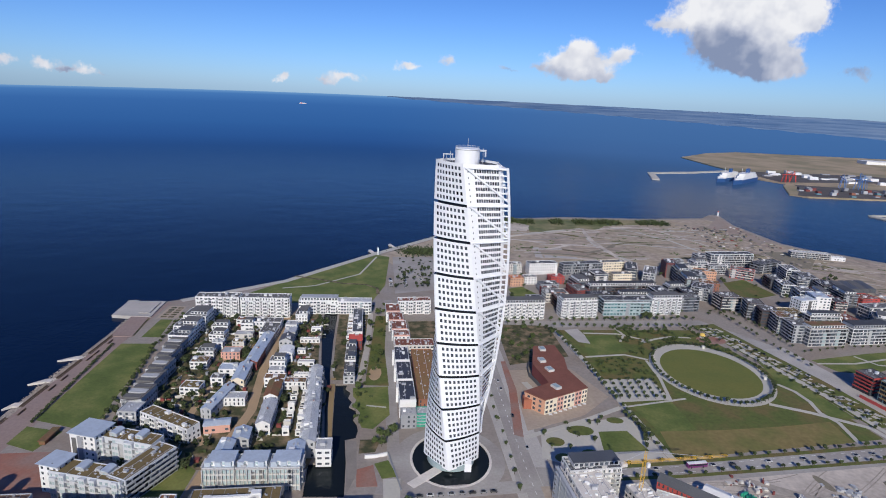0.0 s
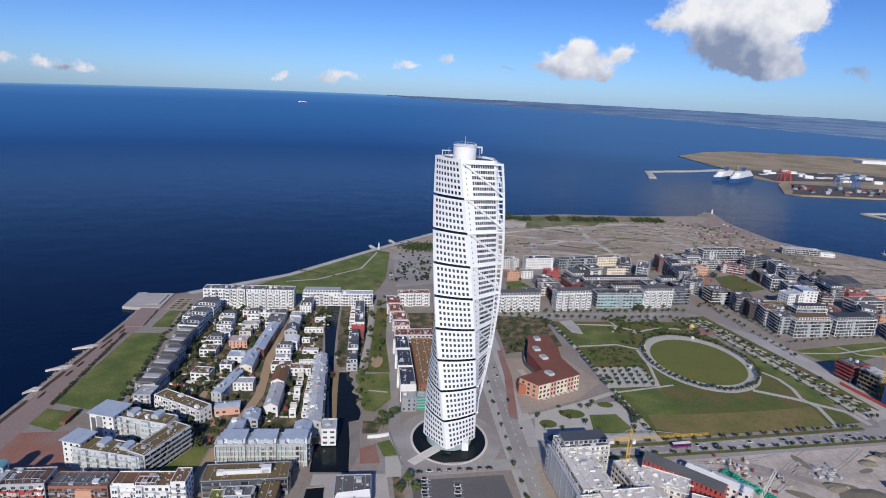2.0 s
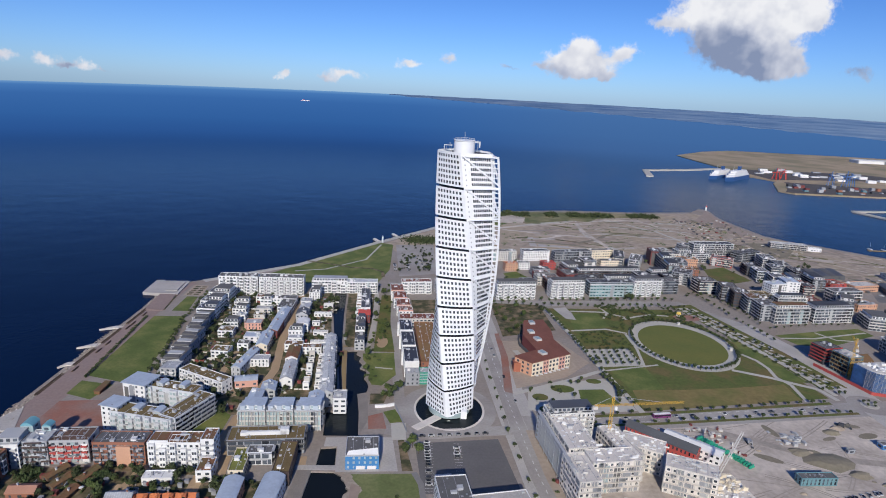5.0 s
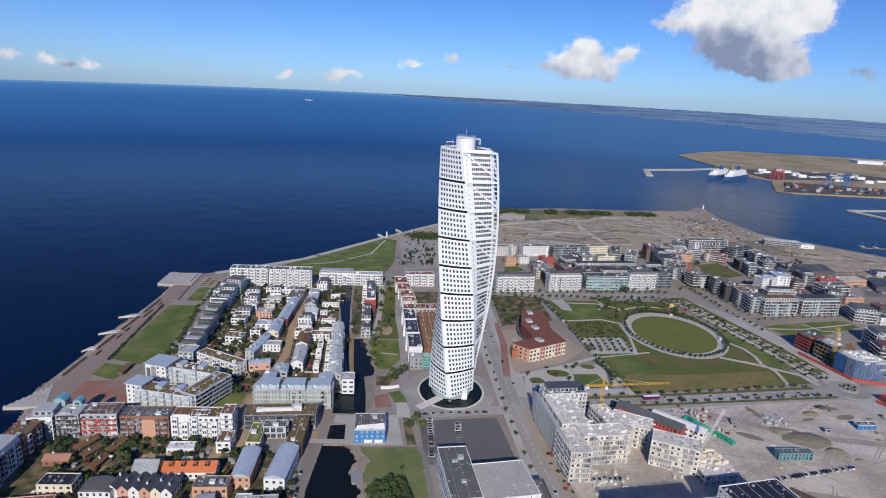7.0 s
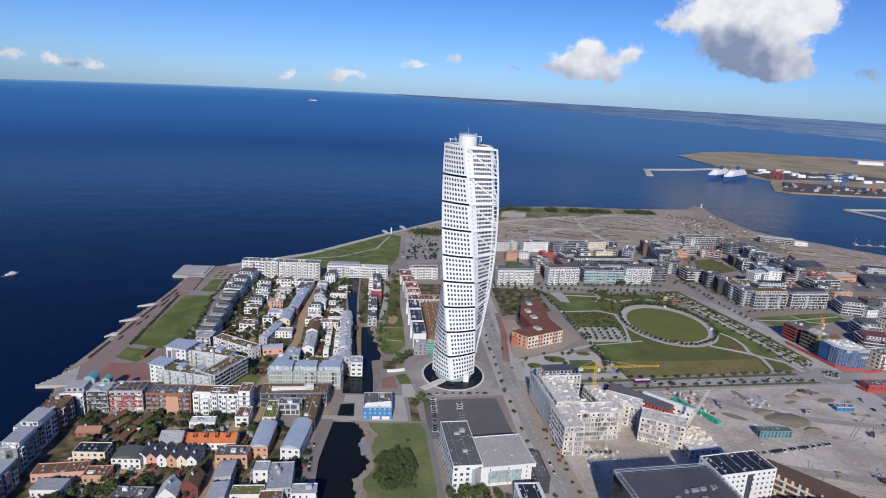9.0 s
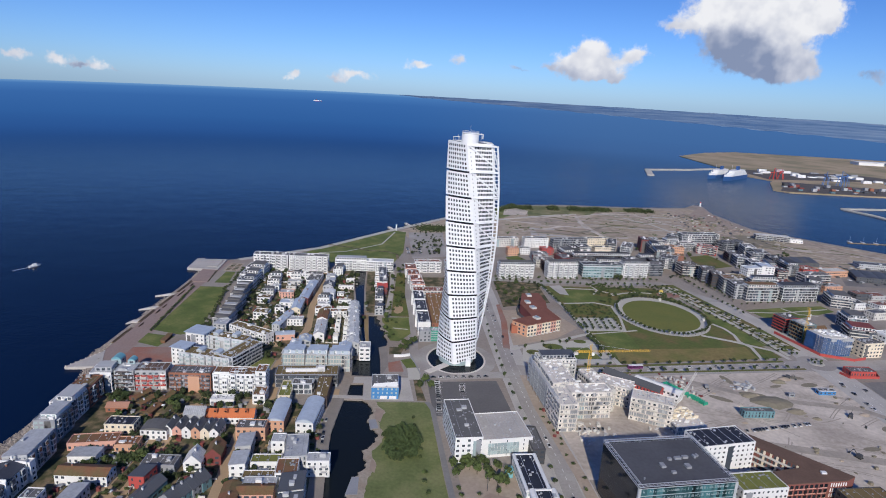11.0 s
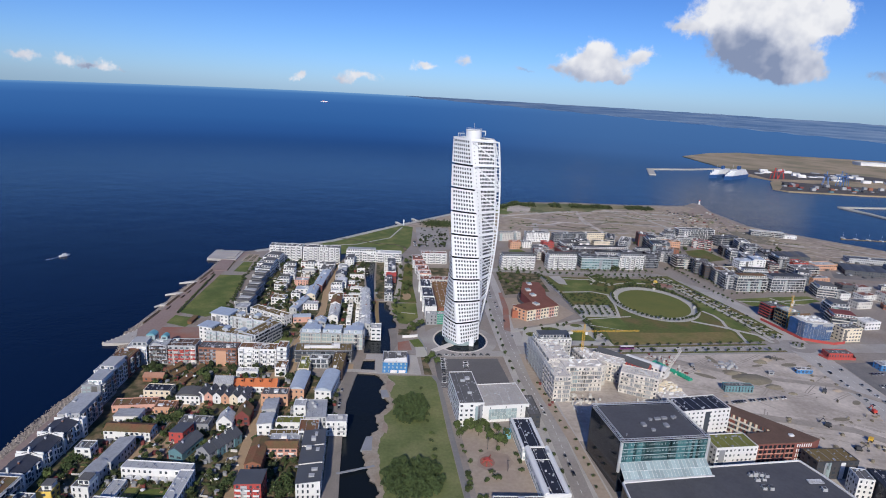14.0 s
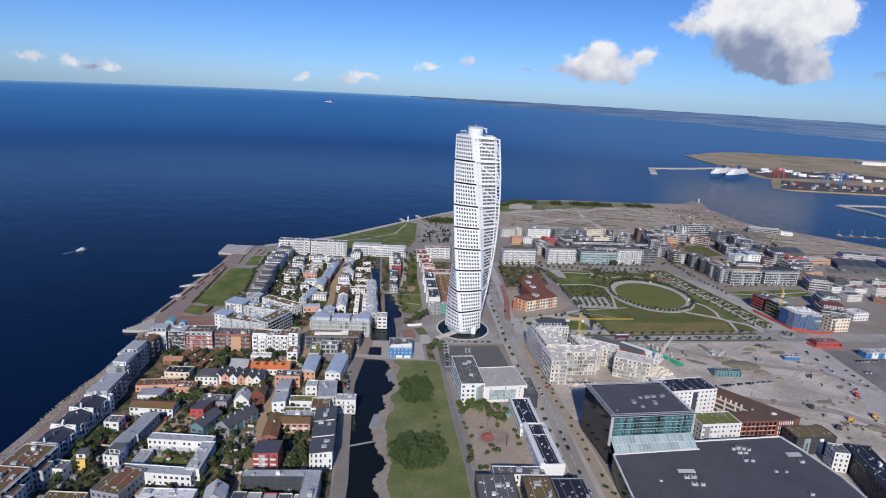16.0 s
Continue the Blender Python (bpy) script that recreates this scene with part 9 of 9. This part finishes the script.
patch("dirt_track", strip([(133, 917), (190, 945), (262, 981), (278, 975), (276, 952), (274, 905), (280, 849), (285, 805)], 7), 0.36, "dirt", "pale curving dirt track over the bare land", "path")
patch("dirt_track", strip([(278, 975), (346, 1022), (405, 1023), (435, 964), (473, 873)], 5), 0.35, "dirt", "pale curving dirt track over the bare land", "path")
patch("dark_yard", [(531, 875), (572, 881), (593, 838), (555, 790), (532, 803)], 0.31, "mound_earth", "dark earth yard beside the low harbour building", "ground")
POINT = ((470, 585, 900, 1060), (430, 600, 780, 900))
for k, (mt, lb) in enumerate((("rock", "heaps of rubble and stone on the harbour land"), ("mound_earth", "dark earth heaps on the harbour land"), ("offwhite", "pale stacks and cabins on the harbour land"), ("dark_red", "rust-red scrap on the harbour land"), ("dark", "dark stacks and scrap on the harbour land"))):
    solid("scrap_heaps", scrap(POINT, (46, 50, 16, 10, 36)[k], 60 + k, .6, (4.0, 4.0, 2.2, 1.8, 2.6)[k]), mt, lb, "heaps", "stuff")
solid("scrap_heaps", scrap(((560, 720, 600, 690),), 90, 75, .8, 3.2), "slate", "dark stacks and vehicles in the harbour yard", "stacks", "stuff")
solid("scrap_heaps", scrap(((560, 720, 600, 690),), 30, 76, .8, 2.4), "light_grey", "pale containers in the harbour yard", "stacks", "stuff")
solid("scrap_heaps", scrap(((300, 345, 120, 300), (210, 300, 140, 210)), 26, 71, .3, 1.2), "mound_earth", "small clods and heaps on the dusty site", "heaps", "stuff")
solid("scrap_heaps", scrap(((100, 128, 196, 222), (150, 190, 205, 250), (180, 210, 262, 300)), 40, 72, .3, 1.3), "offwhite", "pallets and stacks by the unfinished blocks", "pallets", "stuff")
solid("scrap_heaps", scrap(((82, 92, 200, 290), (180, 214, 262, 306)), 18, 73, .3, 1.0), "dark_red", "reddish stacks and barriers by the unfinished blocks", "pallets", "stuff")

solid("scrap_heaps", scrap(((243, 262, 282, 300),), 22, 79, .4, 1.6), "light_grey", "pale heap of broken slabs on the site", "heaps", "stuff")

# park things
D = thing("kiosk", "pale yellow domed park kiosk", "kiosk", pose(274, 522, 0))
dome = Shape()
for j in range(6):
    for i in range(16):
        def on(jj, ii):
            e, w = math.pi / 2 * jj / 6, 2 * math.pi * ii / 16
            return (2.6 * math.cos(e) * math.cos(w), 2.6 * math.cos(e) * math.sin(w), 2.2 + 2.6 * math.sin(e))
        dome.face(on(j, i), on(j, i + 1), on(j + 1, i + 1), on(j + 1, i))
part("dome", dome, "yellow", D)
part("drum", Shape().prism(ellipse(0, 0, 2.4, 2.4, 0, 16), -0.1, 2.3), "white", D)
patch("play_circle", ellipse(280, 516, 14, 9), 0.17, "red_paving", "reddish play area in the park", "pavement")
for x, y in ((206, 470), (287, 436), (236, 398), (263, 496)):
    solid("park_pavilion", Shape().box(x - 1.3, x + 1.3, y - .9, y + .9, 0, 2.4).box(x - 1.6, x + 1.6, y - 1.2, y + 1.2, 2.4, 2.6), "offwhite", "small pale pavilion on the ring path", "pavilion", "", "ring path pavilions")
PF = thing("play_frame", "large red climbing frame on a red play surface", "play frame", pose(33.5, 132, 0))
for i in range(6):
    a = 1.05 * i + 0.3
    part("arm", Shape().beam((3.6 * math.cos(a), 4.2 * math.sin(a), 0), (0.6 * math.cos(a), 0.7 * math.sin(a), 2.6), .3, 6), "red", PF)
part("platform", Shape().prism(ellipse(0, 0, 1.5, 1.7, 0, 8), 2.2, 2.6), "red", PF)
part("slide", Shape().beam((0.8, 0.5, 2.4), (2.6, 7.5, 0.3), .35, 4), "red", PF)
patch("play_surface", ellipse(33.6, 132.5, 4.6, 5.6, 0, 18), 0.14, "red_paving", "worn reddish safety surface under the climbing frame", "pavement")
for x, y, h in ((34.7, 145.4, 9), (45.2, 123.8, 8)):
    solid("mast", Shape().beam((x, y, 0), (x, y, h), .14, 6).beam((x - .9, y, h - .5), (x + .9, y, h - .5), .1), "dark", "tall slim dark mast in the play yard", "mast", "", "yard masts")
solid("footbridge", Shape().prism(strip([(-55, 114), (-34, 123)], 1.6), 0.2, 0.5), "grey", "narrow grey timber footbridge over the pond", "bridge", "")
solid("quay_bridge", Shape().prism([(-70, 247.3), (-45, 247.8), (-45, 243.4), (-70, 243)], -0.6, 0.25), "paving", "paved bridge between canal and pond", "bridge", "")

# lights at the water
L = thing("beacon", "white harbour beacon on the point", "beacon", pose(606, 1172, 0))
part("tower", Shape().beam((0, 0, 0), (0, 0, 8), 1.6, 10), "white", L)
part("lantern", Shape().beam((0, 0, 8), (0, 0, 10), 1.0, 10), "crane_red", L)
L = thing("beacon", "slim pale marker on the north shore", "beacon", pose(-56, 782, 0))
part("tower", Shape().beam((0, 0, 0), (0, 0, 9), 1.2, 10), "white", L)
part("lantern", Shape().beam((0, 0, 9), (0, 0, 10.5), 0.8, 10), "light_grey", L)


# ---- ships ----
def ship(x, y, L_, b, h, rot, hull, label, decks=3, name="ferry", z=-2.0):
    S = thing(name, label, "ship", pose(x, y, z, 0, 0, rot))
    out = [(-L_ / 2, -b / 2), (L_ * 0.3, -b / 2), (L_ / 2, 0), (L_ * 0.3, b / 2), (-L_ / 2, b / 2)]
    part("hull", Shape().prism(out, -0.5, h * 0.4), hull, S)
    for k in range(decks):
        f = 0.92 - 0.14 * k
        part("deck", Shape().prism([(px * f - L_ * 0.02 * k, py * (0.96 - .05 * k)) for px, py in out], h * (0.4 + 0.18 * k), h * (0.58 + 0.18 * k)), "white", S)
    part("funnel", Shape().box(-L_ * .2, -L_ * .1, -b * .12, b * .12, h * .9, h * 1.3), hull, S)
    part("mast", Shape().beam((L_ * .15, 0, h * .9), (L_ * .15, 0, h * 1.5), .4), "white", S)
    return S


ship(935, 1790, 150, 25, 28, 222, "ship_blue", "large white and blue ferry at the quay")
ship(975, 1765, 175, 27, 31, 224, "ship_blue", "larger white and blue ferry beside the other at the quay")
ship(-0.197 * 4230, 4230, 62, 11, 11, 4, "red", "small far-off white and red cargo ship at sea", 2, "cargo_ship", 108)
bt = thing("motor_boat", "small white motor boat with a foamy wake", "boat", pose(-454, 517, -2, 0, 0, 62))
part("hull", Shape().prism([(-6, -1.8), (3, -1.8), (7, 0), (3, 1.8), (-6, 1.8)], -0.3, 1.6), "white", bt)
part("cabin", Shape().prism([(-2, -1.2), (2, -1.2), (2.6, 0), (2, 1.2), (-2, 1.2)], 1.6, 3.2), "white", bt)
wk = Shape()
for i in range(11):
    wk.face((-6 - i * 1.6, -0.6 - i * 0.05, 0.06), (-6 - i * 1.6 - 1.1, -0.5 - i * 0.05, 0.06), (-6 - i * 1.6 - 1.1, 0.6 + i * 0.05, 0.06), (-6 - i * 1.6, 0.5 + i * 0.05, 0.06))
part("wake", wk, "foam", bt, "white foamy wake")


def port_crane(x, y, h, rot, material, label):
    C = thing("port_crane", label, "crane", pose(x, y, 1.5, 0, 0, rot))
    for px, py in ((-8, -8), (8, -8), (8, 8), (-8, 8)):
        part("leg", Shape().beam((px, py, 0), (px * .6, py * .6, h * .6), 1.0), material, C)
    part("boom", Shape().beam((-20, 0, h * .62), (35, 0, h * .7), 1.3), material, C)
    part("frame", Shape().beam((0, 0, h * .6), (0, 0, h), 1.1).beam((0, 0, h), (30, 0, h * .7), .6), material, C)


port_crane(1120, 1790, 36, 20, "crane_red", "red harbour crane on the quay")
port_crane(1150, 1800, 34, 50, "crane_red", "red harbour crane on the quay")
port_crane(1230, 1690, 44, 70, "crane_blue", "blue harbour crane on the quay")
port_crane(1270, 1680, 48, 20, "crane_blue", "blue harbour crane on the quay")
port_crane(1300, 1700, 40, 120, "crane_blue", "blue harbour crane on the quay")
for i in range(46):
    x, y = rnd.uniform(1010, 1450), rnd.uniform(1510, 1640)
    solid("container", Shape().box(x - 6, x + 6, y - 5, y + 5, 1.9, 1.9 + rnd.choice((3, 5, 8))), rnd.choice(("dark_red", "grey", "dark", "teal", "brick", "grey", "light_grey")), "stacked shipping containers in the yard", "container", "", "yard containers")
for i in range(26):
    x, y = rnd.uniform(1120, 1600), rnd.uniform(1800, 2060)
    solid("shed", Shape().box(x - 14, x + 14, y - 6, y + 6, 1.5, 1.5 + rnd.choice((4, 6, 9))), rnd.choice(("white", "light_grey", "grey", "white")), "pale harbour shed far across the water", "shed", "", "harbour sheds")
for i in range(3):
    solid("warehouse", Shape().box(1950 + i * 130, 2070 + i * 130, 2560, 2620, 1.5, 14).box(1948 + i * 130, 2072 + i * 130, 2558, 2622, 14, 16), "white", "long white warehouse far across the water", "warehouse", "", "far warehouses")
for i in range(10):
    x, y = 690 + i * 22, 840 - i * 3
    bb = thing("sailing_boat", "small moored boat at the harbour pontoon", "boat", pose(x + 60, y + 40, -2, 0, 0, 95 + rnd.uniform(-8, 8)), "moored boats")
    part("hull", Shape().prism([(-5, -1.6), (2, -1.6), (6, 0), (2, 1.6), (-5, 1.6)], -0.2, 1.3), "white", bb)
    part("mast", Shape().beam((0, 0, 1.3), (0, 0, 11), .12), "steel", bb)
solid("pontoon", Shape().box(740, 980, 868, 872, -2.2, -1.4), "timber", "long floating pontoon in the harbour", "pontoon", "")
for ob in (*KINDS, CAR):
    for o in (*ob.children_recursive, ob):
        bpy.data.objects.remove(o)
